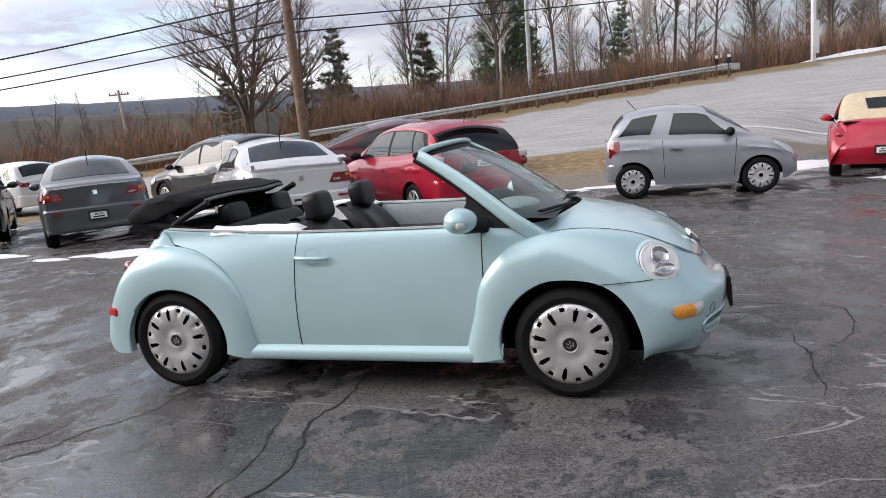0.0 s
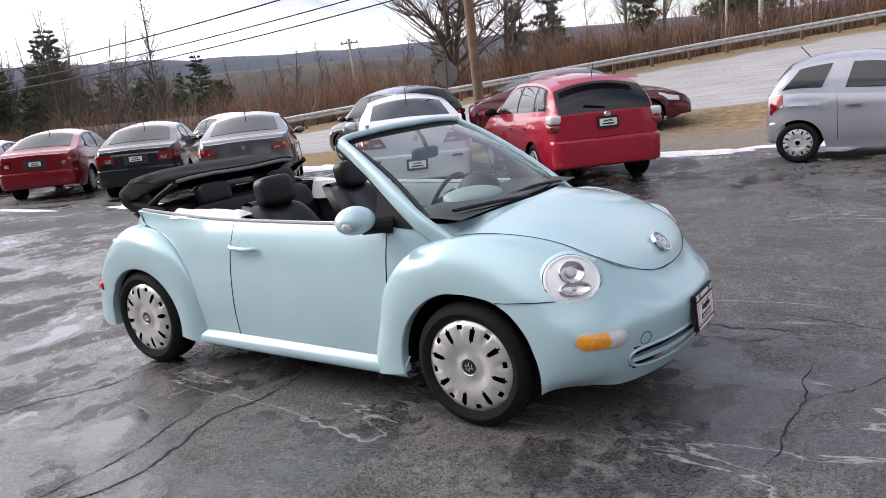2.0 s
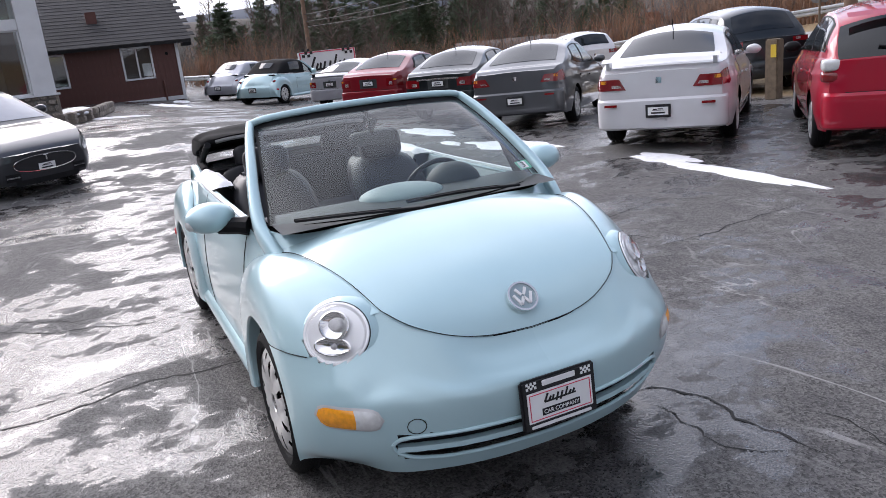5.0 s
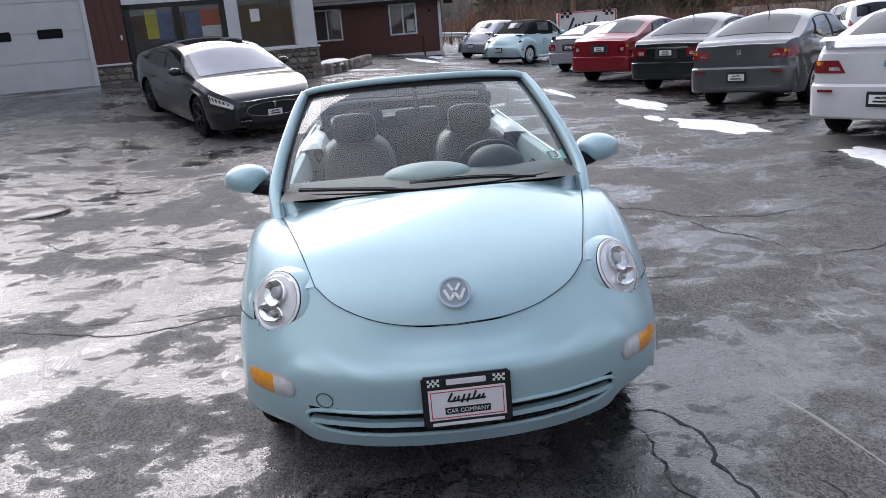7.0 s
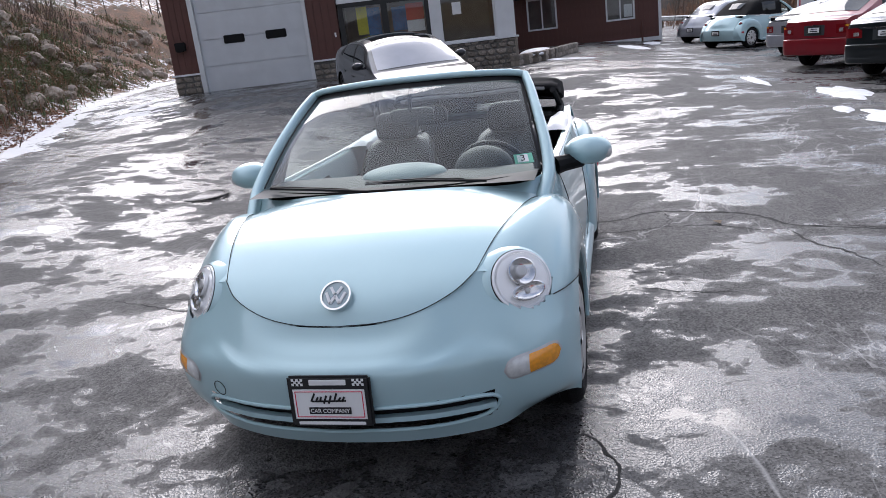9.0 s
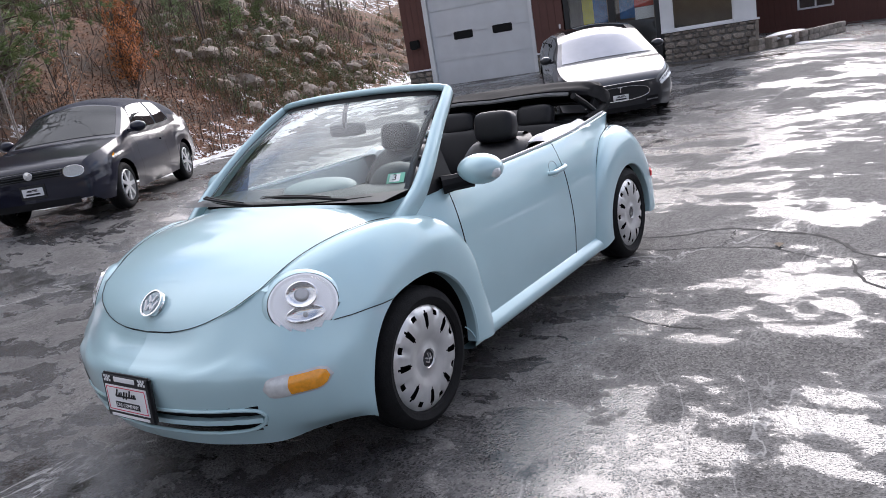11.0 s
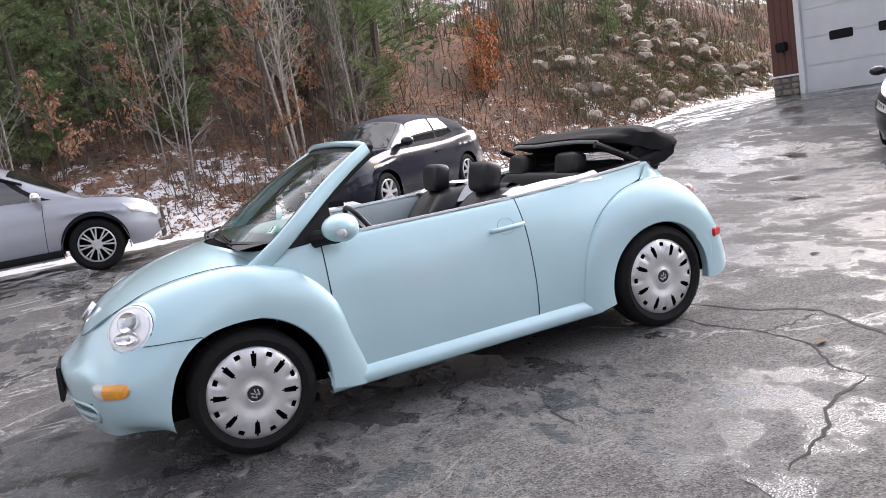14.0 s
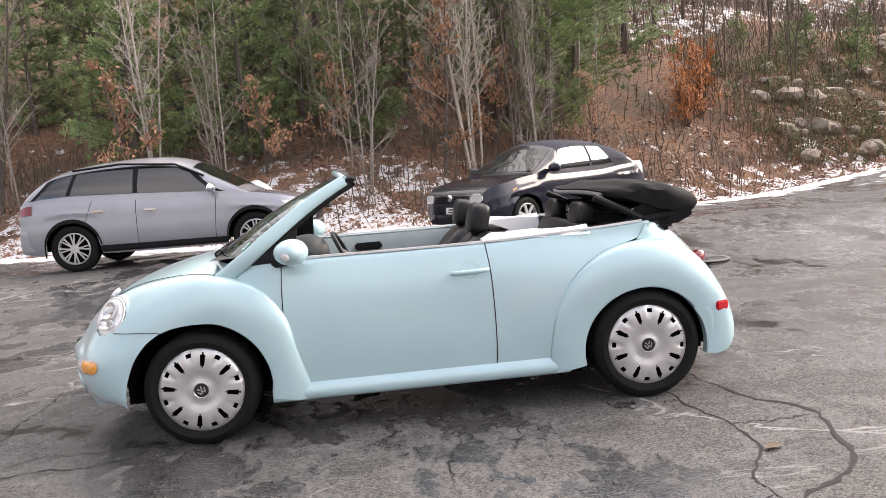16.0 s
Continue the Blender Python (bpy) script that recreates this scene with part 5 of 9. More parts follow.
RIMS = {
    "five": rim_set(M_ALLOY, 8, True),
    "seven": rim_set(M_ALLOY, 7, False),
    "cover": (mesh_of("rim", *cover_geo(0.22), M_ALLOY, 40), None, [], 0),
    "dark": rim_set(M_ALLOY_DARK, 5, True),
}
TYRE_GEO = mesh_of("tyre", *tyre_geo(0.325, 0.21, 0.222), M_TYRE)
DISC_GEO = mesh_of("inner_disc", *lathe([(0.0, 0.04), (0.21, 0.04), (0.222, 0.07)], 32), M_WELL)


def plain_wheel(parent, x, y, r, side, rim):
    s = r / 0.325
    m = pose(x, y - side * 0.095, r, 0, random.uniform(0, 60), 0 if side > 0 else 180) @ Matrix.Diagonal((s, 1, s, 1))
    ring, hub, arms, spokes = RIMS[rim]
    w = put("wheel", ring, parent, m @ Matrix.Translation((0, 0.085, 0)))
    if hub:
        put("hub", hub, w)
    for k in range(spokes):
        for arm in arms:
            put("spoke", arm, w, pose(0, 0, 0, 0, 360 * k / spokes, 0))
    back = Matrix.Translation((0, -0.085, 0))
    put("tyre", TYRE_GEO, w, back)
    put("inner_disc", DISC_GEO, w, back)


class Shape:
    """The outer skin of a car as a function of its length and of a row from sill to roof."""

    def __init__(self, spec):
        self.spec = spec
        self.W = spec["width"] / 2
        self.tail, self.nose = spec["deck"][0][0], spec["deck"][-1][0]

    def half(self, x):
        e = self.spec.get("plan", 0.93)
        a = (x - self.tail) / (self.nose - self.tail)
        end = min(a, 1 - a)
        w = self.W * (e + (1 - e) * step(max(0.0, min(1.0, end / 0.16)) ** 0.7))
        reach, k = self.spec.get("round", (0.42, 0.16))
        return w * (1 - k * max(0.0, 1 - (self.nose - x) / reach) ** 2.4) * (1 - 0.07 * max(0.0, 1 - (x - self.tail) / 0.28) ** 2.2)

    def deck(self, x):
        return softly(self.spec["deck"], x)

    def roof(self, x):
        return max(self.deck(x), softly(self.spec["roof"], x)) if self.spec["roof"][0][0] < x < self.spec["roof"][-1][0] else self.deck(x)

    def low(self, x):
        z = softly(self.spec["low"], x)
        for c in self.spec["axles"]:
            d, r = abs(x - c), self.spec["wheel"] * 1.16
            if d < r:
                z = max(z, self.spec["wheel"] + math.sqrt(r * r - d * d) * 0.98)
        return z

    def at(self, x, row):
        """row: 0..1 side, 1..2 glass house, 2..3 roof to the middle."""
        w, b, t, top = self.half(x), self.low(x), self.deck(x), self.roof(x)
        h = top - t
        edge = t - 0.035
        if row <= 1:
            z = b + (edge - b) * row
            v = (z - self.spec["low"][1][1]) / max(0.1, edge - self.spec["low"][1][1])
            y = w * softly([(0, 0.94), (0.18, 0.985), (0.45, 1.0), (0.70, 0.980), (0.775, 0.994), (0.81, 0.974), (0.92, 0.952), (1, 0.92)], v)
            return Vector((x, y, z))
        yb, lean = w * 0.90, self.spec.get("lean", 0.36)
        ye = yb - lean * h if h > 0.02 else yb - 0.01
        ze = t + max(0.0, h - 0.07 * min(1, h / 0.3))
        if row <= 2:
            u = row - 1
            bow = 0.035 * math.sin(math.pi * u) * min(1, h / 0.3)
            return Vector((x, yb + (ye - yb) * u + bow, t + (ze - t) * u))
        u = row - 2
        y = ye * (1 - u)
        return Vector((x, y, ze + (top - ze) * (1 - (1 - u) ** 2) + 0.03 * (1 - (1 - u) ** 2) * min(1, h / 0.3 + 0.4)))

    def normal(self, x, row):
        a, b = self.at(x + 0.01, row) - self.at(x - 0.01, row), self.at(x, min(3, row + 0.02)) - self.at(x, max(0, row - 0.02))
        n = b.cross(a)
        return n.normalized() if n.length > 1e-9 else Vector((0, 1, 0))

    def patch(self, x0, x1, r0, r1, nx=10, nr=6, off=0.006, whole=False):
        """A pane or panel lying on the skin. x0 and x1 may be functions of the row, 0..1 across the patch."""
        fx0 = x0 if callable(x0) else lambda v: x0
        fx1 = x1 if callable(x1) else lambda v: x1
        rings = []
        for i in range(nx):
            row = []
            for j in range(nr):
                v = j / (nr - 1)
                x = fx0(v) + (fx1(v) - fx0(v)) * i / (nx - 1)
                r = r0 + (r1 - r0) * v
                row.append(self.at(x, r) + self.normal(x, r) * off)
            if whole:
                row += [Vector((p.x, -p.y, p.z)) for p in reversed(row[:-1])]
            rings.append(row)
        return outward(grid(rings), ((self.tail + self.nose) / 2, 0, 0.6))


def dealer_plate(parent, m):
    """A small dealer plate: black frame, white card with plain bars."""
    put("number_plate", PLATE["frame"], parent, m)
    put("plate_card", PLATE["card"], parent, m)
    put("plate_print", PLATE["bars"], parent, m)


PLATE = {
    "frame": mesh_of("number_plate", *box(0, 0, 0, 0.012, 0.31, 0.165, 0.004), M_INK, 0),
    "card": mesh_of("plate_card", *box(0.008, 0, 0.0, 0.006, 0.25, 0.098), M_WHITE, 0),
    "bars": mesh_of("plate_print", *joined(box(0.012, 0.03, 0.026, 0.004, 0.06, 0.012), box(0.012, -0.035, 0.022, 0.004, 0.05, 0.014), box(0.012, 0, 0.010, 0.004, 0.15, 0.006), box(0.012, 0, -0.022, 0.004, 0.17, 0.020)), M_INK, 0),
}


def make_car(name, m, spec, mat, label, category="car", group="parked cars"):
    car = thing(name, m, label, category, group)
    s = Shape(spec)
    # stations, closer at both ends
    xs = [s.tail + (s.nose - s.tail) * (0.5 - 0.5 * math.cos(math.pi * i / 99)) * 0.5 + (s.nose - s.tail) * i / 198 for i in range(100)]
    lows = [i / 11 for i in range(12)]
    highs = [1 + i / 6 for i in range(7)] + [2 + i / 8 for i in range(1, 9)]

    def shell(rows, caps):
        full = []
        for x in xs:
            r = [s.at(x, k) for k in rows]
            full.append(r + [Vector((p.x, -p.y, p.z)) for p in reversed(r[:-1] if rows[-1] == 3 else r)])
        if caps:
            cap = lambda ring, k, dx: [Vector((p.x + dx, p.y * k, p.z)) for p in ring]
            full = [cap(full[0], 0.0, -0.05), cap(full[0], 0.6, -0.045), cap(full[0], 0.93, -0.025)] + full + [cap(full[-1], 0.93, 0.03), cap(full[-1], 0.6, 0.065), cap(full[-1], 0.0, 0.08)]
        v, f = grid(full)
        return v, [tuple(reversed(q)) for q in f]

    if "top" in spec:
        # a cloth top over the cabin, of its own material
        body = joined(shell(lows, True), shell([1 + i / 6 for i in range(7)] + [2 + i / 8 for i in range(1, 9)], True))
        cut = lambda v: spec["top_at"][0] < v.x < spec["top_at"][1] and v.z > s.deck(v.x) + 0.05
        hood = [f for f in body[1] if all(cut(body[0][i]) for i in f)]
        rest = [f for f in body[1] if not all(cut(body[0][i]) for i in f)]
        piece("body", (body[0], rest), mat, car, smooth=32)
        piece("soft_top", (body[0], hood), spec["top"], car, smooth=50)
    else:
        piece("body", shell(lows + highs, True), mat, car, smooth=32)
    deep = spec["low"][1][1]
    piece("underbody", joined(box((s.nose + s.tail) / 2, 0, deep + 0.22, (s.nose - s.tail) * 0.9, spec["width"] - 0.46, 0.36), box((spec["axles"][0] + spec["axles"][1]) / 2, 0, deep + 0.15, abs(spec["axles"][0] - spec["axles"][1]) - 2.5 * spec["wheel"], spec["width"] - 0.2, 0.2)), M_WELL, car)
    for c in spec["axles"]:
        for side in (1, -1):
            plain_wheel(car, c, side * (s.W - 0.03), spec["wheel"], side, spec.get("rim", "seven"))
    # glass
    gm = spec.get("glass", M_TINT)
    (wx0, wx1), (rx0, rx1) = sorted(spec["screen"]), spec["backlight"]
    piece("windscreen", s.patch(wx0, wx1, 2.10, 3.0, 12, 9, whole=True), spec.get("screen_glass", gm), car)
    piece("rear_window", s.patch(rx0 + 0.05, rx1, spec.get("rear_row", 2.20), 3.0, 12, 9, whole=True), spec.get("rear_glass", gm), car)
    if "roof_glass" in spec:
        piece("roof_glass", s.patch(*spec["roof_glass"], 2.22, 3.0, 16, 8, 0.004, whole=True), M_TINT, car, "black glass roof")
    for a, b, lean0, lean1 in spec["panes"]:
        f0, f1 = (lambda v, a=a, k=lean0: a + k * v), (lambda v, b=b, k=lean1: b + k * v)
        both("side_window", s.patch(f0, f1, 1.10, 1.88, 12, 5), gm, car)
    # door gaps
    for a, k in spec["gaps"]:
        both("door_gap", s.patch(lambda v, a=a: a + k * v - 0.004, lambda v, a=a: a + k * v + 0.004, 0.14, 0.99, 2, 10, 0.002), M_SEAM, car)
    for x in spec["handles"]:
        both("door_handle", moved(box(0, 0, 0, 0.19, 0.03, 0.028, 0.008), Matrix.Translation(s.at(x, 0.80) + Vector((0, 0.012, 0)))), spec.get("handle", mat), car)
    wb = spec["screen"][1] + 0.42
    q = s.at(wb - 0.1, 1.02)
    both("door_mirror", joined(moved(ball((0, 0, 0), 0.1, 2, (0.75, 1.15, 0.75)), Matrix.Translation(q + Vector((0, 0.14, 0.07)))), box(q.x, q.y + 0.03, q.z + 0.03, 0.07, 0.12, 0.04)), spec.get("mirror", mat), car)
    # lamps and faces at both ends
    fx, bx = s.nose, s.tail
    for sp in spec.get("ends", []):
        kind, x0, x1, r0, r1, mm = sp
        both(kind, s.patch(x0, x1, r0, r1, 8, 5, 0.008), mm, car)
    def face(y0, y1, z0, z1, off, k=0.0, front=False):
        """A panel on the flat of the tail or nose; k slants its ends."""
        w, rows = s.half(fx if front else bx), []
        for i in range(9):
            row = []
            for j in range(4):
                y, z = (y0 + (y1 - y0) * i / 8) * w / (0.89 * s.W), z0 + (z1 - z0) * j / 3
                y = max(-w * 0.985, min(w * 0.985, y + k * (z - z0) * (1 - i / 8)))
                z = min(z, (s.deck(fx) if front else s.deck(bx)) - 0.02)
                d = table([(0.0, 0.08 if front else 0.05), (0.6, 0.065 if front else 0.045), (0.93, 0.03 if front else 0.025), (1.0, 0.0)], abs(y) / w)
                row.append(Vector(((fx + d + off) if front else (bx - d - off), y, z)))
            rows.append(row)
        v, f = grid(rows)
        return v, f if front else [tuple(reversed(q)) for q in f]

    for kind, y0, y1, z0, z1, mm, k, front in spec.get("faces", []):
        if y0 > 0:
            both(kind, face(y0, y1, z0, z1, 0.008, k, front), mm, car)
        else:
            piece(kind, face(y0, y1, z0, z1, 0.008, 0.0, front), mm, car)
    for y, z, ry, rz, mm, kind in spec.get("ovals", []):
        # a rounded panel on the nose
        rows = []
        for i in range(6):
            ring = []
            for j in range(36):
                a = 2 * math.pi * j / 36
                py, pz = y + ry * i / 5 * math.cos(a), z + rz * i / 5 * math.copysign(abs(math.sin(a)) ** 0.75, math.sin(a))
                d = table([(0.0, 0.08), (0.6, 0.065), (0.93, 0.03), (1.0, 0.0)], abs(py) / s.half(fx))
                ring.append(Vector((fx + d + 0.009, py, pz)))
            rows.append(ring)
        o = piece(kind, grid(rows, close=True), mm, car)
        piece("chrome_rim", tube(rows[-1] + rows[-1][:1], 0.0045, 6), M_CHROME, o)
    if "arch" in spec:
        for c in spec["axles"]:
            ring = [Vector((c + spec["wheel"] * 1.2 * math.cos(radians(p)), 0, spec["wheel"] * 1.0 + spec["wheel"] * 1.18 * math.sin(radians(p)))) for p in range(-12, 193, 6)]
            both("arch_trim", band([Vector((p.x, s.half(p.x) * 0.99 + 0.006, p.z)) for p in ring], 0.03, 0.055, (0, 0, 1)), spec["arch"], car)
    for r0, mm in spec.get("creases", []):
        both("crease", s.patch(s.tail + 0.25, s.nose - 0.55, r0, r0 + 0.016, 40, 3, 0.003), mm, car)
    if spec.get("trim"):
        # dark band round the side glass
        a, b = spec["trim"]
        both("window_trim", s.patch(lambda v: a + 0.30 * v, lambda v: b - 0.46 * v, 1.05, 1.92, 30, 5, 0.003), M_BLACK, car)
    if "bumper" in spec:
        z0, z1, out = spec["bumper"]
        w = s.half(bx + 0.1)
        ribs = []
        for y in (-1, -0.97, -0.8, -0.4, 0, 0.4, 0.8, 0.97, 1):
            d = 0.25 if abs(y) == 1 else 0.06 if abs(y) > 0.9 else -0.02 - 0.03 * (1 - abs(y))
            x = bx + d - out
            yy = y * (w + 0.012)
            ribs.append([(x + 0.04, yy * 0.99, z1 + 0.015), (x + 0.004, yy, z1 - 0.02), (x, yy, (z0 + z1) / 2), (x + 0.01, yy * 0.995, z0 + 0.03), (x + 0.05, yy * 0.98, z0)])
        piece("rear_bumper", loft(list(reversed(ribs)), 36, 10), mat, car)
    tail_z, nose_z = spec.get("plates", (None, None))
    if tail_z:
        dealer_plate(car, pose(bx - 0.066 - (spec["bumper"][2] + 0.02 if "bumper" in spec and tail_z < spec["bumper"][1] else 0.0), 0, tail_z, 0, 0, 180))
    if nose_z:
        dealer_plate(car, pose(fx + 0.078, 0, nose_z))
    for kind, geo, mm in spec.get("extras", []):
        piece(kind, geo, mm, car)
    return car

P_DARK = paint("graphite_paint", (0.022, 0.023, 0.027), metal=0.15)
P_BLACKC = paint("black_green_paint", (0.012, 0.016, 0.018), metal=0.3)
P_WHITE = paint("white_paint", (0.60, 0.60, 0.615), metal=0.0)
P_GREY = paint("grey_paint", (0.085, 0.090, 0.098), metal=0.35)
P_NAVY = paint("navy_paint", (0.004, 0.005, 0.017), metal=0.1)
P_SILVER = paint("silver_paint", (0.34, 0.35, 0.385), metal=0.35)
P_RED = paint("red_paint", (0.36, 0.006, 0.026), metal=0.05)
P_DRED = paint("dark_red_paint", (0.22, 0.008, 0.016), metal=0.2)
P_MAROON = paint("maroon_paint", (0.085, 0.006, 0.014), metal=0.3)
M_NAVYCLOTH = material("navy_cloth", (0.014, 0.018, 0.034), 0.85, vary=0.2, scale=12, bump=0.3, bump_scale=250)
M_TAN = material("tan_cloth", (0.52, 0.43, 0.30), 0.85, vary=0.1, scale=10, bump=0.3, bump_scale=250)
# opaque pale tone: the sky's reflection is put into this windscreen's colour
M_SKYPALE = material("sky_reflection_screen", (0.27, 0.285, 0.33), 0.25, vary=0.12, scale=2.0, coat=0.6)
M_PALEGLASS = glass("pale_car_glass", (0.75, 0.8, 0.78), 0.0, 1.65, (0.022, 0.026, 0.027), 0.02)
M_SKYGLASS = glass("bright_car_glass", (0.5, 0.55, 0.55), 0.0, 3.2, (0.03, 0.034, 0.034), 0.03)


def sedan(lamps, plate, **over):
    spec = dict(width=1.76, wheel=0.32, axles=(-1.32, 1.30), rim="seven",
                deck=[(-2.24, 1.00), (-2.12, 1.055), (-1.7, 1.075), (-1.2, 1.05), (-0.8, 0.99), (0.0, 0.955), (0.8, 0.95), (1.3, 0.91), (1.85, 0.80), (2.10, 0.70), (2.20, 0.60)],
                roof=[(-1.92, 1.07), (-1.5, 1.24), (-1.08, 1.405), (-0.6, 1.475), (-0.1, 1.48), (0.3, 1.42), (0.75, 1.20), (1.16, 0.92)],
                low=[(-2.24, 0.40), (-2.05, 0.25), (1.95, 0.22), (2.20, 0.30)], bumper=(0.30, 0.64, 0.035),
                screen=(1.06, 0.40), backlight=(-1.80, -1.08), panes=[(-1.22, -0.32, 0.24, -0.02), (-0.22, 0.76, 0.02, -0.40)],
                gaps=[(0.72, 0.06), (-0.27, 0.0), (-1.08, 0.1)], handles=(-0.10, -0.92), plates=(plate, None), glass=M_PALEGLASS, trim=(-1.36, 0.92))
    kind, y0, y1, z0, z1, k = lamps
    spec["faces"] = [("tail_lamp", y0, y1, z0, z1, M_RED_LENS, k, False), ("reverse_lamp", y0 + 0.06, y0 + (y1 - y0) * 0.45, z0 + 0.03, z1 - 0.075, M_CLEAR_LENS, k, False),
                     ("amber_corner", y1 - 0.16, y1 - 0.01, z1 - 0.055, z1 - 0.012, M_AMBER if not kind else M_RED_LENS, 0.0, False), ("badge", -0.035, 0.035, 0.86, 0.93, M_CHROME, 0.0, False), ("number_plate_recess", -0.24, 0.24, plate - 0.11 if plate else 0.5, plate + 0.10 if plate else 0.6, M_SEAM if not plate or plate < 0.6 else M_DASH, 0.0, False),
                     ("boot_gap", -0.62, 0.62, 0.655, 0.662, M_SEAM, 0.0, False)]
    spec["ends"] = [("lamp_side", -2.238, -2.06, (z0 - 0.40) / 0.565, (z1 - 0.40) / 0.565, M_RED_LENS), ("headlamp", 1.75, 2.18, 0.72, 0.92, M_CLEAR_LENS)]
    spec.update(over)
    return spec


ANT = ("aerial", tube([(-1.0, 0.0, 1.43), (-1.12, 0.0, 1.60)], 0.007), M_BLACK)
SPOILER = ("spoiler", joined(loft([[(-2.28, y, 1.16 - 0.03 * abs(y)), (-2.12, y, 1.20 - 0.03 * abs(y)), (-1.98, y, 1.17 - 0.03 * abs(y))] for y in (-0.72, -0.4, 0.0, 0.4, 0.72)], 16, 8), box(-2.1, 0.66, 1.11, 0.14, 0.05, 0.12), box(-2.1, -0.66, 1.11, 0.14, 0.05, 0.12)))
row = "row of parked cars"
make_car("white_sedan", lying(-4.81, 7.03, 129.5), sedan((0, 0.42, 0.84, 0.79, 0.93, 0.6), 0.52, bumper=(0.28, 0.66, 0.05), extras=[(*SPOILER, P_WHITE), ANT, ("red_reflector", box(-2.345, 0.6, 0.6, 0.02, 0.16, 0.03), M_RED_LENS), ("red_reflector", box(-2.345, -0.6, 0.6, 0.02, 0.16, 0.03), M_RED_LENS)], rear_glass=M_TINT), P_WHITE,
         "white four-door sedan with a rear spoiler", group=row)
make_car("grey_sedan", lying(-8.75, 7.15, 133), sedan((0, 0.46, 0.86, 0.80, 0.93, 0.6), 0.52, bumper=(0.28, 0.66, 0.05), extras=[ANT, ("red_reflector", box(-2.345, 0.6, 0.6, 0.02, 0.16, 0.03), M_RED_LENS), ("red_reflector", box(-2.345, -0.6, 0.6, 0.02, 0.16, 0.03), M_RED_LENS)]), P_GREY,
         "dark grey four-door sedan with a dealer plate", group=row)
make_car("black_sedan", lying(-12.1, 7.26, 133), sedan((1, 0.44, 0.84, 0.76, 0.93, 0.0), 0.83, extras=[ANT, ("chrome_bar", box(-2.305, 0, 0.925, 0.02, 0.95, 0.035, 0.008), M_CHROME)]), P_BLACKC,
         "black four-door sedan with a chrome boot bar", group=row)
make_car("red_sedan", lying(-15.0, 6.76, 133), sedan((0, 0.50, 0.84, 0.74, 0.92, 0.0), 0.82, extras=[ANT]), P_DRED, "dark red four-door sedan with a dealer plate", group=row)
make_car("silver_sedan", lying(-19.0, 6.95, 133) @ Matrix.Diagonal((0.92, 0.92, 0.90, 1)), sedan((0, 0.52, 0.84, 0.72, 0.90, 0.0), 0.80, extras=[("spoiler", SPOILER[1], M_BLACK)]), P_SILVER, "silver four-door sedan with a dark boot spoiler", group=row)

tesla = make_car("electric_sedan", lying(-10.6, -3.17, 30), sedan((1, 0.42, 0.86, 0.80, 0.92, 0.0), None, width=1.95, rim="dark", wheel=0.345, axles=(-1.48, 1.48),
         round=(0.62, 0.26), deck=[(-2.45, 1.02), (-2.3, 1.09), (-1.8, 1.09), (-1.2, 1.02), (-0.6, 0.97), (0.2, 0.95), (0.9, 0.96), (1.4, 0.935), (1.9, 0.855), (2.2, 0.775), (2.36, 0.715), (2.44, 0.655)],
         roof=[(-2.2, 1.09), (-1.6, 1.28), (-1.0, 1.40), (-0.4, 1.44), (0.1, 1.42), (0.5, 1.33), (1.0, 1.11), (1.42, 0.93)], low=[(-2.45, 0.4), (-2.2, 0.24), (2.2, 0.19), (2.44, 0.24)],
         screen=(1.30, 0.42), roof_glass=(-1.0, 0.36), backlight=(-2.0, -1.06), panes=[(-1.38, -0.38, 0.26, 0.0), (-0.28, 0.88, 0.02, -0.5)], gaps=[(0.85, 0.05), (-0.33, 0.0), (-1.2, 0.1)], plates=(None, 0.44), glass=M_TINT, screen_glass=M_SKYPALE,
         trim=(-1.62, 1.06), ovals=[(0.0, 0.50, 0.47, 0.115, M_INK, "nose_panel")],
         faces=[("lower_grille", -0.62, 0.62, 0.21, 0.29, M_BLACK, 0.0, True), ("chrome_bar", -0.36, 0.36, 0.552, 0.566, M_CHROME, 0.0, True), ("side_intake", 0.52, 0.78, 0.29, 0.40, M_BLACK, 0.0, True), ("intake_bar", 0.54, 0.77, 0.335, 0.355, M_ALLOY, 0.0, True)],
         ends=[("headlamp_rim", lambda v: 1.93 + 0.12 * (1 - v), 2.43, 0.69, 0.965, M_INK), ("headlamp", lambda v: 1.98 + 0.12 * (1 - v), 2.425, 0.73, 0.94, M_CLEAR_LENS)],
         extras=[("badge", joined(tube([(2.540, 0, 0.60), (2.545, 0, 0.53)], 0.010), tube([(2.540, -0.035, 0.605), (2.540, 0.035, 0.605)], 0.008)), M_CHROME)]), P_DARK, "dark grey electric sedan with a sky reflection painted into its windscreen")
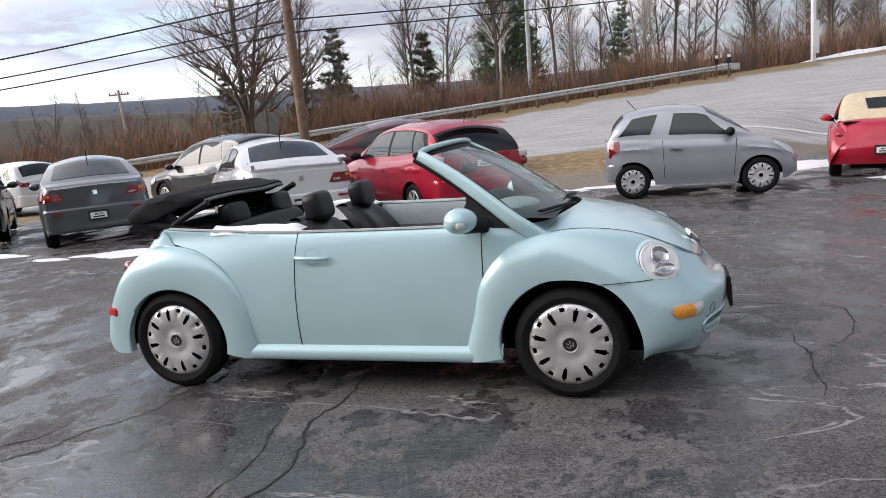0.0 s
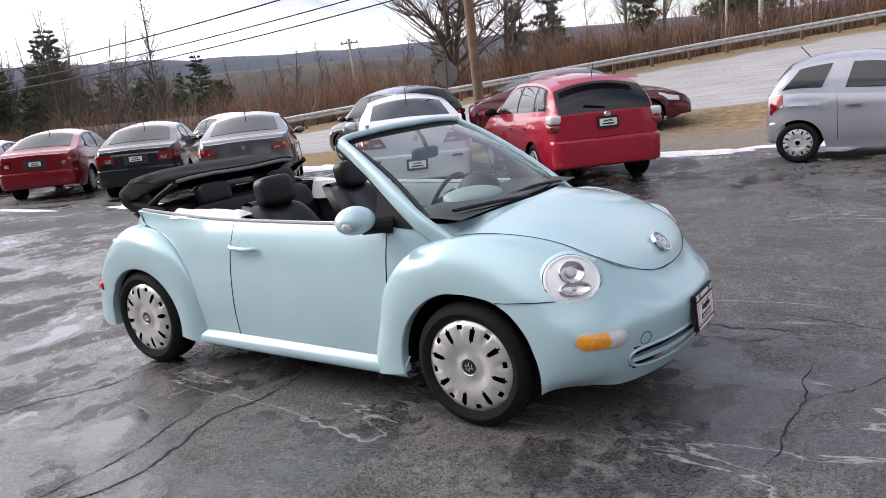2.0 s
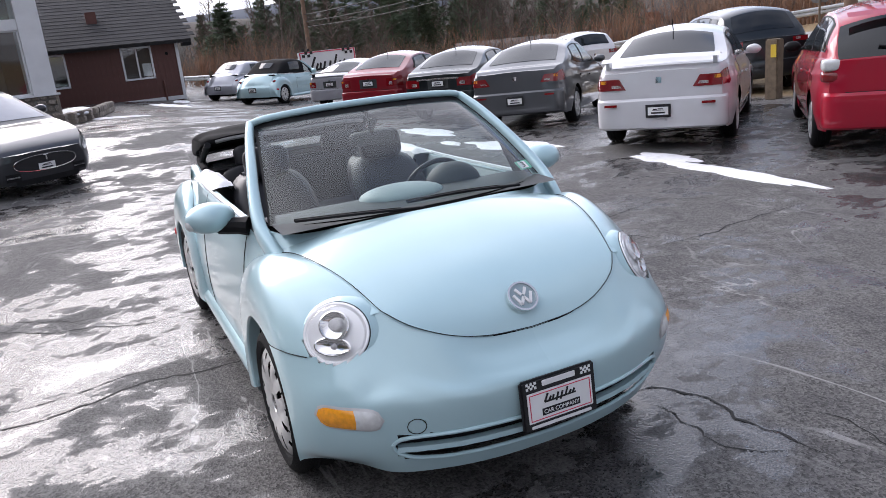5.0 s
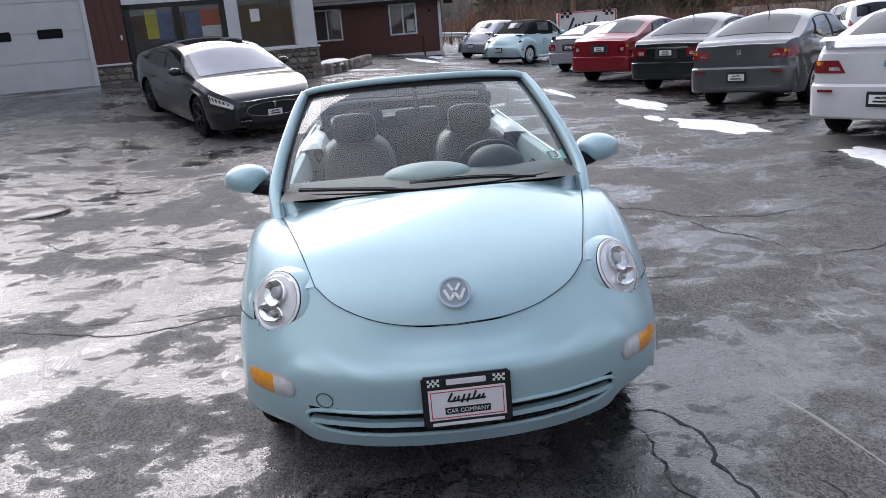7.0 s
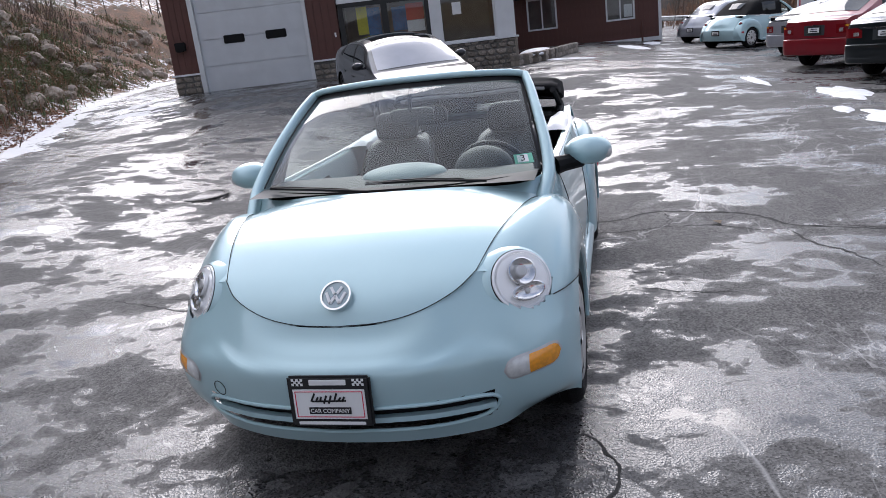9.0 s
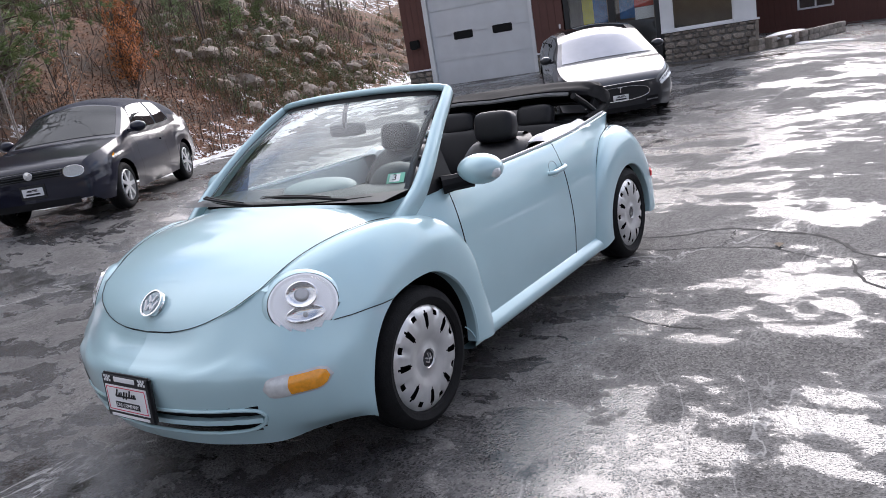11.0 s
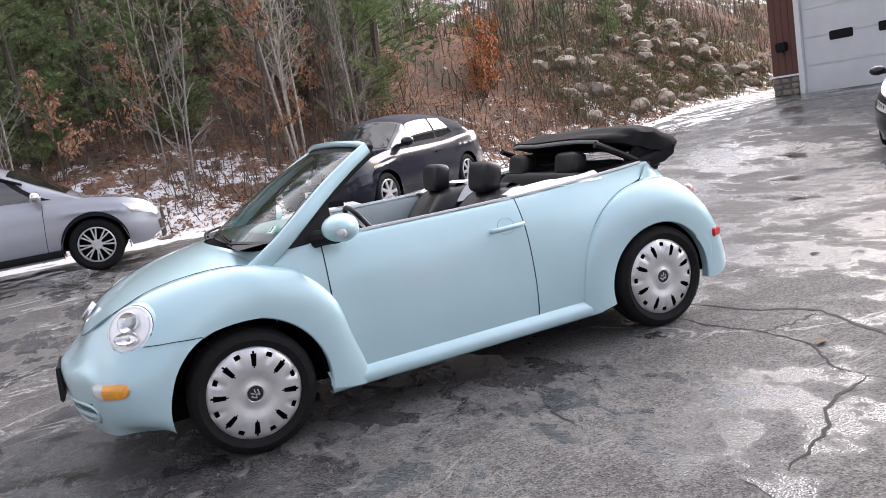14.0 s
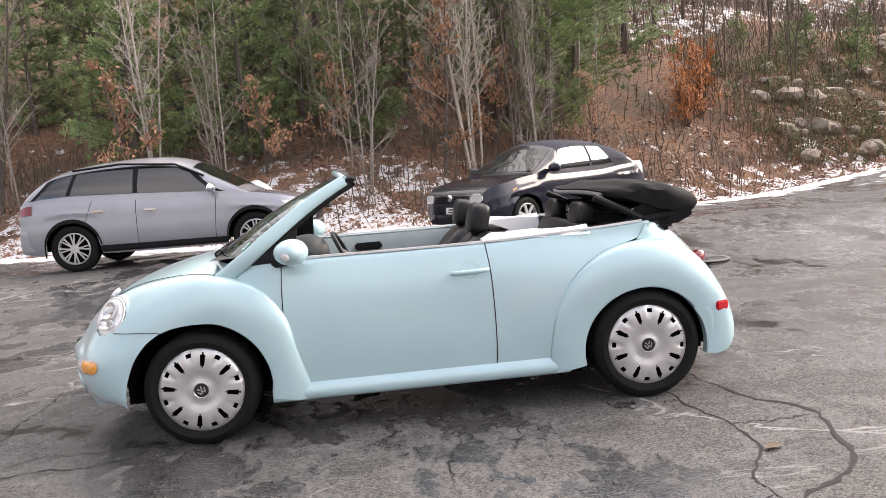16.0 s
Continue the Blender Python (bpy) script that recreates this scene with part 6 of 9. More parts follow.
make_car("cabriolet", lying(-2.62, -7.53, 35), sedan((1, 0.4, 0.8, 0.6, 0.8, 0.0), None, width=1.69, wheel=0.30, axles=(-1.22, 1.25),
         deck=[(-1.95, 0.92), (-1.85, 0.97), (-1.3, 0.98), (-0.6, 0.93), (0.2, 0.92), (0.9, 0.92), (1.3, 0.88), (1.75, 0.80), (1.90, 0.74), (1.95, 0.68)],
         roof=[(-1.55, 0.97), (-1.25, 1.24), (-0.9, 1.36), (-0.4, 1.41), (0.0, 1.41), (0.3, 1.36), (0.6, 1.17), (1.0, 0.91)], low=[(-1.95, 0.4), (-1.8, 0.24), (1.75, 0.22), (1.95, 0.30)],
         top=M_NAVYCLOTH, top_at=(-1.6, 0.33), screen=(0.93, 0.36), backlight=(-1.46, -1.0), panes=[(-0.95, -0.42, 0.22, 0.0), (-0.36, 0.68, 0.0, -0.40)], gaps=[(0.66, 0.04), (-0.42, 0.0)], handles=(-0.28,), plates=(None, 0.46), glass=M_SKYGLASS, screen_glass=M_PALEGLASS, trim=None,
         faces=[("grille", -0.40, 0.40, 0.60, 0.72, M_BLACK, 0.0, True), ("lower_grille", -0.6, 0.6, 0.25, 0.33, M_BLACK, 0.0, True)], ends=[("side_repeater", 1.45, 1.53, 0.62, 0.70, M_AMBER)], ovals=[(0.52, 0.635, 0.115, 0.066, M_CLEAR_LENS, "headlamp"), (-0.52, 0.635, 0.115, 0.066, M_CLEAR_LENS, "headlamp")],
         extras=[("grille_slats", joined(*[box(2.045, 0, 0.615 + 0.03 * i, 0.02, 0.78, 0.008) for i in range(4)]), M_DASH), ("badge", moved(lathe([(0.0, 0.01), (0.05, 0.008), (0.055, 0.0)], 28), pose(2.05, 0, 0.655, 0, 0, -90)), M_CHROME)]), P_NAVY, "dark navy cabriolet with a navy cloth top, beside the bank")
make_car("sport_utility_car", lying(3.27, -7.45, 177), sedan((1, 0.6, 0.86, 0.9, 1.1, 0.0), None, width=1.80, wheel=0.348, axles=(-1.335, 1.335), rim="five",
         deck=[(-2.12, 1.02), (-2.0, 1.06), (-1.4, 1.08), (-0.6, 1.05), (0.2, 1.02), (0.9, 1.01), (1.4, 0.97), (1.9, 0.87), (2.08, 0.78), (2.14, 0.70)],
         arch=M_BLACK, round=(0.5, 0.22), trim=(-1.98, 0.96), roof=[(-2.10, 1.03), (-1.96, 1.22), (-1.72, 1.43), (-1.3, 1.54), (-0.6, 1.60), (0.0, 1.585), (0.35, 1.505), (0.8, 1.27), (1.25, 0.99)], low=[(-2.12, 0.42), (-2.0, 0.28), (1.95, 0.26), (2.14, 0.36)],
         screen=(1.10, 0.44), backlight=(-2.06, -1.74), panes=[(-1.88, -1.40, 0.32, 0.10), (-1.34, -0.42, 0.10, 0.0), (-0.36, 0.80, 0.02, -0.42)], gaps=[(0.75, 0.05), (-0.38, 0.0), (-1.12, 0.1)], handles=(-0.16, -0.92), handle=M_CHROME, mirror=M_CHROME, glass=glass("tinted_bright_glass", (0.3, 0.34, 0.34), 0.4, 2.3),
         faces=[("grille", -0.55, 0.55, 0.48, 0.66, M_BLACK, 0.0, True), ("front_lip", -0.86, 0.86, 0.27, 0.37, M_BLACK, 0.0, True), ("lower_grille", -0.45, 0.45, 0.37, 0.45, M_INK, 0.0, True), ("fog_lamp_recess", 0.56, 0.80, 0.39, 0.52, M_INK, 0.0, True)], ends=[("headlamp", lambda v: 1.74 + 0.12 * (1 - v), 2.13, 0.74, 0.93, M_CLEAR_LENS), ("headlamp_amber", 1.83, 1.91, 0.78, 0.84, M_AMBER), ("tail_lamp", -2.11, -1.9, 0.80, 0.98, M_RED_LENS)],
         extras=[("sill_trim", box(0.0, 0.86, 0.33, 1.9, 0.09, 0.12, 0.03), M_BLACK), ("sill_trim", box(0.0, -0.86, 0.33, 1.9, 0.09, 0.12, 0.03), M_BLACK), ("rain_guard", tube([(-1.3, 0.685, 1.49), (-0.6, 0.69, 1.54), (0.2, 0.67, 1.48), (0.62, 0.73, 1.28)], 0.016), M_BLACK), ("rain_guard", tube([(-1.3, -0.685, 1.49), (-0.6, -0.69, 1.54), (0.2, -0.67, 1.48), (0.62, -0.73, 1.28)], 0.016), M_BLACK)]), P_SILVER, "silver grey compact utility car with tinted windows")
make_car("microcar", lying(2.2, 9.28, 4), sedan((1, 0.5, 0.8, 0.7, 0.95, 0.0), None, width=1.68, wheel=0.295, axles=(-1.02, 1.02),
         deck=[(-1.42, 0.98), (-1.35, 1.02), (-1.0, 1.04), (-0.4, 1.0), (0.3, 0.97), (0.8, 0.96), (1.15, 0.91), (1.42, 0.80), (1.52, 0.72), (1.58, 0.60)],
         roof=[(-1.41, 0.99), (-1.3, 1.22), (-1.12, 1.40), (-0.7, 1.50), (-0.2, 1.51), (0.15, 1.46), (0.55, 1.24), (1.0, 0.93)], low=[(-1.42, 0.42), (-1.35, 0.26), (1.4, 0.22), (1.58, 0.32)], bumper=(0.30, 0.60, 0.02),
         screen=(0.92, 0.22), backlight=(-1.38, -1.14), panes=[(-1.25, -0.72, 0.24, 0.14), (-0.42, 0.62, 0.10, -0.42)], gaps=[(0.60, 0.05), (-0.50, -0.02)], handles=(-0.32,), mirror=M_BLACK, glass=M_PALEGLASS, rim="cover", trim=None, faces=[],
         ends=[("tail_lamp", -1.40, -1.22, 0.60, 0.98, M_RED_LENS), ("headlamp", 1.22, 1.55, 0.80, 0.99, M_CLEAR_LENS)], extras=[("aerial", tube([(-0.9, 0, 1.48), (-1.05, 0, 1.66)], 0.007), M_BLACK)]), P_SILVER, "silver two-door microcar standing at the lot's edge")
make_car("hatchback", lying(-2.32, 7.91, 134), sedan((1, 0.60, 0.84, 0.92, 1.06, 0.0), 0.90, width=1.765, wheel=0.315, axles=(-1.30, 1.30),
         deck=[(-2.05, 1.03), (-1.95, 1.08), (-1.4, 1.06), (-0.6, 1.01), (0.2, 0.98), (0.9, 0.98), (1.4, 0.93), (1.9, 0.80), (2.12, 0.70), (2.2, 0.60)],
         roof=[(-2.04, 1.04), (-1.93, 1.22), (-1.72, 1.43), (-1.3, 1.53), (-0.6, 1.565), (0.0, 1.55), (0.4, 1.46), (0.85, 1.22), (1.25, 0.95)], low=[(-2.05, 0.42), (-1.95, 0.27), (1.95, 0.22), (2.2, 0.30)],
         screen=(1.15, 0.48), backlight=(-2.09, -1.73), rear_row=2.02, panes=[(-1.78, -1.32, 0.30, 0.12), (-1.26, -0.40, 0.12, 0.0), (-0.32, 0.85, 0.02, -0.44)], gaps=[(0.8, 0.05), (-0.36, 0.0), (-1.12, 0.1)], handles=(-0.15, -0.92), mirror=M_BLACK, bumper=(0.30, 0.68, 0.06), rear_glass=M_TINT, trim=(-1.9, 1.0),
         ends=[("headlamp", 1.75, 2.18, 0.72, 0.92, M_CLEAR_LENS)],
         faces=[("boot_gap", -0.62, 0.62, 0.695, 0.702, M_SEAM, 0.0, False)],
         extras=[(n, pillow(-1.965, k * 0.735, z, 0.23, 0.20, h, 0.5), mm) for k in (1, -1) for n, z, h, mm in (("reverse_lamp", 0.985, 0.13, M_CLEAR_LENS), ("tail_lamp", 0.865, 0.12, M_RED_LENS))] + [("aerial", tube([(-1.55, 0, 1.50), (-1.66, 0, 1.70)], 0.006), M_BLACK), ("rear_wiper", tube([(-2.03, 0.0, 1.10), (-2.02, 0.30, 1.15)], 0.012), M_BLACK), ("roof_lip", loft([[(-1.88, y, 1.475 - 0.05 * y * y), (-1.76, y, 1.52 - 0.05 * y * y)] for y in (-0.58, 0, 0.58)], 10, 4), P_RED), ("badge", moved(lathe([(0.0, 0.012), (0.045, 0.01), (0.05, 0.0)], 24), pose(-2.105, 0, 1.00, 0, 0, 90)), M_CHROME)]), P_RED, "bright red five-door hatchback seen from behind")
make_car("maroon_sedan", lying(-4.28, 13.2, 28), sedan((1, 0.42, 0.86, 0.80, 0.92, 0.0), None, width=1.95, rim="five", wheel=0.35, axles=(-1.48, 1.48),
         deck=[(-2.45, 1.06), (-2.3, 1.14), (-1.8, 1.14), (-1.2, 1.06), (-0.6, 1.0), (0.2, 0.98), (0.9, 0.98), (1.4, 0.95), (1.9, 0.86), (2.25, 0.75), (2.38, 0.66), (2.44, 0.56)],
         roof=[(-2.3, 1.13), (-1.6, 1.40), (-1.0, 1.54), (-0.4, 1.60), (0.1, 1.57), (0.5, 1.46), (1.0, 1.2), (1.42, 0.95)], screen=(1.30, 0.34), backlight=(-2.0, -1.0), panes=[(-1.45, -0.38, 0.30, 0.0), (-0.28, 0.88, 0.02, -0.5)], glass=M_TINT), P_MAROON, "deep maroon sedan with a chrome window line")
make_car("dark_utility_car", lying(-8.9, 12.0, 155), sedan((1, 0.5, 0.86, 0.95, 1.1, 0.0), None, width=1.88, wheel=0.36, axles=(-1.36, 1.36), rim="five",
         deck=[(-2.3, 1.06), (-2.2, 1.12), (-1.4, 1.12), (-0.6, 1.06), (0.2, 1.03), (0.9, 1.03), (1.5, 0.98), (2.0, 0.88), (2.25, 0.78), (2.35, 0.68)],
         roof=[(-2.29, 1.07), (-2.1, 1.32), (-1.85, 1.58), (-1.3, 1.68), (-0.6, 1.71), (0.0, 1.68), (0.4, 1.58), (0.85, 1.3), (1.3, 1.0)], screen=(1.2, 0.48), backlight=(-2.24, -1.88), panes=[(-1.95, -1.4, 0.3, 0.1), (-1.34, -0.4, 0.1, 0.0), (-0.32, 0.85, 0.02, -0.44)], glass=M_TINT,
         low=[(-2.3, 0.45), (-2.15, 0.3), (2.1, 0.28), (2.35, 0.38)]), P_BLACKC, "black utility car parked behind the white sedan", group=row)
make_car("white_utility_car", lying(-18.6, 14.75, 163), sedan((0, 0.5, 0.86, 0.90, 1.1, 0.0), None, width=1.80, wheel=0.34, axles=(-1.30, 1.30), rim="five",
         deck=[(-2.2, 1.04), (-2.1, 1.10), (-1.4, 1.10), (-0.6, 1.04), (0.2, 1.01), (0.9, 1.01), (1.4, 0.97), (1.9, 0.86), (2.12, 0.77), (2.2, 0.67)],
         roof=[(-2.19, 1.05), (-2.02, 1.30), (-1.8, 1.54), (-1.3, 1.63), (-0.6, 1.66), (0.0, 1.63), (0.4, 1.53), (0.85, 1.26), (1.3, 0.98)], screen=(1.2, 0.48), backlight=(-2.14, -1.82), panes=[(-1.85, -1.4, 0.3, 0.1), (-1.34, -0.4, 0.1, 0.0), (-0.32, 0.85, 0.02, -0.44)], glass=M_TINT,
         low=[(-2.2, 0.45), (-2.05, 0.3), (2.0, 0.28), (2.2, 0.38)]), P_WHITE, "white utility car parked beyond the black sedan", group=row)


# ---- more cars of the pale blue convertible's make, with their tops up ----
def raised_top(car, mat, label):
    """A cloth top drawn over the cabin from the windscreen to the tail."""
    rows = []
    for i in range(22):
        u = i / 21
        x = 0.44 - 1.80 * u
        z = softly([(0, 1.43), (0.2, 1.485), (0.45, 1.49), (0.65, 1.43), (0.85, 1.20), (1.0, 1.01)], u)
        w = softly([(0, 0.60), (0.3, 0.63), (0.6, 0.65), (0.85, 0.66), (1.0, 0.62)], u)
        b = 0.965
        row = [Vector((x, w + 0.10 * (z - b), b)), Vector((x, w + 0.05 * (z - b), b + 0.45 * (z - b))), Vector((x, w * 0.96, b + 0.80 * (z - b))), Vector((x, w * 0.78, z - 0.02)), Vector((x, w * 0.4, z)), Vector((x, 0, z + 0.01))]
        rows.append(spline(row + [Vector((p.x, -p.y, p.z)) for p in reversed(row[:-1])], 31))
    st = piece("soft_top", outward(grid(rows), (-0.5, 0, 0.8)), mat, car, label, 60)
    win = [[r[j] + Vector((-0.02, 0, 0.012)) for j in range(11, 20)] for r in rows[15:19]]
    piece("rear_window", outward(grid(win), (-0.5, 0, 0.9)), M_TINT, st)
    for s in (0, 1):
        quad = [[(r[30 - j] if s else r[j]) + Vector((0, -0.012 if s else 0.012, 0)) for j in range(2, 7)] for r in rows[4:13]]
        piece("side_window", outward(grid(quad), (-0.5, 0, 0.9)), M_TINT, st)


def same_make(name, m, mat, top, label, top_label):
    c = copy_thing(PLAIN_BEETLE, m)
    c.name = name
    tagged(c, label, "car", row)
    if mat:
        for o in c.children_recursive:
            for slot in o.material_slots:
                if slot.material == M_BLUE:
                    slot.link = "OBJECT"
                    slot.material = mat
    raised_top(c, top, top_label)
    dealer_plate(c, pose(-1.975, 0, 0.50, 0, 0, 180))
    return c


same_make("blue_convertible", lying(-23.85, 5.6, 133), None, M_CLOTH, "pale blue convertible with its black top raised", "raised black cloth top")
same_make("silver_compact", lying(-28.4, 5.2, 133), P_SILVER, P_SILVER, "silver rounded compact car beside a pale blue one", "rounded silver roof")
same_make("red_convertible", lying(5.75, 11.85, 80), P_RED, M_TAN, "red convertible with a tan cloth top raised", "raised tan cloth top")
folded_top(beetle)

# ---- the dealership house ----
H0, HDIR = Vector((-15.6, -10.3, 0.0)), Vector((-0.264, 0.964, 0)).normalized()
HOUT = Vector((HDIR.y, -HDIR.x, 0))
HOUSE = Matrix.Translation(H0) @ Matrix((HDIR, -HOUT, Vector((0, 0, 1)))).transposed().to_4x4()   # x along the front, y into the house
house = thing("dealership_house", HOUSE, "brown-sided dealership with white trim, stone plinth and garage door", "building")


def slab(x0, x1, y0, y1, z0, z1, bevel=0.0):
    return box((x0 + x1) / 2, (y0 + y1) / 2, (z0 + z1) / 2, x1 - x0, y1 - y0, z1 - z0, bevel)


def sheet(x0, x1, y, z0, z1):
    """One pane, facing out of the house."""
    return [Vector((x0, y, z0)), Vector((x1, y, z0)), Vector((x1, y, z1)), Vector((x0, y, z1))], [(0, 1, 2, 3)]


def siding(name, x0, x1, z0, z1, y=0.0):
    """Upright boards with narrow gaps, each its own piece."""
    base = piece(name, slab(x0, x1, y + 0.02, y + 0.25, z0, z1), M_BROWN, house, smooth=0)
    n = max(1, round((x1 - x0) / 0.2))
    w = (x1 - x0) / n
    me = mesh_of("board", *slab(0.004, w - 0.004, 0, 0.022, 0, z1 - z0, 0.003), M_BROWN, 0)
    for i in range(n):
        put("board", me, base, Matrix.Translation((x0 + i * w, y, z0)))


def stones(name, x0, x1, z0, z1, y, deep, seed):
    """A plinth of fieldstones set in mortar."""
    rnd = random.Random(seed)
    base = piece(name, slab(x0 + 0.02, x1 - 0.02, y + 0.03, y + deep, z0, z1 - 0.01), M_MORTAR, house, smooth=0)
    z = z0
    while z < z1 - 0.06:
        h = min(rnd.uniform(0.12, 0.2), z1 - z)
        x = x0
        while x < x1 - 0.03:
            w = min(rnd.uniform(0.14, 0.34), x1 - x)
            put("stone", rnd.choice(STONES), base, Matrix.Translation((x + w / 2, y + 0.03, z + h / 2)) @ pose(0, 0, 0, 0, rnd.uniform(-9, 9), 0) @ Matrix.Diagonal((w * 0.97, rnd.uniform(0.10, 0.16), h * 0.97, 1)))
            x += w
        z += h


def stone_mesh(seed):
    geo = ball((0, 0, 0), 0.5, 1)
    out = []
    for v in geo[0]:
        k = 1.0 + 0.22 * noise.noise(v * 2.3 + Vector((seed * 7.1, 0, 0)))
        p = Vector([math.copysign(abs(c * 2) ** 0.62, c) * 0.5 for c in v]) * k
        out.append(p)
    return mesh_of("stone", out, geo[1], M_STONE, 40)


STONES = [stone_mesh(i) for i in range(8)]
TOPZ = 4.6
siding("wall_siding", -0.86, -0.13, 1.24, TOPZ)
siding("wall_siding", 3.08, 3.92, 1.20, TOPZ)
stones("stone_plinth", -0.88, -0.12, 0.55, 1.2, -0.04, 0.3, 3)
stones("stone_plinth", 3.06, 3.94, 0.5, 1.16, -0.04, 0.3, 4)
stones("stone_plinth", 6.55, 8.86, 0.2, 1.2, -0.10, 0.4, 5)
piece("stone_plinth_side", slab(8.80, 8.92, -0.05, 2.0, 0.2, 1.2), M_STONE, house)
for x0, x1, z in ((-0.92, -0.10, 1.20), (3.05, 3.95, 1.16), (6.5, 8.95, 1.20)):
    piece("sill_board", slab(x0, x1, -0.09 if x0 < 6 else -0.15, 0.1, z, z + 0.05, 0.006), M_WPAINT, house)
# garage door: white frame and four hinged sections, each with its panels; small dark panes in one
piece("door_frame", joined(slab(-0.13, 0.0, -0.06, 0.2, 0.55, TOPZ), slab(2.98, 3.08, -0.06, 0.2, 0.55, TOPZ), slab(-0.13, 3.08, -0.06, 0.2, 3.55, 3.75)), M_WPAINT, house, smooth=0)
gd = piece("garage_door", slab(0, 2.98, 0.10, 0.14, 0.6, 3.56), M_DOORW, house, "white sectional garage door")
for i in range(4):
    z0 = 0.655 + 0.725 * i
    sec = piece("door_section", slab(0.01, 2.97, 0.06, 0.10, z0 + 0.004, z0 + 0.719, 0.006), M_DOORW, gd)
    if i == 1:
        for x0 in (0.68, 1.86):
            piece("door_pane", slab(x0, x0 + 0.58, 0.045, 0.07, z0 + 0.57, z0 + 0.80, 0.02), M_BLACK, gd, "small dark window in the garage door")
piece("step_edge", slab(-0.2, 3.1, -0.12, 0.1, 0.5, 0.66), M_MORTAR, house, smooth=0)
lamp = piece("wall_lamp", joined(slab(-0.66, -0.38, -0.16, 0.0, 1.88, 2.12, 0.02), slab(-0.60, -0.44, -0.20, -0.10, 1.86, 1.93, 0.01)), M_BLACK, house, "black wall box lamp")
piece("door_bell", slab(3.78, 3.83, -0.03, 0.0, 1.78, 1.9, 0.005), M_WHITE, house)
# glazed entrance and shop window
ent = piece("entrance", joined(slab(3.96, 4.10, -0.03, 0.12, 0.55, 2.64), slab(6.38, 6.5, -0.03, 0.12, 0.55, 2.64), slab(3.96, 6.5, -0.03, 0.12, 2.52, 2.64), slab(5.16, 5.34, -0.03, 0.12, 0.55, 2.52), slab(4.10, 6.38, -0.03, 0.12, 0.55, 0.80)), M_DARKFRAME, house, "black-framed glass entrance doors", 0)
for x0, x1 in ((4.10, 5.16), (5.34, 6.38)):
    piece("pane", sheet(x0, x1, 0.05, 0.80, 2.52), M_WINDOW, ent)
piece("white_band", slab(3.94, 6.8, -0.05, 0.2, 2.64, 2.70), M_WPAINT, house, smooth=0)
piece("white_post", slab(6.5, 6.80, -0.06, 0.2, 1.25, TOPZ), M_WPAINT, house, smooth=0)
piece("corner_column", slab(8.34, 8.88, -0.10, 0.5, 1.25, TOPZ, 0.01), M_WPAINT, house)
piece("window_head", slab(6.80, 8.34, -0.04, 0.2, 2.84, 3.10), M_WPAINT, house, smooth=0)
shop = piece("shop_window", joined(slab(6.80, 6.84, 0.0, 0.1, 1.25, 2.84), slab(8.30, 8.34, 0.0, 0.1, 1.25, 2.84), slab(6.80, 8.34, 0.0, 0.1, 1.25, 1.30), slab(6.80, 8.34, 0.0, 0.1, 2.80, 2.84)), M_WPAINT, house, "large shop window with white frame", 0)
piece("pane", sheet(6.84, 8.30, 0.05, 1.30, 2.80), M_WINDOW, shop)
piece("notice", slab(7.15, 7.40, 0.035, 0.045, 2.0, 2.33), M_WHITE, shop, "white paper notice in the window")
upper = piece("upper_window", sheet(3.94, 8.34, 0.05, 3.10, TOPZ), M_WINDOW, house)
piece("upper_post", slab(6.5, 6.8, -0.05, 0.1, 3.1, TOPZ), M_WPAINT, upper, smooth=0)
piece("upper_wall", slab(3.94, 6.5, 0.06, 0.25, 2.70, 3.1), M_WPAINT, house, smooth=0)
sg = piece("arrow_sign", slab(7.30, 7.84, -0.075, -0.05, 2.94, 3.06, 0.01), M_INK, house, "black arrow sign")
letters("ENTRANCE", 0.085, M_WHITE, sg, pose(7.57, -0.08, 3.0, 90, 0, 0))
# what hangs and stands behind the glass
M_YELLOW = material("yellow_banner", (0.62, 0.55, 0.05), 0.7, vary=0.1, scale=6)
M_BLUEB = material("blue_banner", (0.02, 0.13, 0.32), 0.6, vary=0.3, scale=5)
M_REDB = material("red_banner", (0.5, 0.05, 0.04), 0.6, vary=0.1, scale=5)
M_DIM = material("dim_interior", (0.16, 0.15, 0.145), 0.8, vary=0.2, scale=2)
for name, x0, x1, z0, z1, mt in (("yellow_banner", 4.45, 4.75, 1.75, 2.5, M_YELLOW), ("blue_poster", 4.75, 5.12, 1.7, 2.45, M_BLUEB), ("blue_poster", 5.45, 5.85, 1.75, 2.4, M_BLUEB), ("red_poster", 5.85, 6.35, 2.0, 2.45, M_REDB), ("white_poster", 5.85, 6.35, 1.68, 1.99, M_WHITE)):
    piece(name, slab(x0, x1, 0.14, 0.15, z0, z1), mt, house)
piece("room", joined(slab(3.9, 8.9, 4.0, 4.1, 0.4, TOPZ), slab(3.9, 8.9, 0.3, 4.0, 0.35, 0.45), slab(3.8, 3.9, 0.2, 4.0, 0.4, TOPZ)), M_DIM, house, smooth=0)
piece("side_wall", joined(slab(8.62, 8.88, 0.5, 13.5, 0.2, TOPZ), slab(-0.86, -0.62, 0.02, 14.0, 0.3, TOPZ)), M_BROWN, house, smooth=0)
piece("back_wall", slab(-0.86, 8.88, 13.8, 14.0, 0.2, TOPZ), M_BROWN, house, smooth=0)
piece("header_wall", joined(slab(-0.86, 3.94, 0.0, 0.25, 3.76, TOPZ + 0.4), slab(3.94, 8.88, 0.05, 0.25, TOPZ, TOPZ + 0.4)), M_BROWN, house, smooth=0)
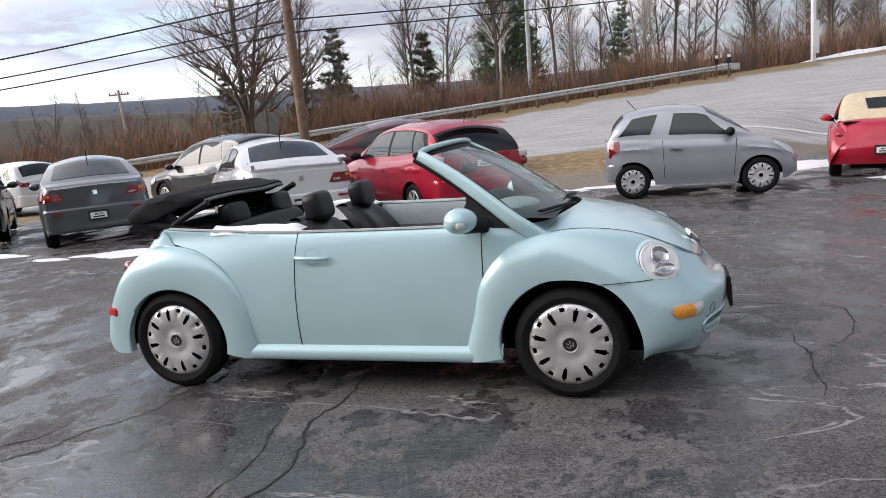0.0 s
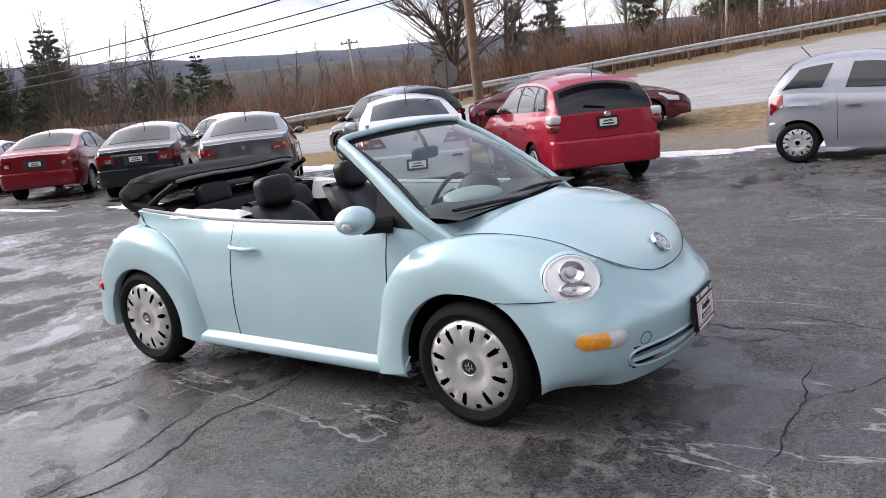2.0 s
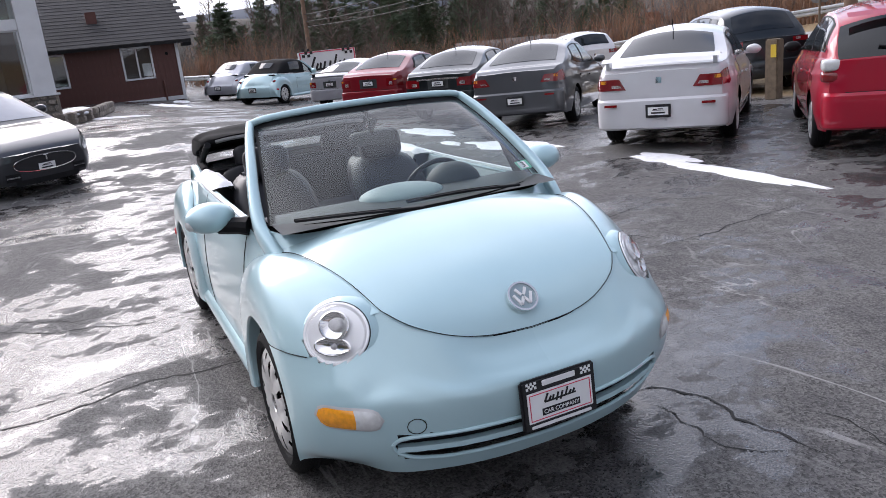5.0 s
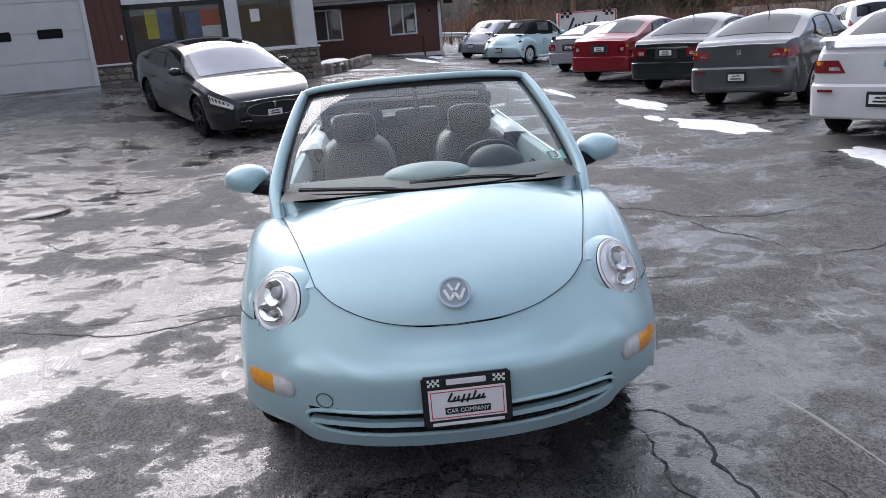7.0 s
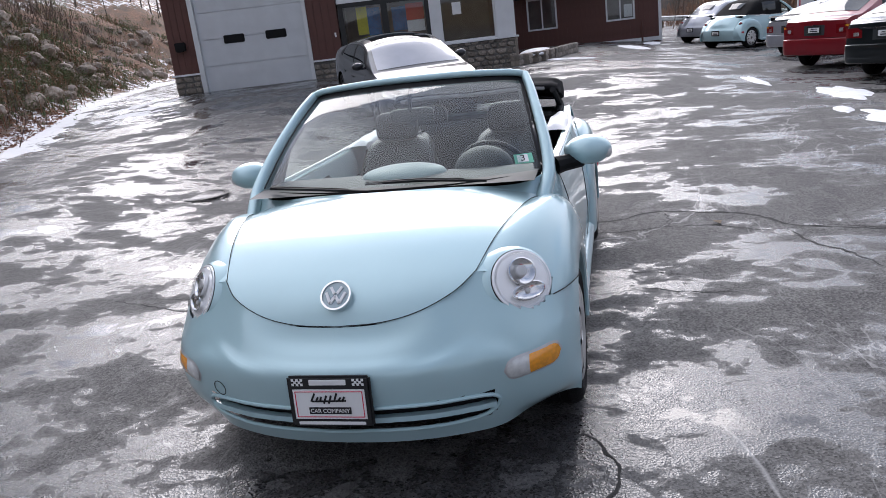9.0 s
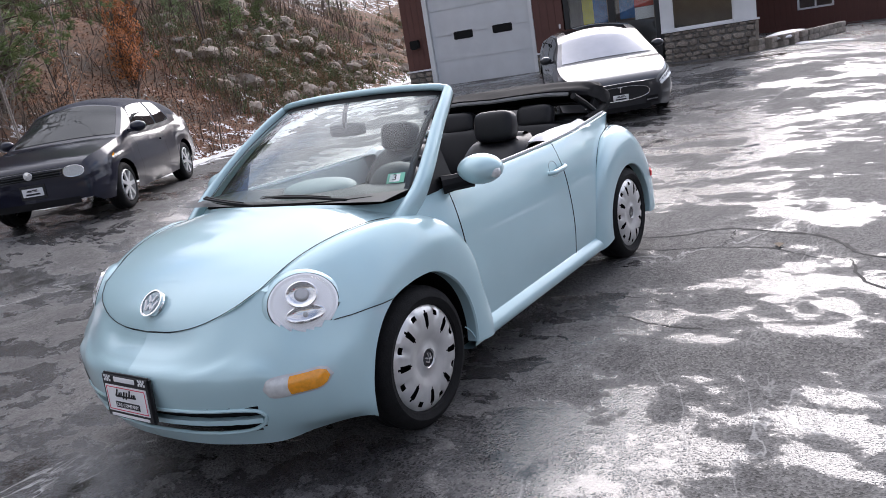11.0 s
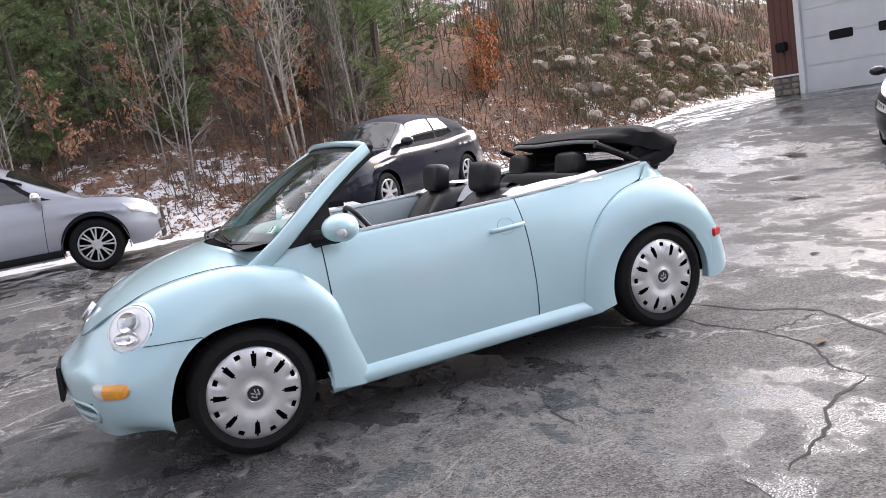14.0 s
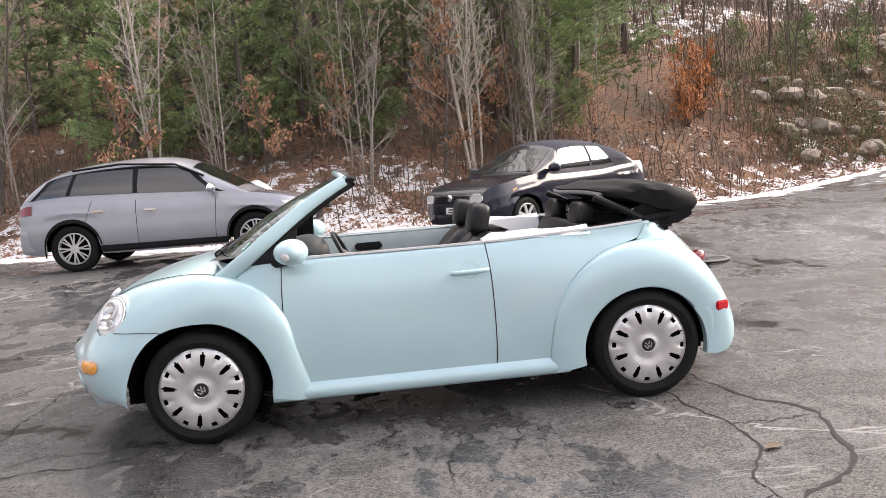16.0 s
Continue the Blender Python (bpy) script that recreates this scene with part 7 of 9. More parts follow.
roof_geo = [Vector(p) for p in ((-1.3, -0.7, 4.95), (9.3, -0.7, 4.95), (9.3, 6.9, 8.2), (-1.3, 6.9, 8.2), (9.3, 14.5, 4.95), (-1.3, 14.5, 4.95))], [(0, 1, 2, 3), (3, 2, 4, 5)]
piece("roof", thick(roof_geo, 0.15), M_SHINGLE, house, "dark shingle roof", 0)

# the low wing, set back
WING = Matrix.Translation((-29.5, 0, 0)) @ pose(0, 0, 0, 0, 0, 91.5)   # x along the front, y into the house
wing = thing("low_wing", WING, "low brown wing with white windows and a dark shingle roof", "building")
house_main, house = house, wing
for x0, x1, z0, z1 in ((-7.5, -2.62, 0.1, 2.5), (-1.36, 0.66, 0.1, 2.5), (1.84, 2.80, 0.1, 2.5), (-2.62, -1.36, 0.1, 1.1), (0.66, 1.84, 0.1, 1.13), (-2.62, -1.36, 2.4, 2.5), (0.66, 1.84, 2.42, 2.5)):
    siding("wall_siding", x0, x1, z0, z1)
for x0, x1, z0, z1 in ((-2.62, -1.36, 1.1, 2.4), (0.66, 1.84, 1.13, 2.42)):
    w = piece("window", joined(slab(x0, x0 + 0.07, -0.03, 0.06, z0, z1), slab(x1 - 0.07, x1, -0.03, 0.06, z0, z1), slab(x0, x1, -0.03, 0.06, z0, z0 + 0.07), slab(x0, x1, -0.03, 0.06, z1 - 0.07, z1), slab((x0 + x1) / 2 - 0.03, (x0 + x1) / 2 + 0.03, -0.02, 0.06, z0, z1)), M_WPAINT, wing, "white sliding window", 0)
    piece("pane", sheet(x0 + 0.06, x1 - 0.06, 0.015, z0 + 0.06, z1 - 0.06), M_WINDOW, w)
    piece("room_back", slab(x0 - 0.2, x1 + 0.2, 1.0, 1.05, z0 - 0.2, z1 + 0.2), M_DIM, wing, smooth=0)
piece("window_poster", slab(1.40, 1.74, 0.03, 0.04, 1.25, 1.75), M_WHITE, wing)
piece("corner_board", slab(2.78, 2.90, -0.04, 0.3, 0.15, 2.5), M_WPAINT, wing, smooth=0)
piece("base_board", slab(-0.6, 2.78, -0.05, 0.02, 0.18, 0.34), M_WPAINT, wing, smooth=0)
piece("end_wall", slab(2.70, 2.88, 0.3, 8, 0.0, 2.5), M_BROWN, wing, smooth=0)
piece("soffit", slab(-7.5, 3.35, -0.45, 0.2, 2.46, 2.56), M_DARKFRAME, wing, smooth=0)
piece("wall_light", slab(2.36, 2.46, -0.06, 0.0, 2.0, 2.12, 0.01), M_BLACK, wing)
piece("pipe", tube([(2.1, -0.06, 0.2), (2.1, -0.06, 1.0)], 0.04), M_BROWN, wing)
rb = piece("roof", thick(([Vector(p) for p in ((-7.5, -0.5, 2.52), (3.4, -0.5, 2.52), (3.4, 4.2, 5.1), (-7.5, 4.2, 5.1), (3.4, 9, 2.5), (-7.5, 9, 2.5))], [(0, 1, 2, 3), (3, 2, 4, 5)]), 0.12), M_SHINGLE, wing, "dark shingle roof", 0)
tile = mesh_of("shingle", *slab(0.006, 0.995, 0, 0.33, -0.012, 0.014, 0.003), M_SHINGLE, 0)
slope = math.degrees(math.atan2(2.58, 4.7))
for r in range(15):
    for c in range(11):
        put("shingle", tile, rb, Matrix.Translation((-7.5 + c * 0.99 + (0.45 if r % 2 else 0.0) * 0.5, -0.5, 2.53)) @ pose(0, 0, 0, slope, 0, 0) @ Matrix.Translation((0, 0.30 * r, 0.012)) @ pose(0, 0, 0, -2.2, 0, 0))
vent = piece("roof_vent", slab(-0.25, 0.15, 1.2, 1.6, 3.45, 3.95, 0.02), M_BROWN, wing)
piece("gutter_box", slab(3.05, 3.4, -0.45, 0.1, 2.28, 2.42, 0.02), M_BLACK, wing)
house = house_main

# low stone planter beside the column
rnd = random.Random(9)
planter = thing("stone_planter", pose(0, 0, 0), "low curb of grey stone blocks with some snow", "planter")
block = mesh_of("block", *box(0, 0, 0, 0.42, 0.26, 0.15, 0.02), M_STONE, 30)
for i in range(13):
    for j in range(2):
        p = Vector((-17.9, -1.75, 0)).lerp(Vector((-22.6, -0.95, 0)), i / 12) + Vector((0.0, 0.55, 0)) * math.sin(math.pi * min(1, i / 5) / 2)
        p.z = height(p.x, p.y) + 0.07 + 0.15 * j
        put("block", block, planter, Matrix.Translation(p) @ pose(0, 0, 0, rnd.uniform(-2, 2), rnd.uniform(-2, 2), 170 + rnd.uniform(-5, 5)))
tagged(new("planter_snow", mesh_of("planter_snow", *moved(ball((0, 0, 0), 1.0, 3), Matrix.Translation((-20.0, -1.4, height(-20, -1.4) + 0.22)) @ Matrix.Diagonal((1.6, 0.5, 0.12, 1))), M_SNOW)), "patch of old snow on the planter bed", "snow")

# ---- roadside: poles, cables, signs, guardrail, posts, snow ----
def ground_at(x, y):
    return Vector((x, y, height(x, y)))


def pole(name, x, y, h, r, mat, label, lean=(0, 0), cross=()):
    z = height(x, y)
    p = thing(name, pose(x, y, z - 0.3), label, "pole")
    path = [(lean[0] * k * h, lean[1] * k * h, h * k) for k in (0, 0.25, 0.5, 0.75, 1.0)]
    piece("shaft", tube(path, [r, r * 0.95, r * 0.88, r * 0.8, r * 0.72], 14), mat, p)
    for zc, w in cross:
        c = piece("crossarm", band([(lean[0] * zc - w / 2, lean[1] * zc, zc), (lean[0] * zc + w / 2, lean[1] * zc, zc)], 0.10, 0.12), M_WOOD, p)
        for k in (-0.45, -0.15, 0.15, 0.45):
            piece("insulator", lathe([(0.0, zc + 0.22), (0.035, zc + 0.2), (0.045, zc + 0.12), (0.02, zc + 0.06)], 10, "z"), M_DASH, c, m=Matrix.Translation((lean[0] * zc + k * w, lean[1] * zc, 0)))
    return p


pole("utility_pole", -8.0, 15.0, 9.5, 0.15, M_WOOD, "brown weathered timber utility pole beside the road", lean=(-0.035, 0.0))
pole("utility_pole", -42.0, 12.0, 10.5, 0.14, M_WOOD, "grey timber utility pole beyond the dealer sign", cross=((9.9, 2.2),))
pole("utility_pole", 28.0, 45.0, 9.5, 0.15, M_WOOD, "timber utility pole high on the road")
pole("pale_pole", -6.6, 45.5, 11.0, 0.16, M_STEEL, "pale grey pole behind the guardrail")
pole("distant_pole", -46.2, 56.0, 6.6 - height(-46.2, 56.0) + 0.3, 0.17, material("weathered_grey_timber", (0.40, 0.37, 0.34), 0.85, vary=0.2, scale=6, bump=0.3), "thin timber pole in the valley brush", lean=(-0.06, 0), cross=((6.2 - height(-46.2, 56.0) + 0.3, 2.2),))


def cable(a, b, sag, r):
    a, b = Vector(a), Vector(b)
    pts = [a.lerp(b, k / 24) - Vector((0, 0, sag * 4 * (k / 24) * (1 - k / 24))) for k in range(25)]
    return tube(pts, r, 5)


LINES = [((-42, 12, 3.6), (-8.2, 15, 5.25), (28, 45, 10.1), 0.024), ((-42, 12, 3.2), (-8.2, 15, 4.65), (28, 45, 9.4), 0.020), ((-42, 12, 2.9), (-8.2, 15, 4.30), (28, 45, 9.0), 0.020)]
for a, m, b, r in LINES:
    tagged(new("overhead_cable", mesh_of("overhead_cable", *joined(cable(a, m, 0.5, r), cable(m, b, 0.5, r)), M_CABLE)), "thick black overhead cable slung between timber poles", "cable", "overhead cables")
for a, b, r in (((-42.9, 12, 8.2), (-8.5, 15, 7.2), 0.012), ((-41.1, 12, 8.2), (-8.4, 15, 6.5), 0.012), ((-42, 12, 9.6), (-20, -3, 6.0), 0.012), ((-41.5, 12, 6.0), (-22, 3, 6.4), 0.015)):
    tagged(new("overhead_cable", mesh_of("overhead_cable", *cable(a, b, 0.4, r), M_CABLE)), "thin black overhead wire from a timber pole", "cable", "overhead cables")

# guardrail beyond the road
rail = thing("guardrail", pose(0, 0, 0), "galvanised steel guardrail on short posts beyond the road", "guardrail")


def rail_pt(s):
    p = ROAD_DIR * s + ROAD_NORM * RAIL_AT
    return Vector((p.x, p.y, height(p.x, p.y)))


prof = [(0.02, 0.40), (-0.03, 0.46), (-0.03, 0.52), (0.03, 0.56), (-0.03, 0.60), (-0.03, 0.67), (0.02, 0.72)]
rows = []
for k in range(66):
    p = rail_pt(-38 + 72 * k / 65)
    rows.append([p - ROAD_NORM * (0.08 - a) + Vector((0, 0, z + 0.05)) for a, z in prof])
piece("beam", grid(rows), M_STEEL, rail)
post = mesh_of("post", *box(0, 0, 0.3, 0.14, 0.16, 0.86, 0.01), M_POST, 0)
for k in range(37):
    p = rail_pt(-38 + 2 * k)
    put("post", post, rail, Matrix.Translation(p) @ pose(0, 0, 0, 0, 0, math.degrees(math.atan2(ROAD_DIR.y, ROAD_DIR.x))))
p = rail_pt(34)
piece("end_plate", moved(box(0, 0, 0.58, 1.6, 0.12, 0.42, 0.03), Matrix.Translation(p) @ pose(0, 0, 0, 0, 0, 37)), M_STEEL, rail)

# lane line, marker posts, white post
edge = []
for k in range(60):
    x = 2 + 48 * k / 59
    y = road_edge(x) + 1.6
    edge.append([Vector((x, y, height(x, y) + 0.012)), Vector((x, y + 0.16, height(x, y + 0.16) + 0.012))])
tagged(new("lane_line", mesh_of("lane_line", *grid([list(reversed(r)) for r in edge]), material("road_paint", (0.6, 0.6, 0.58), 0.7, vary=0.2, scale=3))), "worn white edge line on the road", "road marking", kind="structure")
for q in (Vector((4.92, 46.27, 0)), Vector((5.6, 45.9, 0))):
    mk = thing("marker_post", upright(q.x, q.y, 30), "short post with a black and white plate", "marker post")
    piece("stake", box(0, 0, 0.6, 0.07, 0.05, 1.3), M_POST, mk)
    piece("plate", box(0, -0.05, 1.15, 0.28, 0.02, 0.55, 0.01), M_INK, mk)
    piece("stripe", box(0, -0.066, 1.32, 0.22, 0.01, 0.18), M_WHITE, mk)
q = Vector((11.7, 53.9, 0))
wp = thing("white_post", upright(q.x, q.y, 30), "tall white square post on the verge", "post")
piece("shaft", box(0, 0, 3.4, 0.26, 0.26, 7.2, 0.02), M_WPAINT, wp)
piece("board", box(0.05, -0.2, 1.6, 0.5, 0.06, 2.2, 0.01), M_WPAINT, wp)
# back of a stop sign, and a timber bollard
st = thing("road_sign", upright(-10.0, 16.4, 20), "bare metal back of an eight-sided road sign", "sign")
piece("post", tube([(0, 0, -0.3), (0, 0, 2.3)], 0.03), M_POST, st)
oct_ = [Vector((0.40 * math.cos(radians(22.5 + 45 * k)), 0.0, 1.82 + 0.40 * math.sin(radians(22.5 + 45 * k)))) for k in range(8)]
piece("plate", ([p + Vector((0, d, 0)) for d in (0.03, 0.036) for p in oct_], [tuple(range(8)), tuple(range(15, 7, -1))] + [(k, (k + 1) % 8, 8 + (k + 1) % 8, 8 + k) for k in range(8)]), material("dull_sign_back", (0.16, 0.155, 0.15), 0.6, 0.3, vary=0.2, scale=6), st, smooth=0)
bo = thing("timber_bollard", upright(-5.85, 10.1, 12), "squat weathered timber bollard with a yellow reflector", "bollard")
piece("shaft", box(0, 0, 0.45, 0.24, 0.22, 1.2, 0.02), M_POST, bo)
piece("reflector", box(0.05, -0.12, 0.85, 0.1, 0.015, 0.22), material("yellow_reflector", (0.6, 0.42, 0.03), 0.5), bo)

# dealer sign
sgn = thing("dealer_sign", pose(-33.6, 10.45, -0.6, 0, 0, 97), "white dealer sign with a red border and checkered corners", "sign")
piece("board", box(0, 0, 1.3, 3.1, 0.14, 1.6, 0.02), M_WPAINT, sgn)
piece("border", joined(box(0, -0.08, 2.06, 3.0, 0.02, 0.05), box(0, -0.08, 0.54, 3.0, 0.02, 0.05), box(1.48, -0.08, 1.3, 0.05, 0.02, 1.5), box(-1.48, -0.08, 1.3, 0.05, 0.02, 1.5)), M_PINK, sgn, smooth=0)
piece("checks", joined(*[box(s * (1.30 - 0.14 * i) + 0.0, -0.085, 1.98 - 0.14 * j + 0.2, 0.14, 0.03, 0.14) for s in (1, -1) for i in range(4) for j in range(3) if (i + j) % 2 == 0]), M_INK, sgn, smooth=0)
wv = [band([(x, -0.09, z), (x + dx, -0.09, z + dz)], 0.10, 0.02, (0, 1, 0)) for x, z, dx, dz in ((-1.0, 1.2, 0.3, 0.62), (-0.72, 1.2, 0.14, 0.3), (-0.5, 1.22, 0.08, 0.3), (-0.36, 1.05, 0.18, 0.52), (-0.06, 1.05, 0.18, 0.52), (0.26, 1.22, 0.22, 0.62), (0.5, 1.24, 0.16, 0.28), (0.74, 1.24, 0.16, 0.34), (-0.92, 1.2, 1.9, 0.06))]
piece("script", joined(*wv), M_INK, sgn, smooth=0)
blk = piece("block", box(0, -0.085, 0.84, 1.9, 0.02, 0.30), M_INK, sgn, smooth=0)
letters("CAR COMPANY", 0.25, M_WHITE, blk, pose(0, -0.1, 0.84, 90, 0, 0))
for x in (-1.2, 1.2):
    piece("leg", box(x, 0, 0.0, 0.14, 0.14, 1.6), M_POST, sgn)
# fence posts by the wing's end
fn = thing("timber_fence", pose(0, 0, 0), "grey timber fence posts with a rail", "fence")
for k in range(4):
    x, y = -30.6 - 1.6 * k, 4.2 + 0.9 * k
    piece("post", box(x, y, height(x, y) + 0.5, 0.14, 0.14, 1.3, 0.01), M_POST, fn)

# a low house beyond the row, mostly roof
low = thing("distant_house", pose(-35, 26.5, -3.2, 0, 0, 38), "distant low house with a long grey-brown roof", "building")
piece("wall", box(0, 0, 1.0, 15, 7, 3.0), M_BROWN, low, smooth=0)
piece("roof", thick(([Vector(p) for p in ((-8, -4, 2.4), (8, -4, 2.4), (8, 0, 4.2), (-8, 0, 4.2), (8, 4, 2.4), (-8, 4, 2.4))], [(0, 1, 2, 3), (3, 2, 4, 5)]), 0.15), material("far_roof", (0.085, 0.075, 0.07), 0.85, vary=0.3, scale=2), low, smooth=0)
piece("chimney", box(4.5, 0.4, 4.3, 0.7, 0.7, 1.2), material("chimney_brick", (0.20, 0.09, 0.06), 0.85, vary=0.2, scale=8), low, smooth=0)


# ---- snow lying on the lot ----
def snow_patch(x, y, a, b, yaw, h, seed, label="flat patch of melting snow on wet asphalt"):
    rings = []
    for i in range(9):
        k = i / 8
        row = []
        for j in range(44):
            t = 2 * math.pi * j / 44
            w = 1 + 0.45 * noise.noise(Vector((math.cos(t) * 2.0 + seed * 9, math.sin(t) * 2.0, 0.3))) + 0.22 * noise.noise(Vector((math.cos(t) * 6 + seed, math.sin(t) * 6, 5)))
            px, py = a * w * k * math.cos(t), b * w * k * math.sin(t)
            c, s = math.cos(radians(yaw)), math.sin(radians(yaw))
            X, Y = x + px * c - py * s, y + px * s + py * c
            bump = noise.noise(Vector((X * 3, Y * 3, seed))) * 0.5 + 0.6
            row.append(Vector((X, Y, height(X, Y) + 0.004 + h * max(0.0, (1 - k ** 2.2)) * bump + (0.004 if k < 1 else -0.01))))
        rings.append(row)
    v, f = grid(list(reversed(rings)), close=True)
    tagged(new("snow_patch", mesh_of("snow_patch", v, f, M_SNOW, 60)), label, "snow", "snow patches")


for args in ((-1.7, 4.75, 1.15, 0.16, -3, 0.02), (-2.9, 4.95, 0.5, 0.22, 10, 0.02), (-5.7, 4.45, 0.9, 0.35, 8, 0.02), (-8.8, 4.55, 1.0, 0.32, 0, 0.02), (-6.9, 4.0, 0.35, 0.12, 0, 0.02), (-11.4, 3.6, 0.9, 0.14, 5, 0.015), (-3.4, 9.7, 1.1, 0.35, 15, 0.10),
             (-0.9, 9.75, 1.1, 0.30, 12, 0.10), (1.2, 10.6, 1.0, 0.25, 10, 0.06), (4.4, 13.2, 1.8, 0.8, 25, 0.12), (6.2, 10.2, 1.0, 0.25, 10, 0.04), (-24.5, 1.6, 1.6, 0.4, 10, 0.04), (-27.5, 2.4, 1.2, 0.3, 0, 0.06), (-18.8, -0.4, 0.8, 0.25, 70, 0.05), (-9.5, 9.9, 1.4, 0.5, 30, 0.12)):
    snow_patch(*args, seed=args[0])
for s, n, a, b in ((47, 36, 4.5, 1.2), (52, 34.5, 3.0, 0.9), (58, 37, 5.0, 1.3)):
    q = ROAD_DIR * s + ROAD_NORM * n
    snow_patch(q.x, q.y, a, b, 37, 0.3, s, "old ploughed snow on the road verge")
snow_patch(2.6, -10.35, 0.8, 0.45, 8, 0.75, 4.4, "heap of ploughed snow beside the bank")

# ---- cracks in the asphalt ----
M_CRACK = material("crack_dark", (0.006, 0.006, 0.006), 0.8)


def crack(pts, wide, seed):
    rnd = random.Random(seed)
    path = spline([(x, y, 0) for x, y in pts], max(20, int(18 * sum(math.dist(a, b) for a, b in zip(pts, pts[1:])))))
    rows, off = [], 0.0
    for i, p in enumerate(path):
        d = (path[min(i + 1, len(path) - 1)] - path[max(i - 1, 0)]).normalized()
        s = Vector((-d.y, d.x, 0))
        off = off * 0.75 + rnd.uniform(-0.018, 0.018)
        w = wide * rnd.uniform(0.3, 1.0) * min(1.0, 0.25 + 4 * min(i, len(path) - 1 - i) / len(path))
        c = p + s * off
        rows.append([Vector((q.x, q.y, height(q.x, q.y) + 0.0025)) for q in (c + s * w, c - s * w)])
    tagged(new("crack", mesh_of("crack", *grid([list(reversed(r)) for r in rows]), M_CRACK, 0)), "long ragged crack in the wet asphalt", "crack", "cracks in the asphalt", "structure")


CRACKS = [
    (0.008, [(-2.0, -2.6), (-1.67, -2.1), (-1.43, -1.80), (-1.37, -1.55), (-1.22, -1.29), (-1.18, -1.08), (-1.15, -0.90)]),
    (0.011, [(-0.25, -2.75), (-0.02, -2.1), (0.01, -1.8), (-0.02, -1.57), (-0.09, -1.34), (-0.10, -1.15), (-0.06, -1.0), (-0.11, -0.3)]),
    (0.006, [(-0.25, -2.55), (-0.19, -2.1), (-0.20, -1.80), (-0.25, -1.52), (-0.29, -1.21)]),
    (0.017, [(-1.66, 0.40), (-1.68, 0.75), (-1.74, 1.03), (-1.86, 1.18), (-1.93, 1.34), (-1.87, 1.55), (-1.82, 1.71), (-1.77, 1.86), (-1.62, 2.03), (-1.46, 2.16), (-1.30, 2.28), (-1.16, 2.75), (-1.2, 3.05)]),
    (0.010, [(-1.36, 0.6), (-1.38, 0.83), (-1.40, 1.12), (-1.45, 1.37), (-1.43, 1.65), (-1.35, 1.83), (-1.27, 1.99), (-1.25, 2.16), (-1.27, 2.29)]),
    (0.009, [(-1.47, 1.39), (-1.69, 1.39), (-1.90, 1.36)]),
    (0.012, [(-1.24, 2.17), (-1.12, 2.23), (-0.95, 2.26), (-0.78, 2.34), (-0.66, 2.43), (-0.48, 2.50), (-0.32, 2.55)]),
    (0.006, [(-0.50, 0.96), (-0.41, 1.22), (-0.35, 1.41)]),
    (0.007, [(-0.13, 1.06), (-0.06, 1.39), (0.0, 1.73)]),
    (0.008, [(-2.69, -3.45), (-2.32, -3.22), (-2.10, -2.96), (-2.10, -2.69), (-2.07, -2.40), (-1.87, -1.99), (-1.59, -1.62), (-1.61, -1.36)]),
    (0.010, [(1.60, 0.75), (1.63, 0.86), (1.76, 0.94), (1.92, 0.97), (2.07, 0.94), (2.23, 0.99), (2.43, 1.01)]),
    (0.006, [(1.73, 0.73), (1.84, 0.77), (2.0, 0.76), (2.10, 0.74), (2.23, 0.80), (2.35, 0.89)]),
    (0.007, [(-1.28, 2.22), (-1.30, 2.48), (-1.21, 2.89), (-1.28, 3.25), (-1.33, 3.49), (-1.09, 3.70), (-0.93, 4.15)]),
    (0.008, [(-0.16, 2.5), (-0.15, 2.99), (-0.20, 3.25), (-0.22, 3.55), (-0.3, 4.1)]),
    (0.006, [(-0.2, -3.85), (-0.48, -3.67), (-0.63, -3.58), (-0.9, -3.3)]),
    (0.006, [(2.11, 1.17), (2.32, 1.26), (2.55, 1.23), (2.73, 1.18), (2.94, 1.15), (3.01, 0.95), (2.99, 0.70), (2.91, 0.46), (2.76, 0.23), (2.59, 0.06)]),
    (0.006, [(2.57, 0.54), (2.58, 0.21), (2.60, 0.02), (2.58, -0.42), (2.56, -0.71)]),
]
for i, (w, c) in enumerate(CRACKS):
    crack(c, w, i)
cover = thing("drain_cover", pose(-3.75, -3.92, height(-3.75, -3.92) + 0.004), "round dark iron drain cover set in asphalt", "drain cover")
piece("lid", lathe([(0.0, 0.006), (0.24, 0.006), (0.25, 0.0)], 32, "z"), M_ALLOY_DARK, cover)
piece("rim", lathe([(0.26, 0.0), (0.26, 0.008), (0.31, 0.008), (0.31, 0.0)], 32, "z"), M_MORTAR, cover)
tagged(new("fallen_leaf", mesh_of("fallen_leaf", *([Vector((-1.55, 1.72, 0.012)), Vector((-1.50, 1.70, 0.02)), Vector((-1.44, 1.75, 0.012)), Vector((-1.50, 1.77, 0.022))], [(0, 1, 2), (0, 2, 3)]), M_POST, 0)), "small dry tan leaf on the asphalt", "leaf")

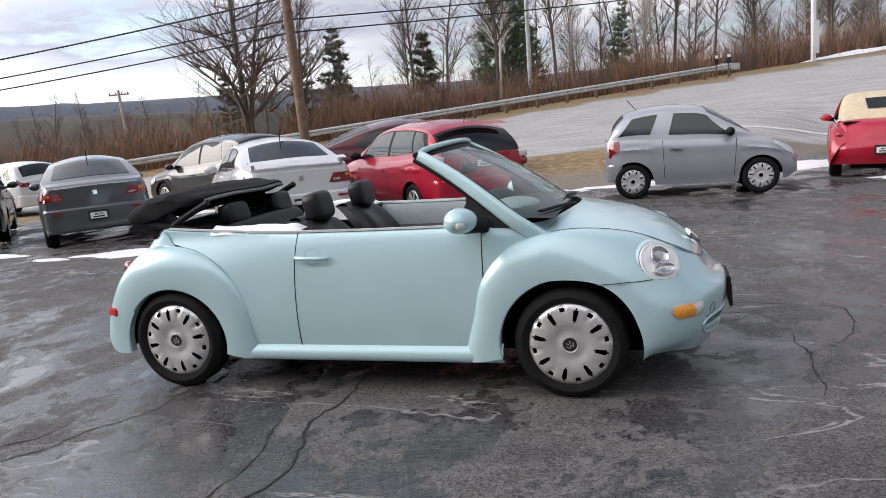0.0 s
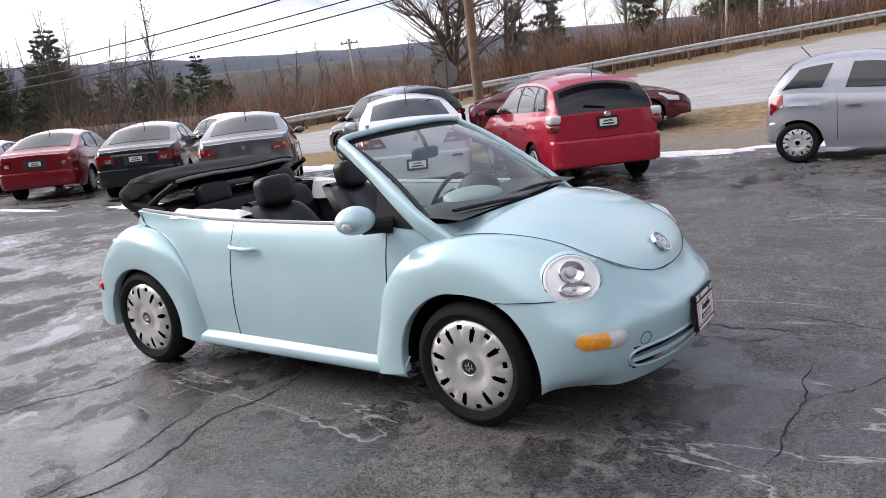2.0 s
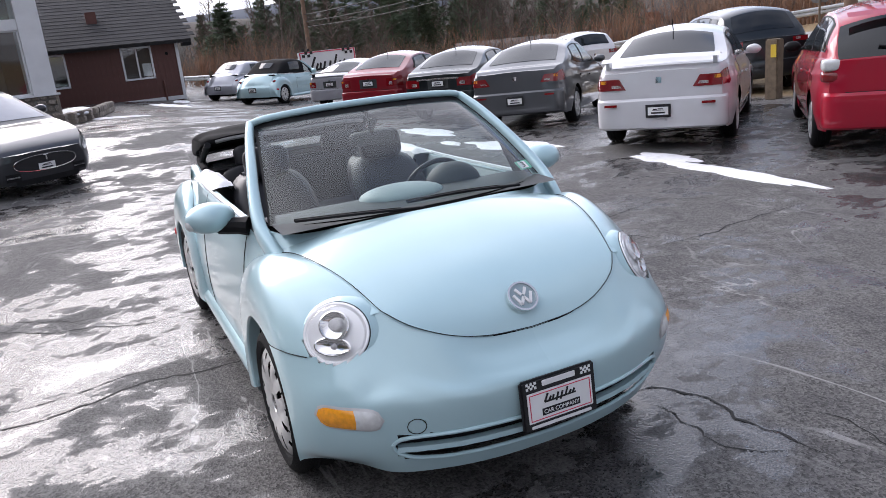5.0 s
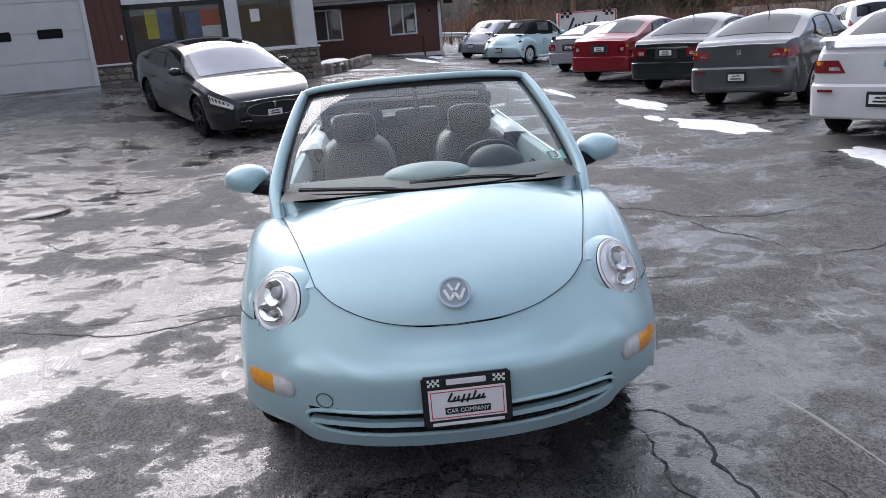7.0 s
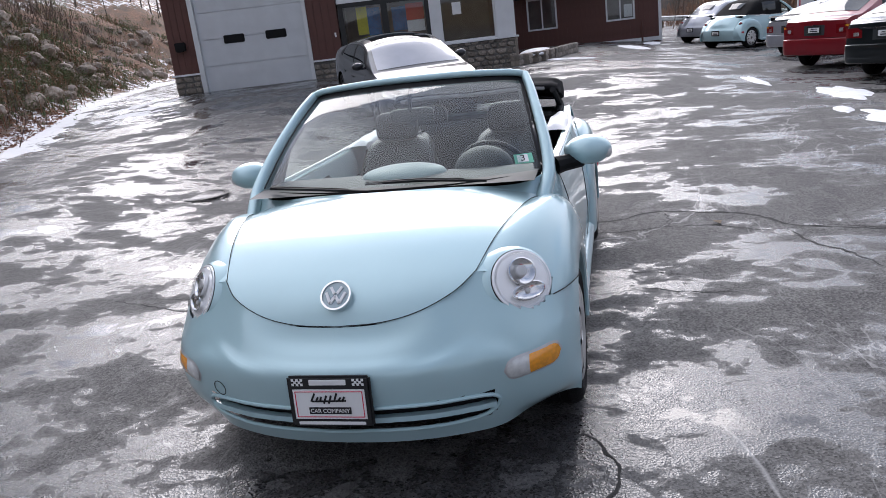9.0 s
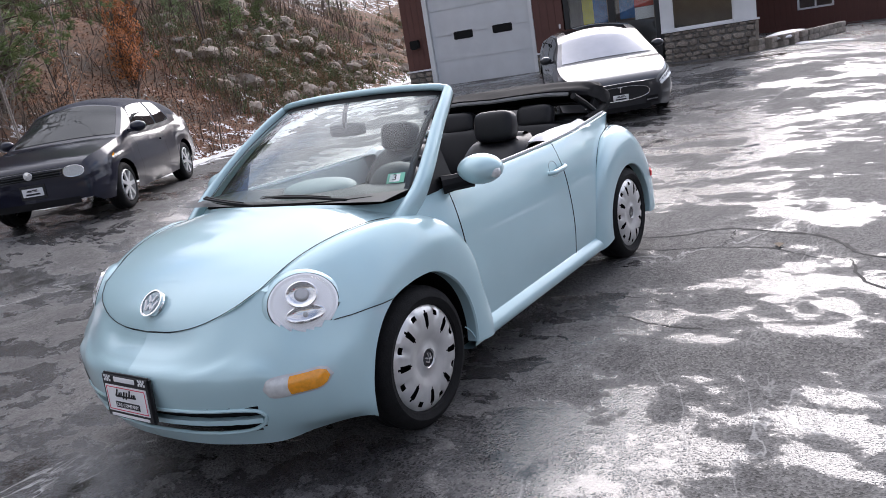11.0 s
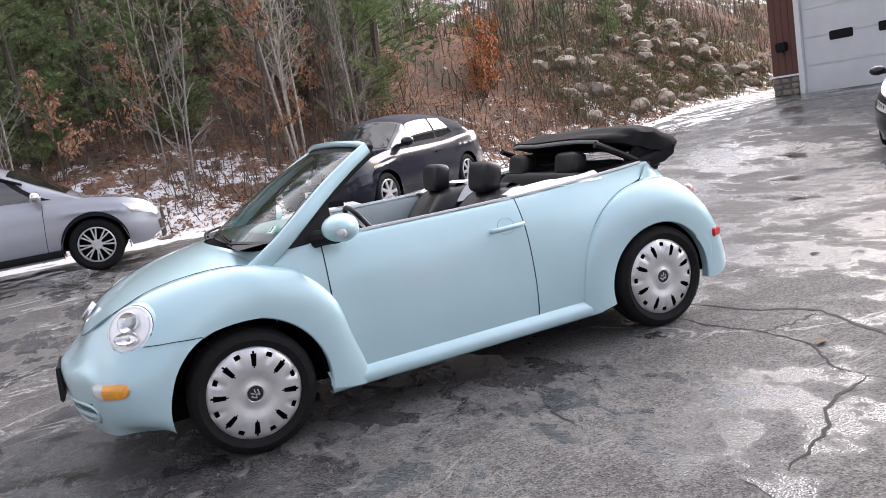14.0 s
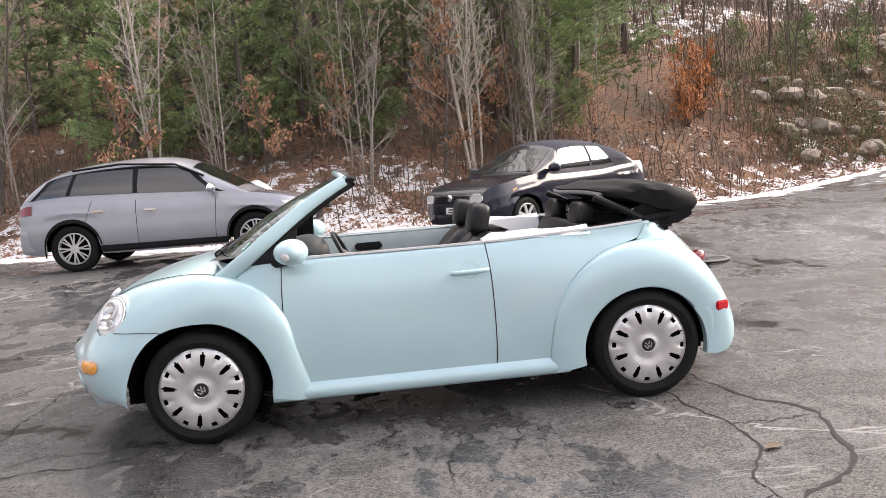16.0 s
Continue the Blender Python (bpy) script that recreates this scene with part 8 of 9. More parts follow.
# ---- trees and brush ----
M_BARK = material("grey_bark", (0.105, 0.086, 0.071), 0.9, vary=0.3, scale=14, bump=0.5, bump_scale=50, rand=0.25)
M_TWIG = material("brown_twigs", (0.105, 0.080, 0.066), 0.9, vary=0.2, scale=6, rand=0.3)
M_BIRCH = material("pale_birch_bark", (0.46, 0.43, 0.39), 0.8, vary=0.25, scale=22, second=(0.10, 0.09, 0.08), patch=9, spread=(0.56, 0.66))
M_TANLEAF = material("tan_dead_leaf", (0.44, 0.25, 0.15), 0.8, vary=0.35, scale=30, rand=0.2)
M_ORANGE = material("orange_dead_leaf", (0.40, 0.155, 0.05), 0.8, vary=0.35, scale=30, rand=0.2)
M_NEEDLE = material("pine_needles", (0.160, 0.245, 0.100), 0.75, vary=0.3, scale=9, rand=0.25, second=(0.23, 0.28, 0.125), patch=5)
M_DARKNEEDLE = material("dark_spruce_needles", (0.075, 0.105, 0.060), 0.8, vary=0.3, scale=9, rand=0.25)
M_BRUSH = material("red_brown_brush", (0.23, 0.115, 0.072), 0.9, vary=0.3, scale=3, second=(0.29, 0.165, 0.095), patch=0.5)
M_GREYBRUSH = material("grey_brown_brush", (0.105, 0.080, 0.064), 0.9, vary=0.3, scale=3, second=(0.15, 0.112, 0.086), patch=0.5)
M_GREENBRUSH = material("low_green_brush", (0.105, 0.150, 0.060), 0.85, vary=0.4, scale=6, second=(0.15, 0.125, 0.07), patch=2)
M_LITTER = material("leaf_litter", (0.36, 0.185, 0.110), 0.85, vary=0.45, scale=2.2, second=(0.20, 0.098, 0.062), patch=1.3)


def limb(rnd, start, way, length, r, droop=0.0, bits=5, wob=0.12):
    pts, p, d = [Vector(start)], Vector(start), Vector(way).normalized()
    for i in range(bits):
        d = (d + Vector((rnd.uniform(-wob, wob), rnd.uniform(-wob, wob), rnd.uniform(-wob, wob) * 0.6 - droop))).normalized()
        p = p + d * length / bits
        pts.append(p.copy())
    return pts, [r * (1 - 0.85 * i / bits) + 0.003 for i in range(bits + 1)]


def bare_tree(seed, h, r, stems=1, spread=0.5, first=0.25, leaf=0, twig=1.0, up=0.75):
    """Trunks, and a crown of limbs, boughs and twigs. leaf: how many dead leaves still hang on."""
    rnd = random.Random(seed)
    trunk, crown, leaves = [], [], []
    tips = []
    for s in range(stems):
        a = rnd.uniform(0, 6.28)
        lean = rnd.uniform(0.02, 0.06) if stems == 1 else rnd.uniform(0.03, 0.12)
        hh = h * (1 if s == 0 else rnd.uniform(0.6, 0.98))
        base = (0.12 * math.cos(a) * (stems > 1), 0.12 * math.sin(a) * (stems > 1), -0.3)
        pts, rs = limb(rnd, base, (math.cos(a) * lean, math.sin(a) * lean, 1), hh, r * (1 if s == 0 else rnd.uniform(0.6, 0.95)), bits=9, wob=0.05)
        trunk.append(tube(pts, rs, 7))
        n = int(hh * 1.9 * twig) + 4
        for b in range(n):
            t = first + (0.97 - first) * (b + rnd.random()) / n
            k = min(8, int(t * 9))
            q = pts[k].lerp(pts[k + 1], t * 9 - k)
            az = rnd.uniform(0, 6.28)
            L = hh * spread * (1.05 - t) * rnd.uniform(0.5, 1.1) + 0.25
            bp, br = limb(rnd, q, (math.cos(az), math.sin(az), up + rnd.uniform(-0.3, 0.5)), L, max(0.006, rs[k] * 0.5), bits=5, wob=0.18)
            crown.append(tube(bp, br, 4, False))
            for c in range(int(3 + L * 2.8 * twig)):
                j = rnd.randint(1, 4)
                az2 = rnd.uniform(0, 6.28)
                tp, tr = limb(rnd, bp[j], Vector((math.cos(az2), math.sin(az2), rnd.uniform(0.0, 0.9))) + (bp[j] - bp[j - 1]).normalized(), L * rnd.uniform(0.25, 0.55), max(0.004, br[j] * 0.6), bits=3, wob=0.25)
                crown.append(tube(tp, tr, 3, False))
                tips += tp[1:]
                for e in range(2 if twig > 0.8 else 1):
                    sp, sr = limb(rnd, tp[rnd.randint(1, 3)], Vector((rnd.uniform(-1, 1), rnd.uniform(-1, 1), rnd.uniform(-0.2, 1))), L * rnd.uniform(0.1, 0.25), 0.005, bits=2, wob=0.2)
                    crown.append(tube(sp, sr, 3, False))
    for i in range(leaf):
        leaves.append(flake(rnd, rnd.choice(tips) + Vector((rnd.gauss(0, 0.06), rnd.gauss(0, 0.06), rnd.gauss(-0.03, 0.05))), rnd.uniform(0.04, 0.075), hang=True))
    return joined(*trunk), joined(*crown), joined(*leaves) if leaf else None


def flake(rnd, p, s, hang=False):
    """One small bent leaf."""
    a = Vector((rnd.gauss(0, 1), rnd.gauss(0, 1), rnd.gauss(-1.5, 0.5) if hang else rnd.gauss(0, 0.3))).normalized()
    b = a.orthogonal().normalized()
    b.rotate(Euler((rnd.uniform(0, 6), rnd.uniform(0, 6), rnd.uniform(0, 6)))) if not hang else None
    b = (b - a * b.dot(a)).normalized()
    n = a.cross(b) * s * 0.25
    return [p - a * s, p + b * s * 0.5 + n, p + a * s, p - b * s * 0.5 + n], [(0, 1, 2), (0, 2, 3)]


def pine(seed, h, wide, needles=22, gap=0.34, sparse=1.0, blade=0.0095, long=1.0):
    """A young white pine: whorls of boughs with brushes of long needles."""
    rnd = random.Random(seed)
    pts, rs = limb(rnd, (0, 0, -0.2), (0, 0, 1), h, 0.03 + h * 0.011, bits=8, wob=0.03)
    trunk, crown_v, crown_f, wood = tube(pts, rs, 7), [], [], []
    z = 0.35
    while z < h * 0.98:
        t = z / h
        L0 = wide * (1 - t) ** 0.75 * (0.55 + 0.45 * min(1, t * 5)) + 0.18
        for b in range(rnd.randint(4, 6)):
            if rnd.random() > sparse:
                continue
            az = rnd.uniform(0, 6.28)
            L = L0 * rnd.uniform(0.6, 1.15)
            k = min(7, int(t * 8))
            q = pts[k].lerp(pts[k + 1], t * 8 - k)
            bp, br = limb(rnd, q, (math.cos(az), math.sin(az), rnd.uniform(0.1, 0.55)), L, 0.012, bits=4, wob=0.12)
            wood.append(tube(bp, br, 3, False))
            tufts = int(3 + L * 6)
            for u in range(tufts):
                f = 0.25 + 0.75 * (u + rnd.random()) / tufts
                j = min(3, int(f * 4))
                c = bp[j].lerp(bp[j + 1], f * 4 - j) + Vector((rnd.gauss(0, 0.07), rnd.gauss(0, 0.07), rnd.gauss(0.02, 0.05))) * (0.4 + L)
                d = (bp[j + 1] - bp[j]).normalized()
                for m in range(needles):
                    w = (d * 0.8 + Vector((rnd.gauss(0, 0.75), rnd.gauss(0, 0.75), rnd.gauss(0.25, 0.6)))).normalized()
                    l = rnd.uniform(0.10, 0.20) * long
                    side = w.orthogonal().normalized() * blade
                    n = len(crown_v)
                    crown_v += [c - side, c + side, c + w * l]
                    crown_f.append((n, n + 1, n + 2))
        z += gap * rnd.uniform(0.6, 1.1)
    return trunk, (crown_v, crown_f), joined(*wood)


def tree_set(name, parts, mats, label, category, group):
    """A hidden-free first tree whose meshes the copies share: returns a planter for more of the kind."""
    meshes = [(n, mesh_of(n, *g, m, 0 if n != "trunk" else 40)) for (n, g), m in zip(parts, mats) if g]

    def plant(x, y, scale=1.0, yaw=0.0, z=None, squash=1.0):
        t = thing(name, upright(x, y, yaw, z) @ Matrix.Diagonal((scale * squash, scale * squash, scale, 1)), label, category, group)
        for n, me in meshes:
            put(n, me, t)
        return t
    return plant


def bare_set(name, seed, label, group, bark=M_BARK, leafmat=M_TANLEAF, **k):
    tr, cr, lv = bare_tree(seed, **k)
    return tree_set(name, [("trunk", tr), ("crown", cr), ("leaves", lv)], [bark, M_TWIG if bark is M_BARK else bark, leafmat], label, "tree", group)


def pine_set(seed, label, group, mat, **k):
    tr, cr, wd = pine(seed, **k)
    return tree_set("pine", [("trunk", joined(tr, wd)), ("crown", cr)], [M_BARK, mat], label, "tree", group)


rnd = random.Random(21)
wood = "bare roadside trees"
TALL = [bare_set("bare_tree", 31 + i, "tall leafless grey-brown tree beyond the road", wood, h=h, r=r, spread=sp, first=f, up=u) for i, (h, r, sp, f, u) in enumerate(((13, 0.12, 0.42, 0.22, 0.9), (15, 0.14, 0.36, 0.3, 1.1), (11, 0.10, 0.5, 0.15, 0.7), (14, 0.11, 0.34, 0.28, 1.3), (9, 0.07, 0.45, 0.15, 1.0)))]
BIRCHES = [bare_set("birch", 51 + i, "leafless white-barked birch beyond the guardrail", wood, bark=M_BIRCH, h=h, r=0.1, spread=0.3, first=0.3, stems=s, up=1.2) for i, (h, s) in enumerate(((12, 1), (10, 3)))]
FARPINE = [pine_set(61 + i, "tall dark pine beyond the road", "roadside pines", M_DARKNEEDLE, h=h, wide=w, needles=15, gap=0.5, blade=0.03, long=2.2) for i, (h, w) in enumerate(((11, 2.4), (8, 2.0)))]


def road_place(s, n):
    q = ROAD_DIR * s + ROAD_NORM * n
    return q.x, q.y


PINE_ARC = (139, 172)
# beyond the guardrail
for i in range(84):
    s = -30 + 105 * (i + rnd.random() * 0.9) / 84
    n = rnd.choice((39, 43, 47, 52, 58)) + rnd.uniform(-1.5, 1.5)
    if -30 < s < -2:
        n += 20
    x, y = road_place(s, n)
    low = 0.5 if 121 < math.degrees(math.atan2(y + 4.5, x - 2.2)) < 141 else 1.0  # low growth where the valley lies open
    rnd.choice(TALL)(x, y, rnd.uniform(0.75, 1.15) * low, rnd.uniform(0, 360))
for s, n, k, sc in ((20.5, 40, 0, 1.0), (32, 41, 1, 1.0), (34, 41.5, 0, 1.1), (27, 42, 1, 1.0), (48, 41, 1, 1.1)):
    x, y = road_place(s, n)
    BIRCHES[k](x, y, sc, rnd.uniform(0, 360))
for s, n, k, sc in ((22.5, 43, 0, 1.15), (25, 46, 0, 1.0), (18, 47, 1, 1.0), (12, 50, 0, 0.9), (10, 52, 1, 1.0), (38, 52, 0, 0.9), (5, 56, 0, 0.8)):
    x, y = road_place(s, n)
    FARPINE[k](x, y, sc, rnd.uniform(0, 360))
# a stand of pines down the valley
for i in range(34):
    a = radians(PINE_ARC[0] + (PINE_ARC[1] - PINE_ARC[0]) * (i + rnd.random()) / 34)
    d = rnd.uniform(70, 105)
    FARPINE[rnd.randrange(2)](d * math.cos(a), d * math.sin(a), rnd.uniform(0.6, 0.95), rnd.uniform(0, 360), z=-3.0 + 0.03 * (d - 60), squash=rnd.uniform(1.1, 1.6))
# the large spreading tree behind the timber pole
big = bare_set("bare_tree", 77, "broad leafless tree with many low limbs", wood, h=13, r=0.22, spread=0.62, first=0.12, up=0.5, stems=2)
x, y = road_place(4, 38.5)
big(x, y, 1.0, 30)
# towards the valley on the far side of the dealer sign
for i in range(44):
    a = radians(rnd.uniform(140, 176))
    d = rnd.uniform(62, 110)
    TALL[rnd.randrange(5)](d * math.cos(a), d * math.sin(a), rnd.uniform(0.6, 1.0), rnd.uniform(0, 360), z=-3.2 + 0.05 * (d - 60))
for i in range(26):
    a = radians(rnd.uniform(150, 179))
    d = rnd.uniform(75, 130)
    FARPINE[rnd.randrange(2)](d * math.cos(a), d * math.sin(a), rnd.uniform(0.8, 1.25), rnd.uniform(0, 360), z=-2.0 + 0.05 * (d - 60))
for i in range(26):
    a = radians(rnd.uniform(118, 146))
    d = rnd.uniform(75, 120)
    TALL[rnd.randrange(5)](d * math.cos(a), d * math.sin(a), rnd.uniform(0.45, 0.8), rnd.uniform(0, 360), z=-3.0)


# brush in masses: fine upright stems
def brush(name, spots, mat, label, stems, tall, wide, seed, leafy=0.0):
    rnd = random.Random(seed)
    verts, faces = [], []
    for x, y, k in spots:
        z = height(x, y)
        for i in range(stems):
            bx, by = x + rnd.gauss(0, wide), y + rnd.gauss(0, wide)
            l = tall * k * rnd.uniform(0.5, 1.15)
            lean = Vector((rnd.gauss(0, 0.22), rnd.gauss(0, 0.28), 1)).normalized()
            side = Vector((rnd.gauss(0, 1), rnd.gauss(0, 1), 0)).normalized()
            w = 0.010 * (1 + tall * 0.35)
            p, q = Vector((bx, by, height(bx, by) - 0.05)), None
            q = p + lean * l * 0.6
            t = q + (lean + Vector((rnd.gauss(0, 0.3), rnd.gauss(0, 0.3), 0))).normalized() * l * 0.4
            n = len(verts)
            verts += [p - side * w, p + side * w, q + side * w * 0.6, q - side * w * 0.6, t]
            faces += [(n, n + 1, n + 2, n + 3), (n + 3, n + 2, n + 4)]
            for j in range(3):
                u = rnd.uniform(0.3, 0.95)
                c = p.lerp(t, u)
                d = (lean * 0.7 + Vector((rnd.gauss(0, 0.7), rnd.gauss(0, 0.7), rnd.gauss(0, 0.3)))).normalized() * l * rnd.uniform(0.12, 0.3)
                n = len(verts)
                verts += [c - side * w * 0.4, c + side * w * 0.4, c + d]
                faces.append((n, n + 1, n + 2))
                if rnd.random() < leafy:
                    lf = flake(rnd, c + d, rnd.uniform(0.025, 0.055))
                    n = len(verts)
                    verts += lf[0]
                    faces += [tuple(i + n for i in f) for f in lf[1]]
    return tagged(new(name, mesh_of(name, verts, faces, mat, 0)), label, "brush", kind="stuff")


spots = []
for i in range(420):
    s = rnd.uniform(-40, 75)
    n = 37.5 + abs(rnd.gauss(0, 3.2))
    x, y = road_place(s, n)
    spots.append((x, y, rnd.uniform(0.6, 1.2)))
brush("roadside_brush", spots[:250], M_BRUSH, "red-brown leafless brush behind the guardrail", 64, 2.9, 0.9, 1, 0.35)
for i in range(230):
    s, n = rnd.uniform(-60, 2), rnd.uniform(38, 84)
    x, y = road_place(s, n)
    spots.insert(0, (x, y, rnd.uniform(0.5, 1.0)))
brush("roadside_brush", spots[:230], M_BRUSH, "red-brown brush on the slope below the road", 36, 2.2, 1.6, 7, 0.2)
spots = spots[230:]
brush("roadside_brush", spots[250:], M_GREYBRUSH, "grey-brown leafless brush behind the guardrail", 34, 3.2, 1.0, 2)
spots = []
for i in range(240):
    a, d = radians(rnd.uniform(112, 172)), rnd.uniform(44, 85)
    spots.append((d * math.cos(a), d * math.sin(a), rnd.uniform(0.7, 1.3)))
brush("valley_brush", spots, M_GREYBRUSH, "brown leafless brush in the valley beyond the lot", 40, 3.4, 1.8, 3)


# ---- the bank behind the drive ----
def bank_place(x, d):
    return x, bank_y(x) - d


bank_trees = "trees on the bank"
PINES = [pine_set(81 + i, "young green white pine on the leafy bank", bank_trees, M_NEEDLE, h=h, wide=w) for i, (h, w) in enumerate(((4.2, 1.25), (5.5, 1.5), (3.2, 1.1), (6.5, 1.7)))]
SAPL = [bare_set("sapling", 91 + i, "thin leafless grey sapling on the bank", bank_trees, h=h, r=r, spread=0.22, first=0.25, stems=s, up=1.3, twig=0.8) for i, (h, r, s) in enumerate(((7, 0.036, 1), (9, 0.045, 2), (6, 0.028, 3), (11, 0.06, 1)))]
PALE = [bare_set("pale_sapling", 111 + i, "pale-barked leafless sapling clump", bank_trees, bark=material("silver_bark", (0.36, 0.32, 0.28), 0.85, vary=0.3, scale=18, bump=0.3), h=h, r=0.038, spread=0.2, first=0.2, stems=s, up=1.3) for i, (h, s) in enumerate(((9, 5), (8, 3)))]
BEECH = [bare_set("beech", 121 + i, "small beech holding its tan dead leaves", bank_trees, h=h, r=0.04, spread=0.36, first=0.15, leaf=n, up=0.7) for i, (h, n) in enumerate(((4.5, 1000), (3.2, 700)))]
OAKY = bare_set("orange_shrub", 131, "shrub holding bright orange dead leaves", bank_trees, leafmat=M_ORANGE, h=2.6, r=0.025, spread=0.32, first=0.05, stems=5, leaf=1300, up=1.2)
for x, d, k, sc in ((-1.0, 4.2, 1, 1.0), (0.6, 3.6, 0, 1.0), (2.2, 4.6, 3, 0.95), (3.6, 3.2, 0, 1.1), (5.0, 4.4, 1, 1.1), (6.2, 3.4, 2, 1.2), (7.4, 4.8, 3, 1.0), (9.0, 4.0, 1, 1.0), (-3.6, 3.6, 1, 1.0), (-4.6, 4.4, 3, 0.9), (-5.6, 3.8, 0, 1.1), (-6.4, 5.2, 1, 1.0), (-2.4, 6.5, 3, 1.1),
                    (1.4, 7.5, 3, 1.2), (4.2, 8.0, 3, 1.1), (-8.4, 6.4, 3, 1.25), (-7.6, 7.8, 3, 1.1), (8.5, 7.5, 3, 1.1), (11, 5.5, 3, 1.0), (-4.0, 8.5, 3, 1.2), (2.9, 2.4, 2, 0.7), (-0.2, 2.6, 2, 0.6), (-14.2, 4.6, 2, 0.5), (-15.6, 5.0, 2, 0.6), (-16.6, 3.6, 2, 0.55), (-17.6, 4.4, 2, 0.6), (-12.6, 5.6, 2, 0.45), (-18.8, 3.2, 2, 0.6), (13.5, 4.0, 1, 1.0)):
    px, py = bank_place(x, d * 1.25 + 0.4)
    PINES[k](px, py, sc, rnd.uniform(0, 360), squash=rnd.uniform(0.9, 1.15))
for x, d, k, sc in ((2.9, 3.0, 1, 1.0), (5.3, 2.6, 1, 1.1), (0.5, 3.4, 1, 0.95), (-4.1, 3.0, 3, 0.95), (-3.4, 4.2, 1, 1.1), (1.7, 4.6, 3, 0.9)):
    px, py = bank_place(x, d)
    PINES[k](px, py, sc, rnd.uniform(0, 360))
px, py = bank_place(-2.1, 2.0)
PALE[0](px, py, 1.0, 40)
for x, d, k in ((4.6, 1.6, 1), (9.8, 2.2, 1)):
    px, py = bank_place(x, d)
    PALE[k](px, py, rnd.uniform(0.8, 1.0), rnd.uniform(0, 360))
for x, d, k, sc in ((-1.4, 1.9, 0, 1.0), (5.2, 1.5, 1, 1.0), (0.8, 2.6, 1, 0.8), (-2.8, 2.8, 1, 0.9), (3.6, 5.5, 0, 1.2), (2.4, 2.2, 1, 0.7), (-5.0, 2.2, 1, 0.7)):
    px, py = bank_place(x, d)
    BEECH[k](px, py, sc, rnd.uniform(0, 360))
for x, d, sc in ((-8.6, 3.6, 1.0), (-8.0, 3.2, 0.7), (-9.3, 4.2, 0.6)):
    px, py = bank_place(x, d)
    OAKY(px, py, sc, rnd.uniform(0, 360))
THIN = [bare_set("sapling", 141 + i, "slender pale leafless sapling on the bank", bank_trees, bark=material("pale_grey_bark", (0.27, 0.235, 0.205), 0.85, vary=0.3, scale=18, rand=0.25), h=h, r=0.021, spread=0.22, first=0.15, stems=s, up=1.2, twig=0.8) for i, (h, s) in enumerate(((6.5, 2), (5, 3), (7.5, 1)))]
for i in range(26):
    x = rnd.uniform(-5, 3.5) if i < 21 else rnd.uniform(3, 13)
    px, py = bank_place(x, rnd.uniform(1.2, 6))
    THIN[i % 3](px, py, rnd.uniform(0.7, 1.1), rnd.uniform(0, 360))
for i in range(9):
    x = -6.5 + 20 * (i + rnd.random()) / 9
    px, py = bank_place(x, rnd.uniform(3.4, 7.0))
    PINES[rnd.randrange(4)](px, py, rnd.uniform(0.75, 1.2), rnd.uniform(0, 360), squash=rnd.uniform(0.95, 1.25))
for i in range(34):
    x = rnd.uniform(-14, 16)
    d = rnd.uniform(2.0, 13)
    px, py = bank_place(x, d)
    SAPL[rnd.randrange(4)](px, py, rnd.uniform(0.6, 1.05), rnd.uniform(0, 360))
for i in range(110):
    x = rnd.uniform(-60, -8)
    d = rnd.uniform(8.5, 20)
    px, py = bank_place(x, d)
    SAPL[rnd.choice((0, 1, 3))](px, py, rnd.uniform(0.7, 1.1), rnd.uniform(0, 360))
for i in range(40):
    x, d = rnd.uniform(-22, 22), rnd.uniform(13, 26)
    px, py = bank_place(x, d)
    (FARPINE[rnd.randrange(2)] if rnd.random() < 0.3 else TALL[rnd.randrange(5)])(px, py, rnd.uniform(0.6, 0.95), rnd.uniform(0, 360))
# undergrowth
spots = [(*bank_place(rnd.uniform(-13, 16), 0.8 + abs(rnd.gauss(0, 3.0))), rnd.uniform(0.4, 1.1)) for i in range(170)]
brush("bank_brush", spots, M_GREYBRUSH, "thin leafless undergrowth on the bank", 16, 1.0, 0.5, 4, 0.3)
spots = [(*bank_place(rnd.uniform(-24, -9.5) if i % 3 else rnd.uniform(-50, -22), 0.8 + abs(rnd.gauss(0, 3.4 if i % 3 else 6))), rnd.uniform(0.4, 1.1)) for i in range(380)]
brush("bank_brush", spots[:220], M_GREENBRUSH, "low green and brown brush among the boulders", 42, 0.6, 0.42, 5, 0.9)
high = [(*bank_place(rnd.uniform(-34, -7), rnd.uniform(5, 17)), rnd.uniform(0.6, 1.3)) for i in range(190)]
brush("bank_brush", high, M_GREYBRUSH, "grey-brown undergrowth on the upper slope", 26, 1.3, 0.9, 9, 0.3)
brush("bank_brush", spots[220:], M_BRUSH, "low red-brown brush among the boulders", 18, 0.6, 0.4, 6, 0.3)
# leaf litter, single leaves lying about
verts, faces = [], []
lr = random.Random(8)
for i in range(42000):
    x = lr.uniform(-14, 15)
    d = abs(lr.gauss(0, 3.2)) - 0.15
    px, py = bank_place(x, d)
    g = flake(lr, Vector((px, py, height(px, py) + 0.015)), lr.uniform(0.02, 0.045))
    n = len(verts)
    verts += g[0]
    faces += [tuple(k + n for k in f) for f in g[1]]
tagged(new("leaf_litter", mesh_of("leaf_litter", verts, faces, M_LITTER, 0)), "fallen brown oak and beech leaves on the bank", "leaves", kind="stuff")


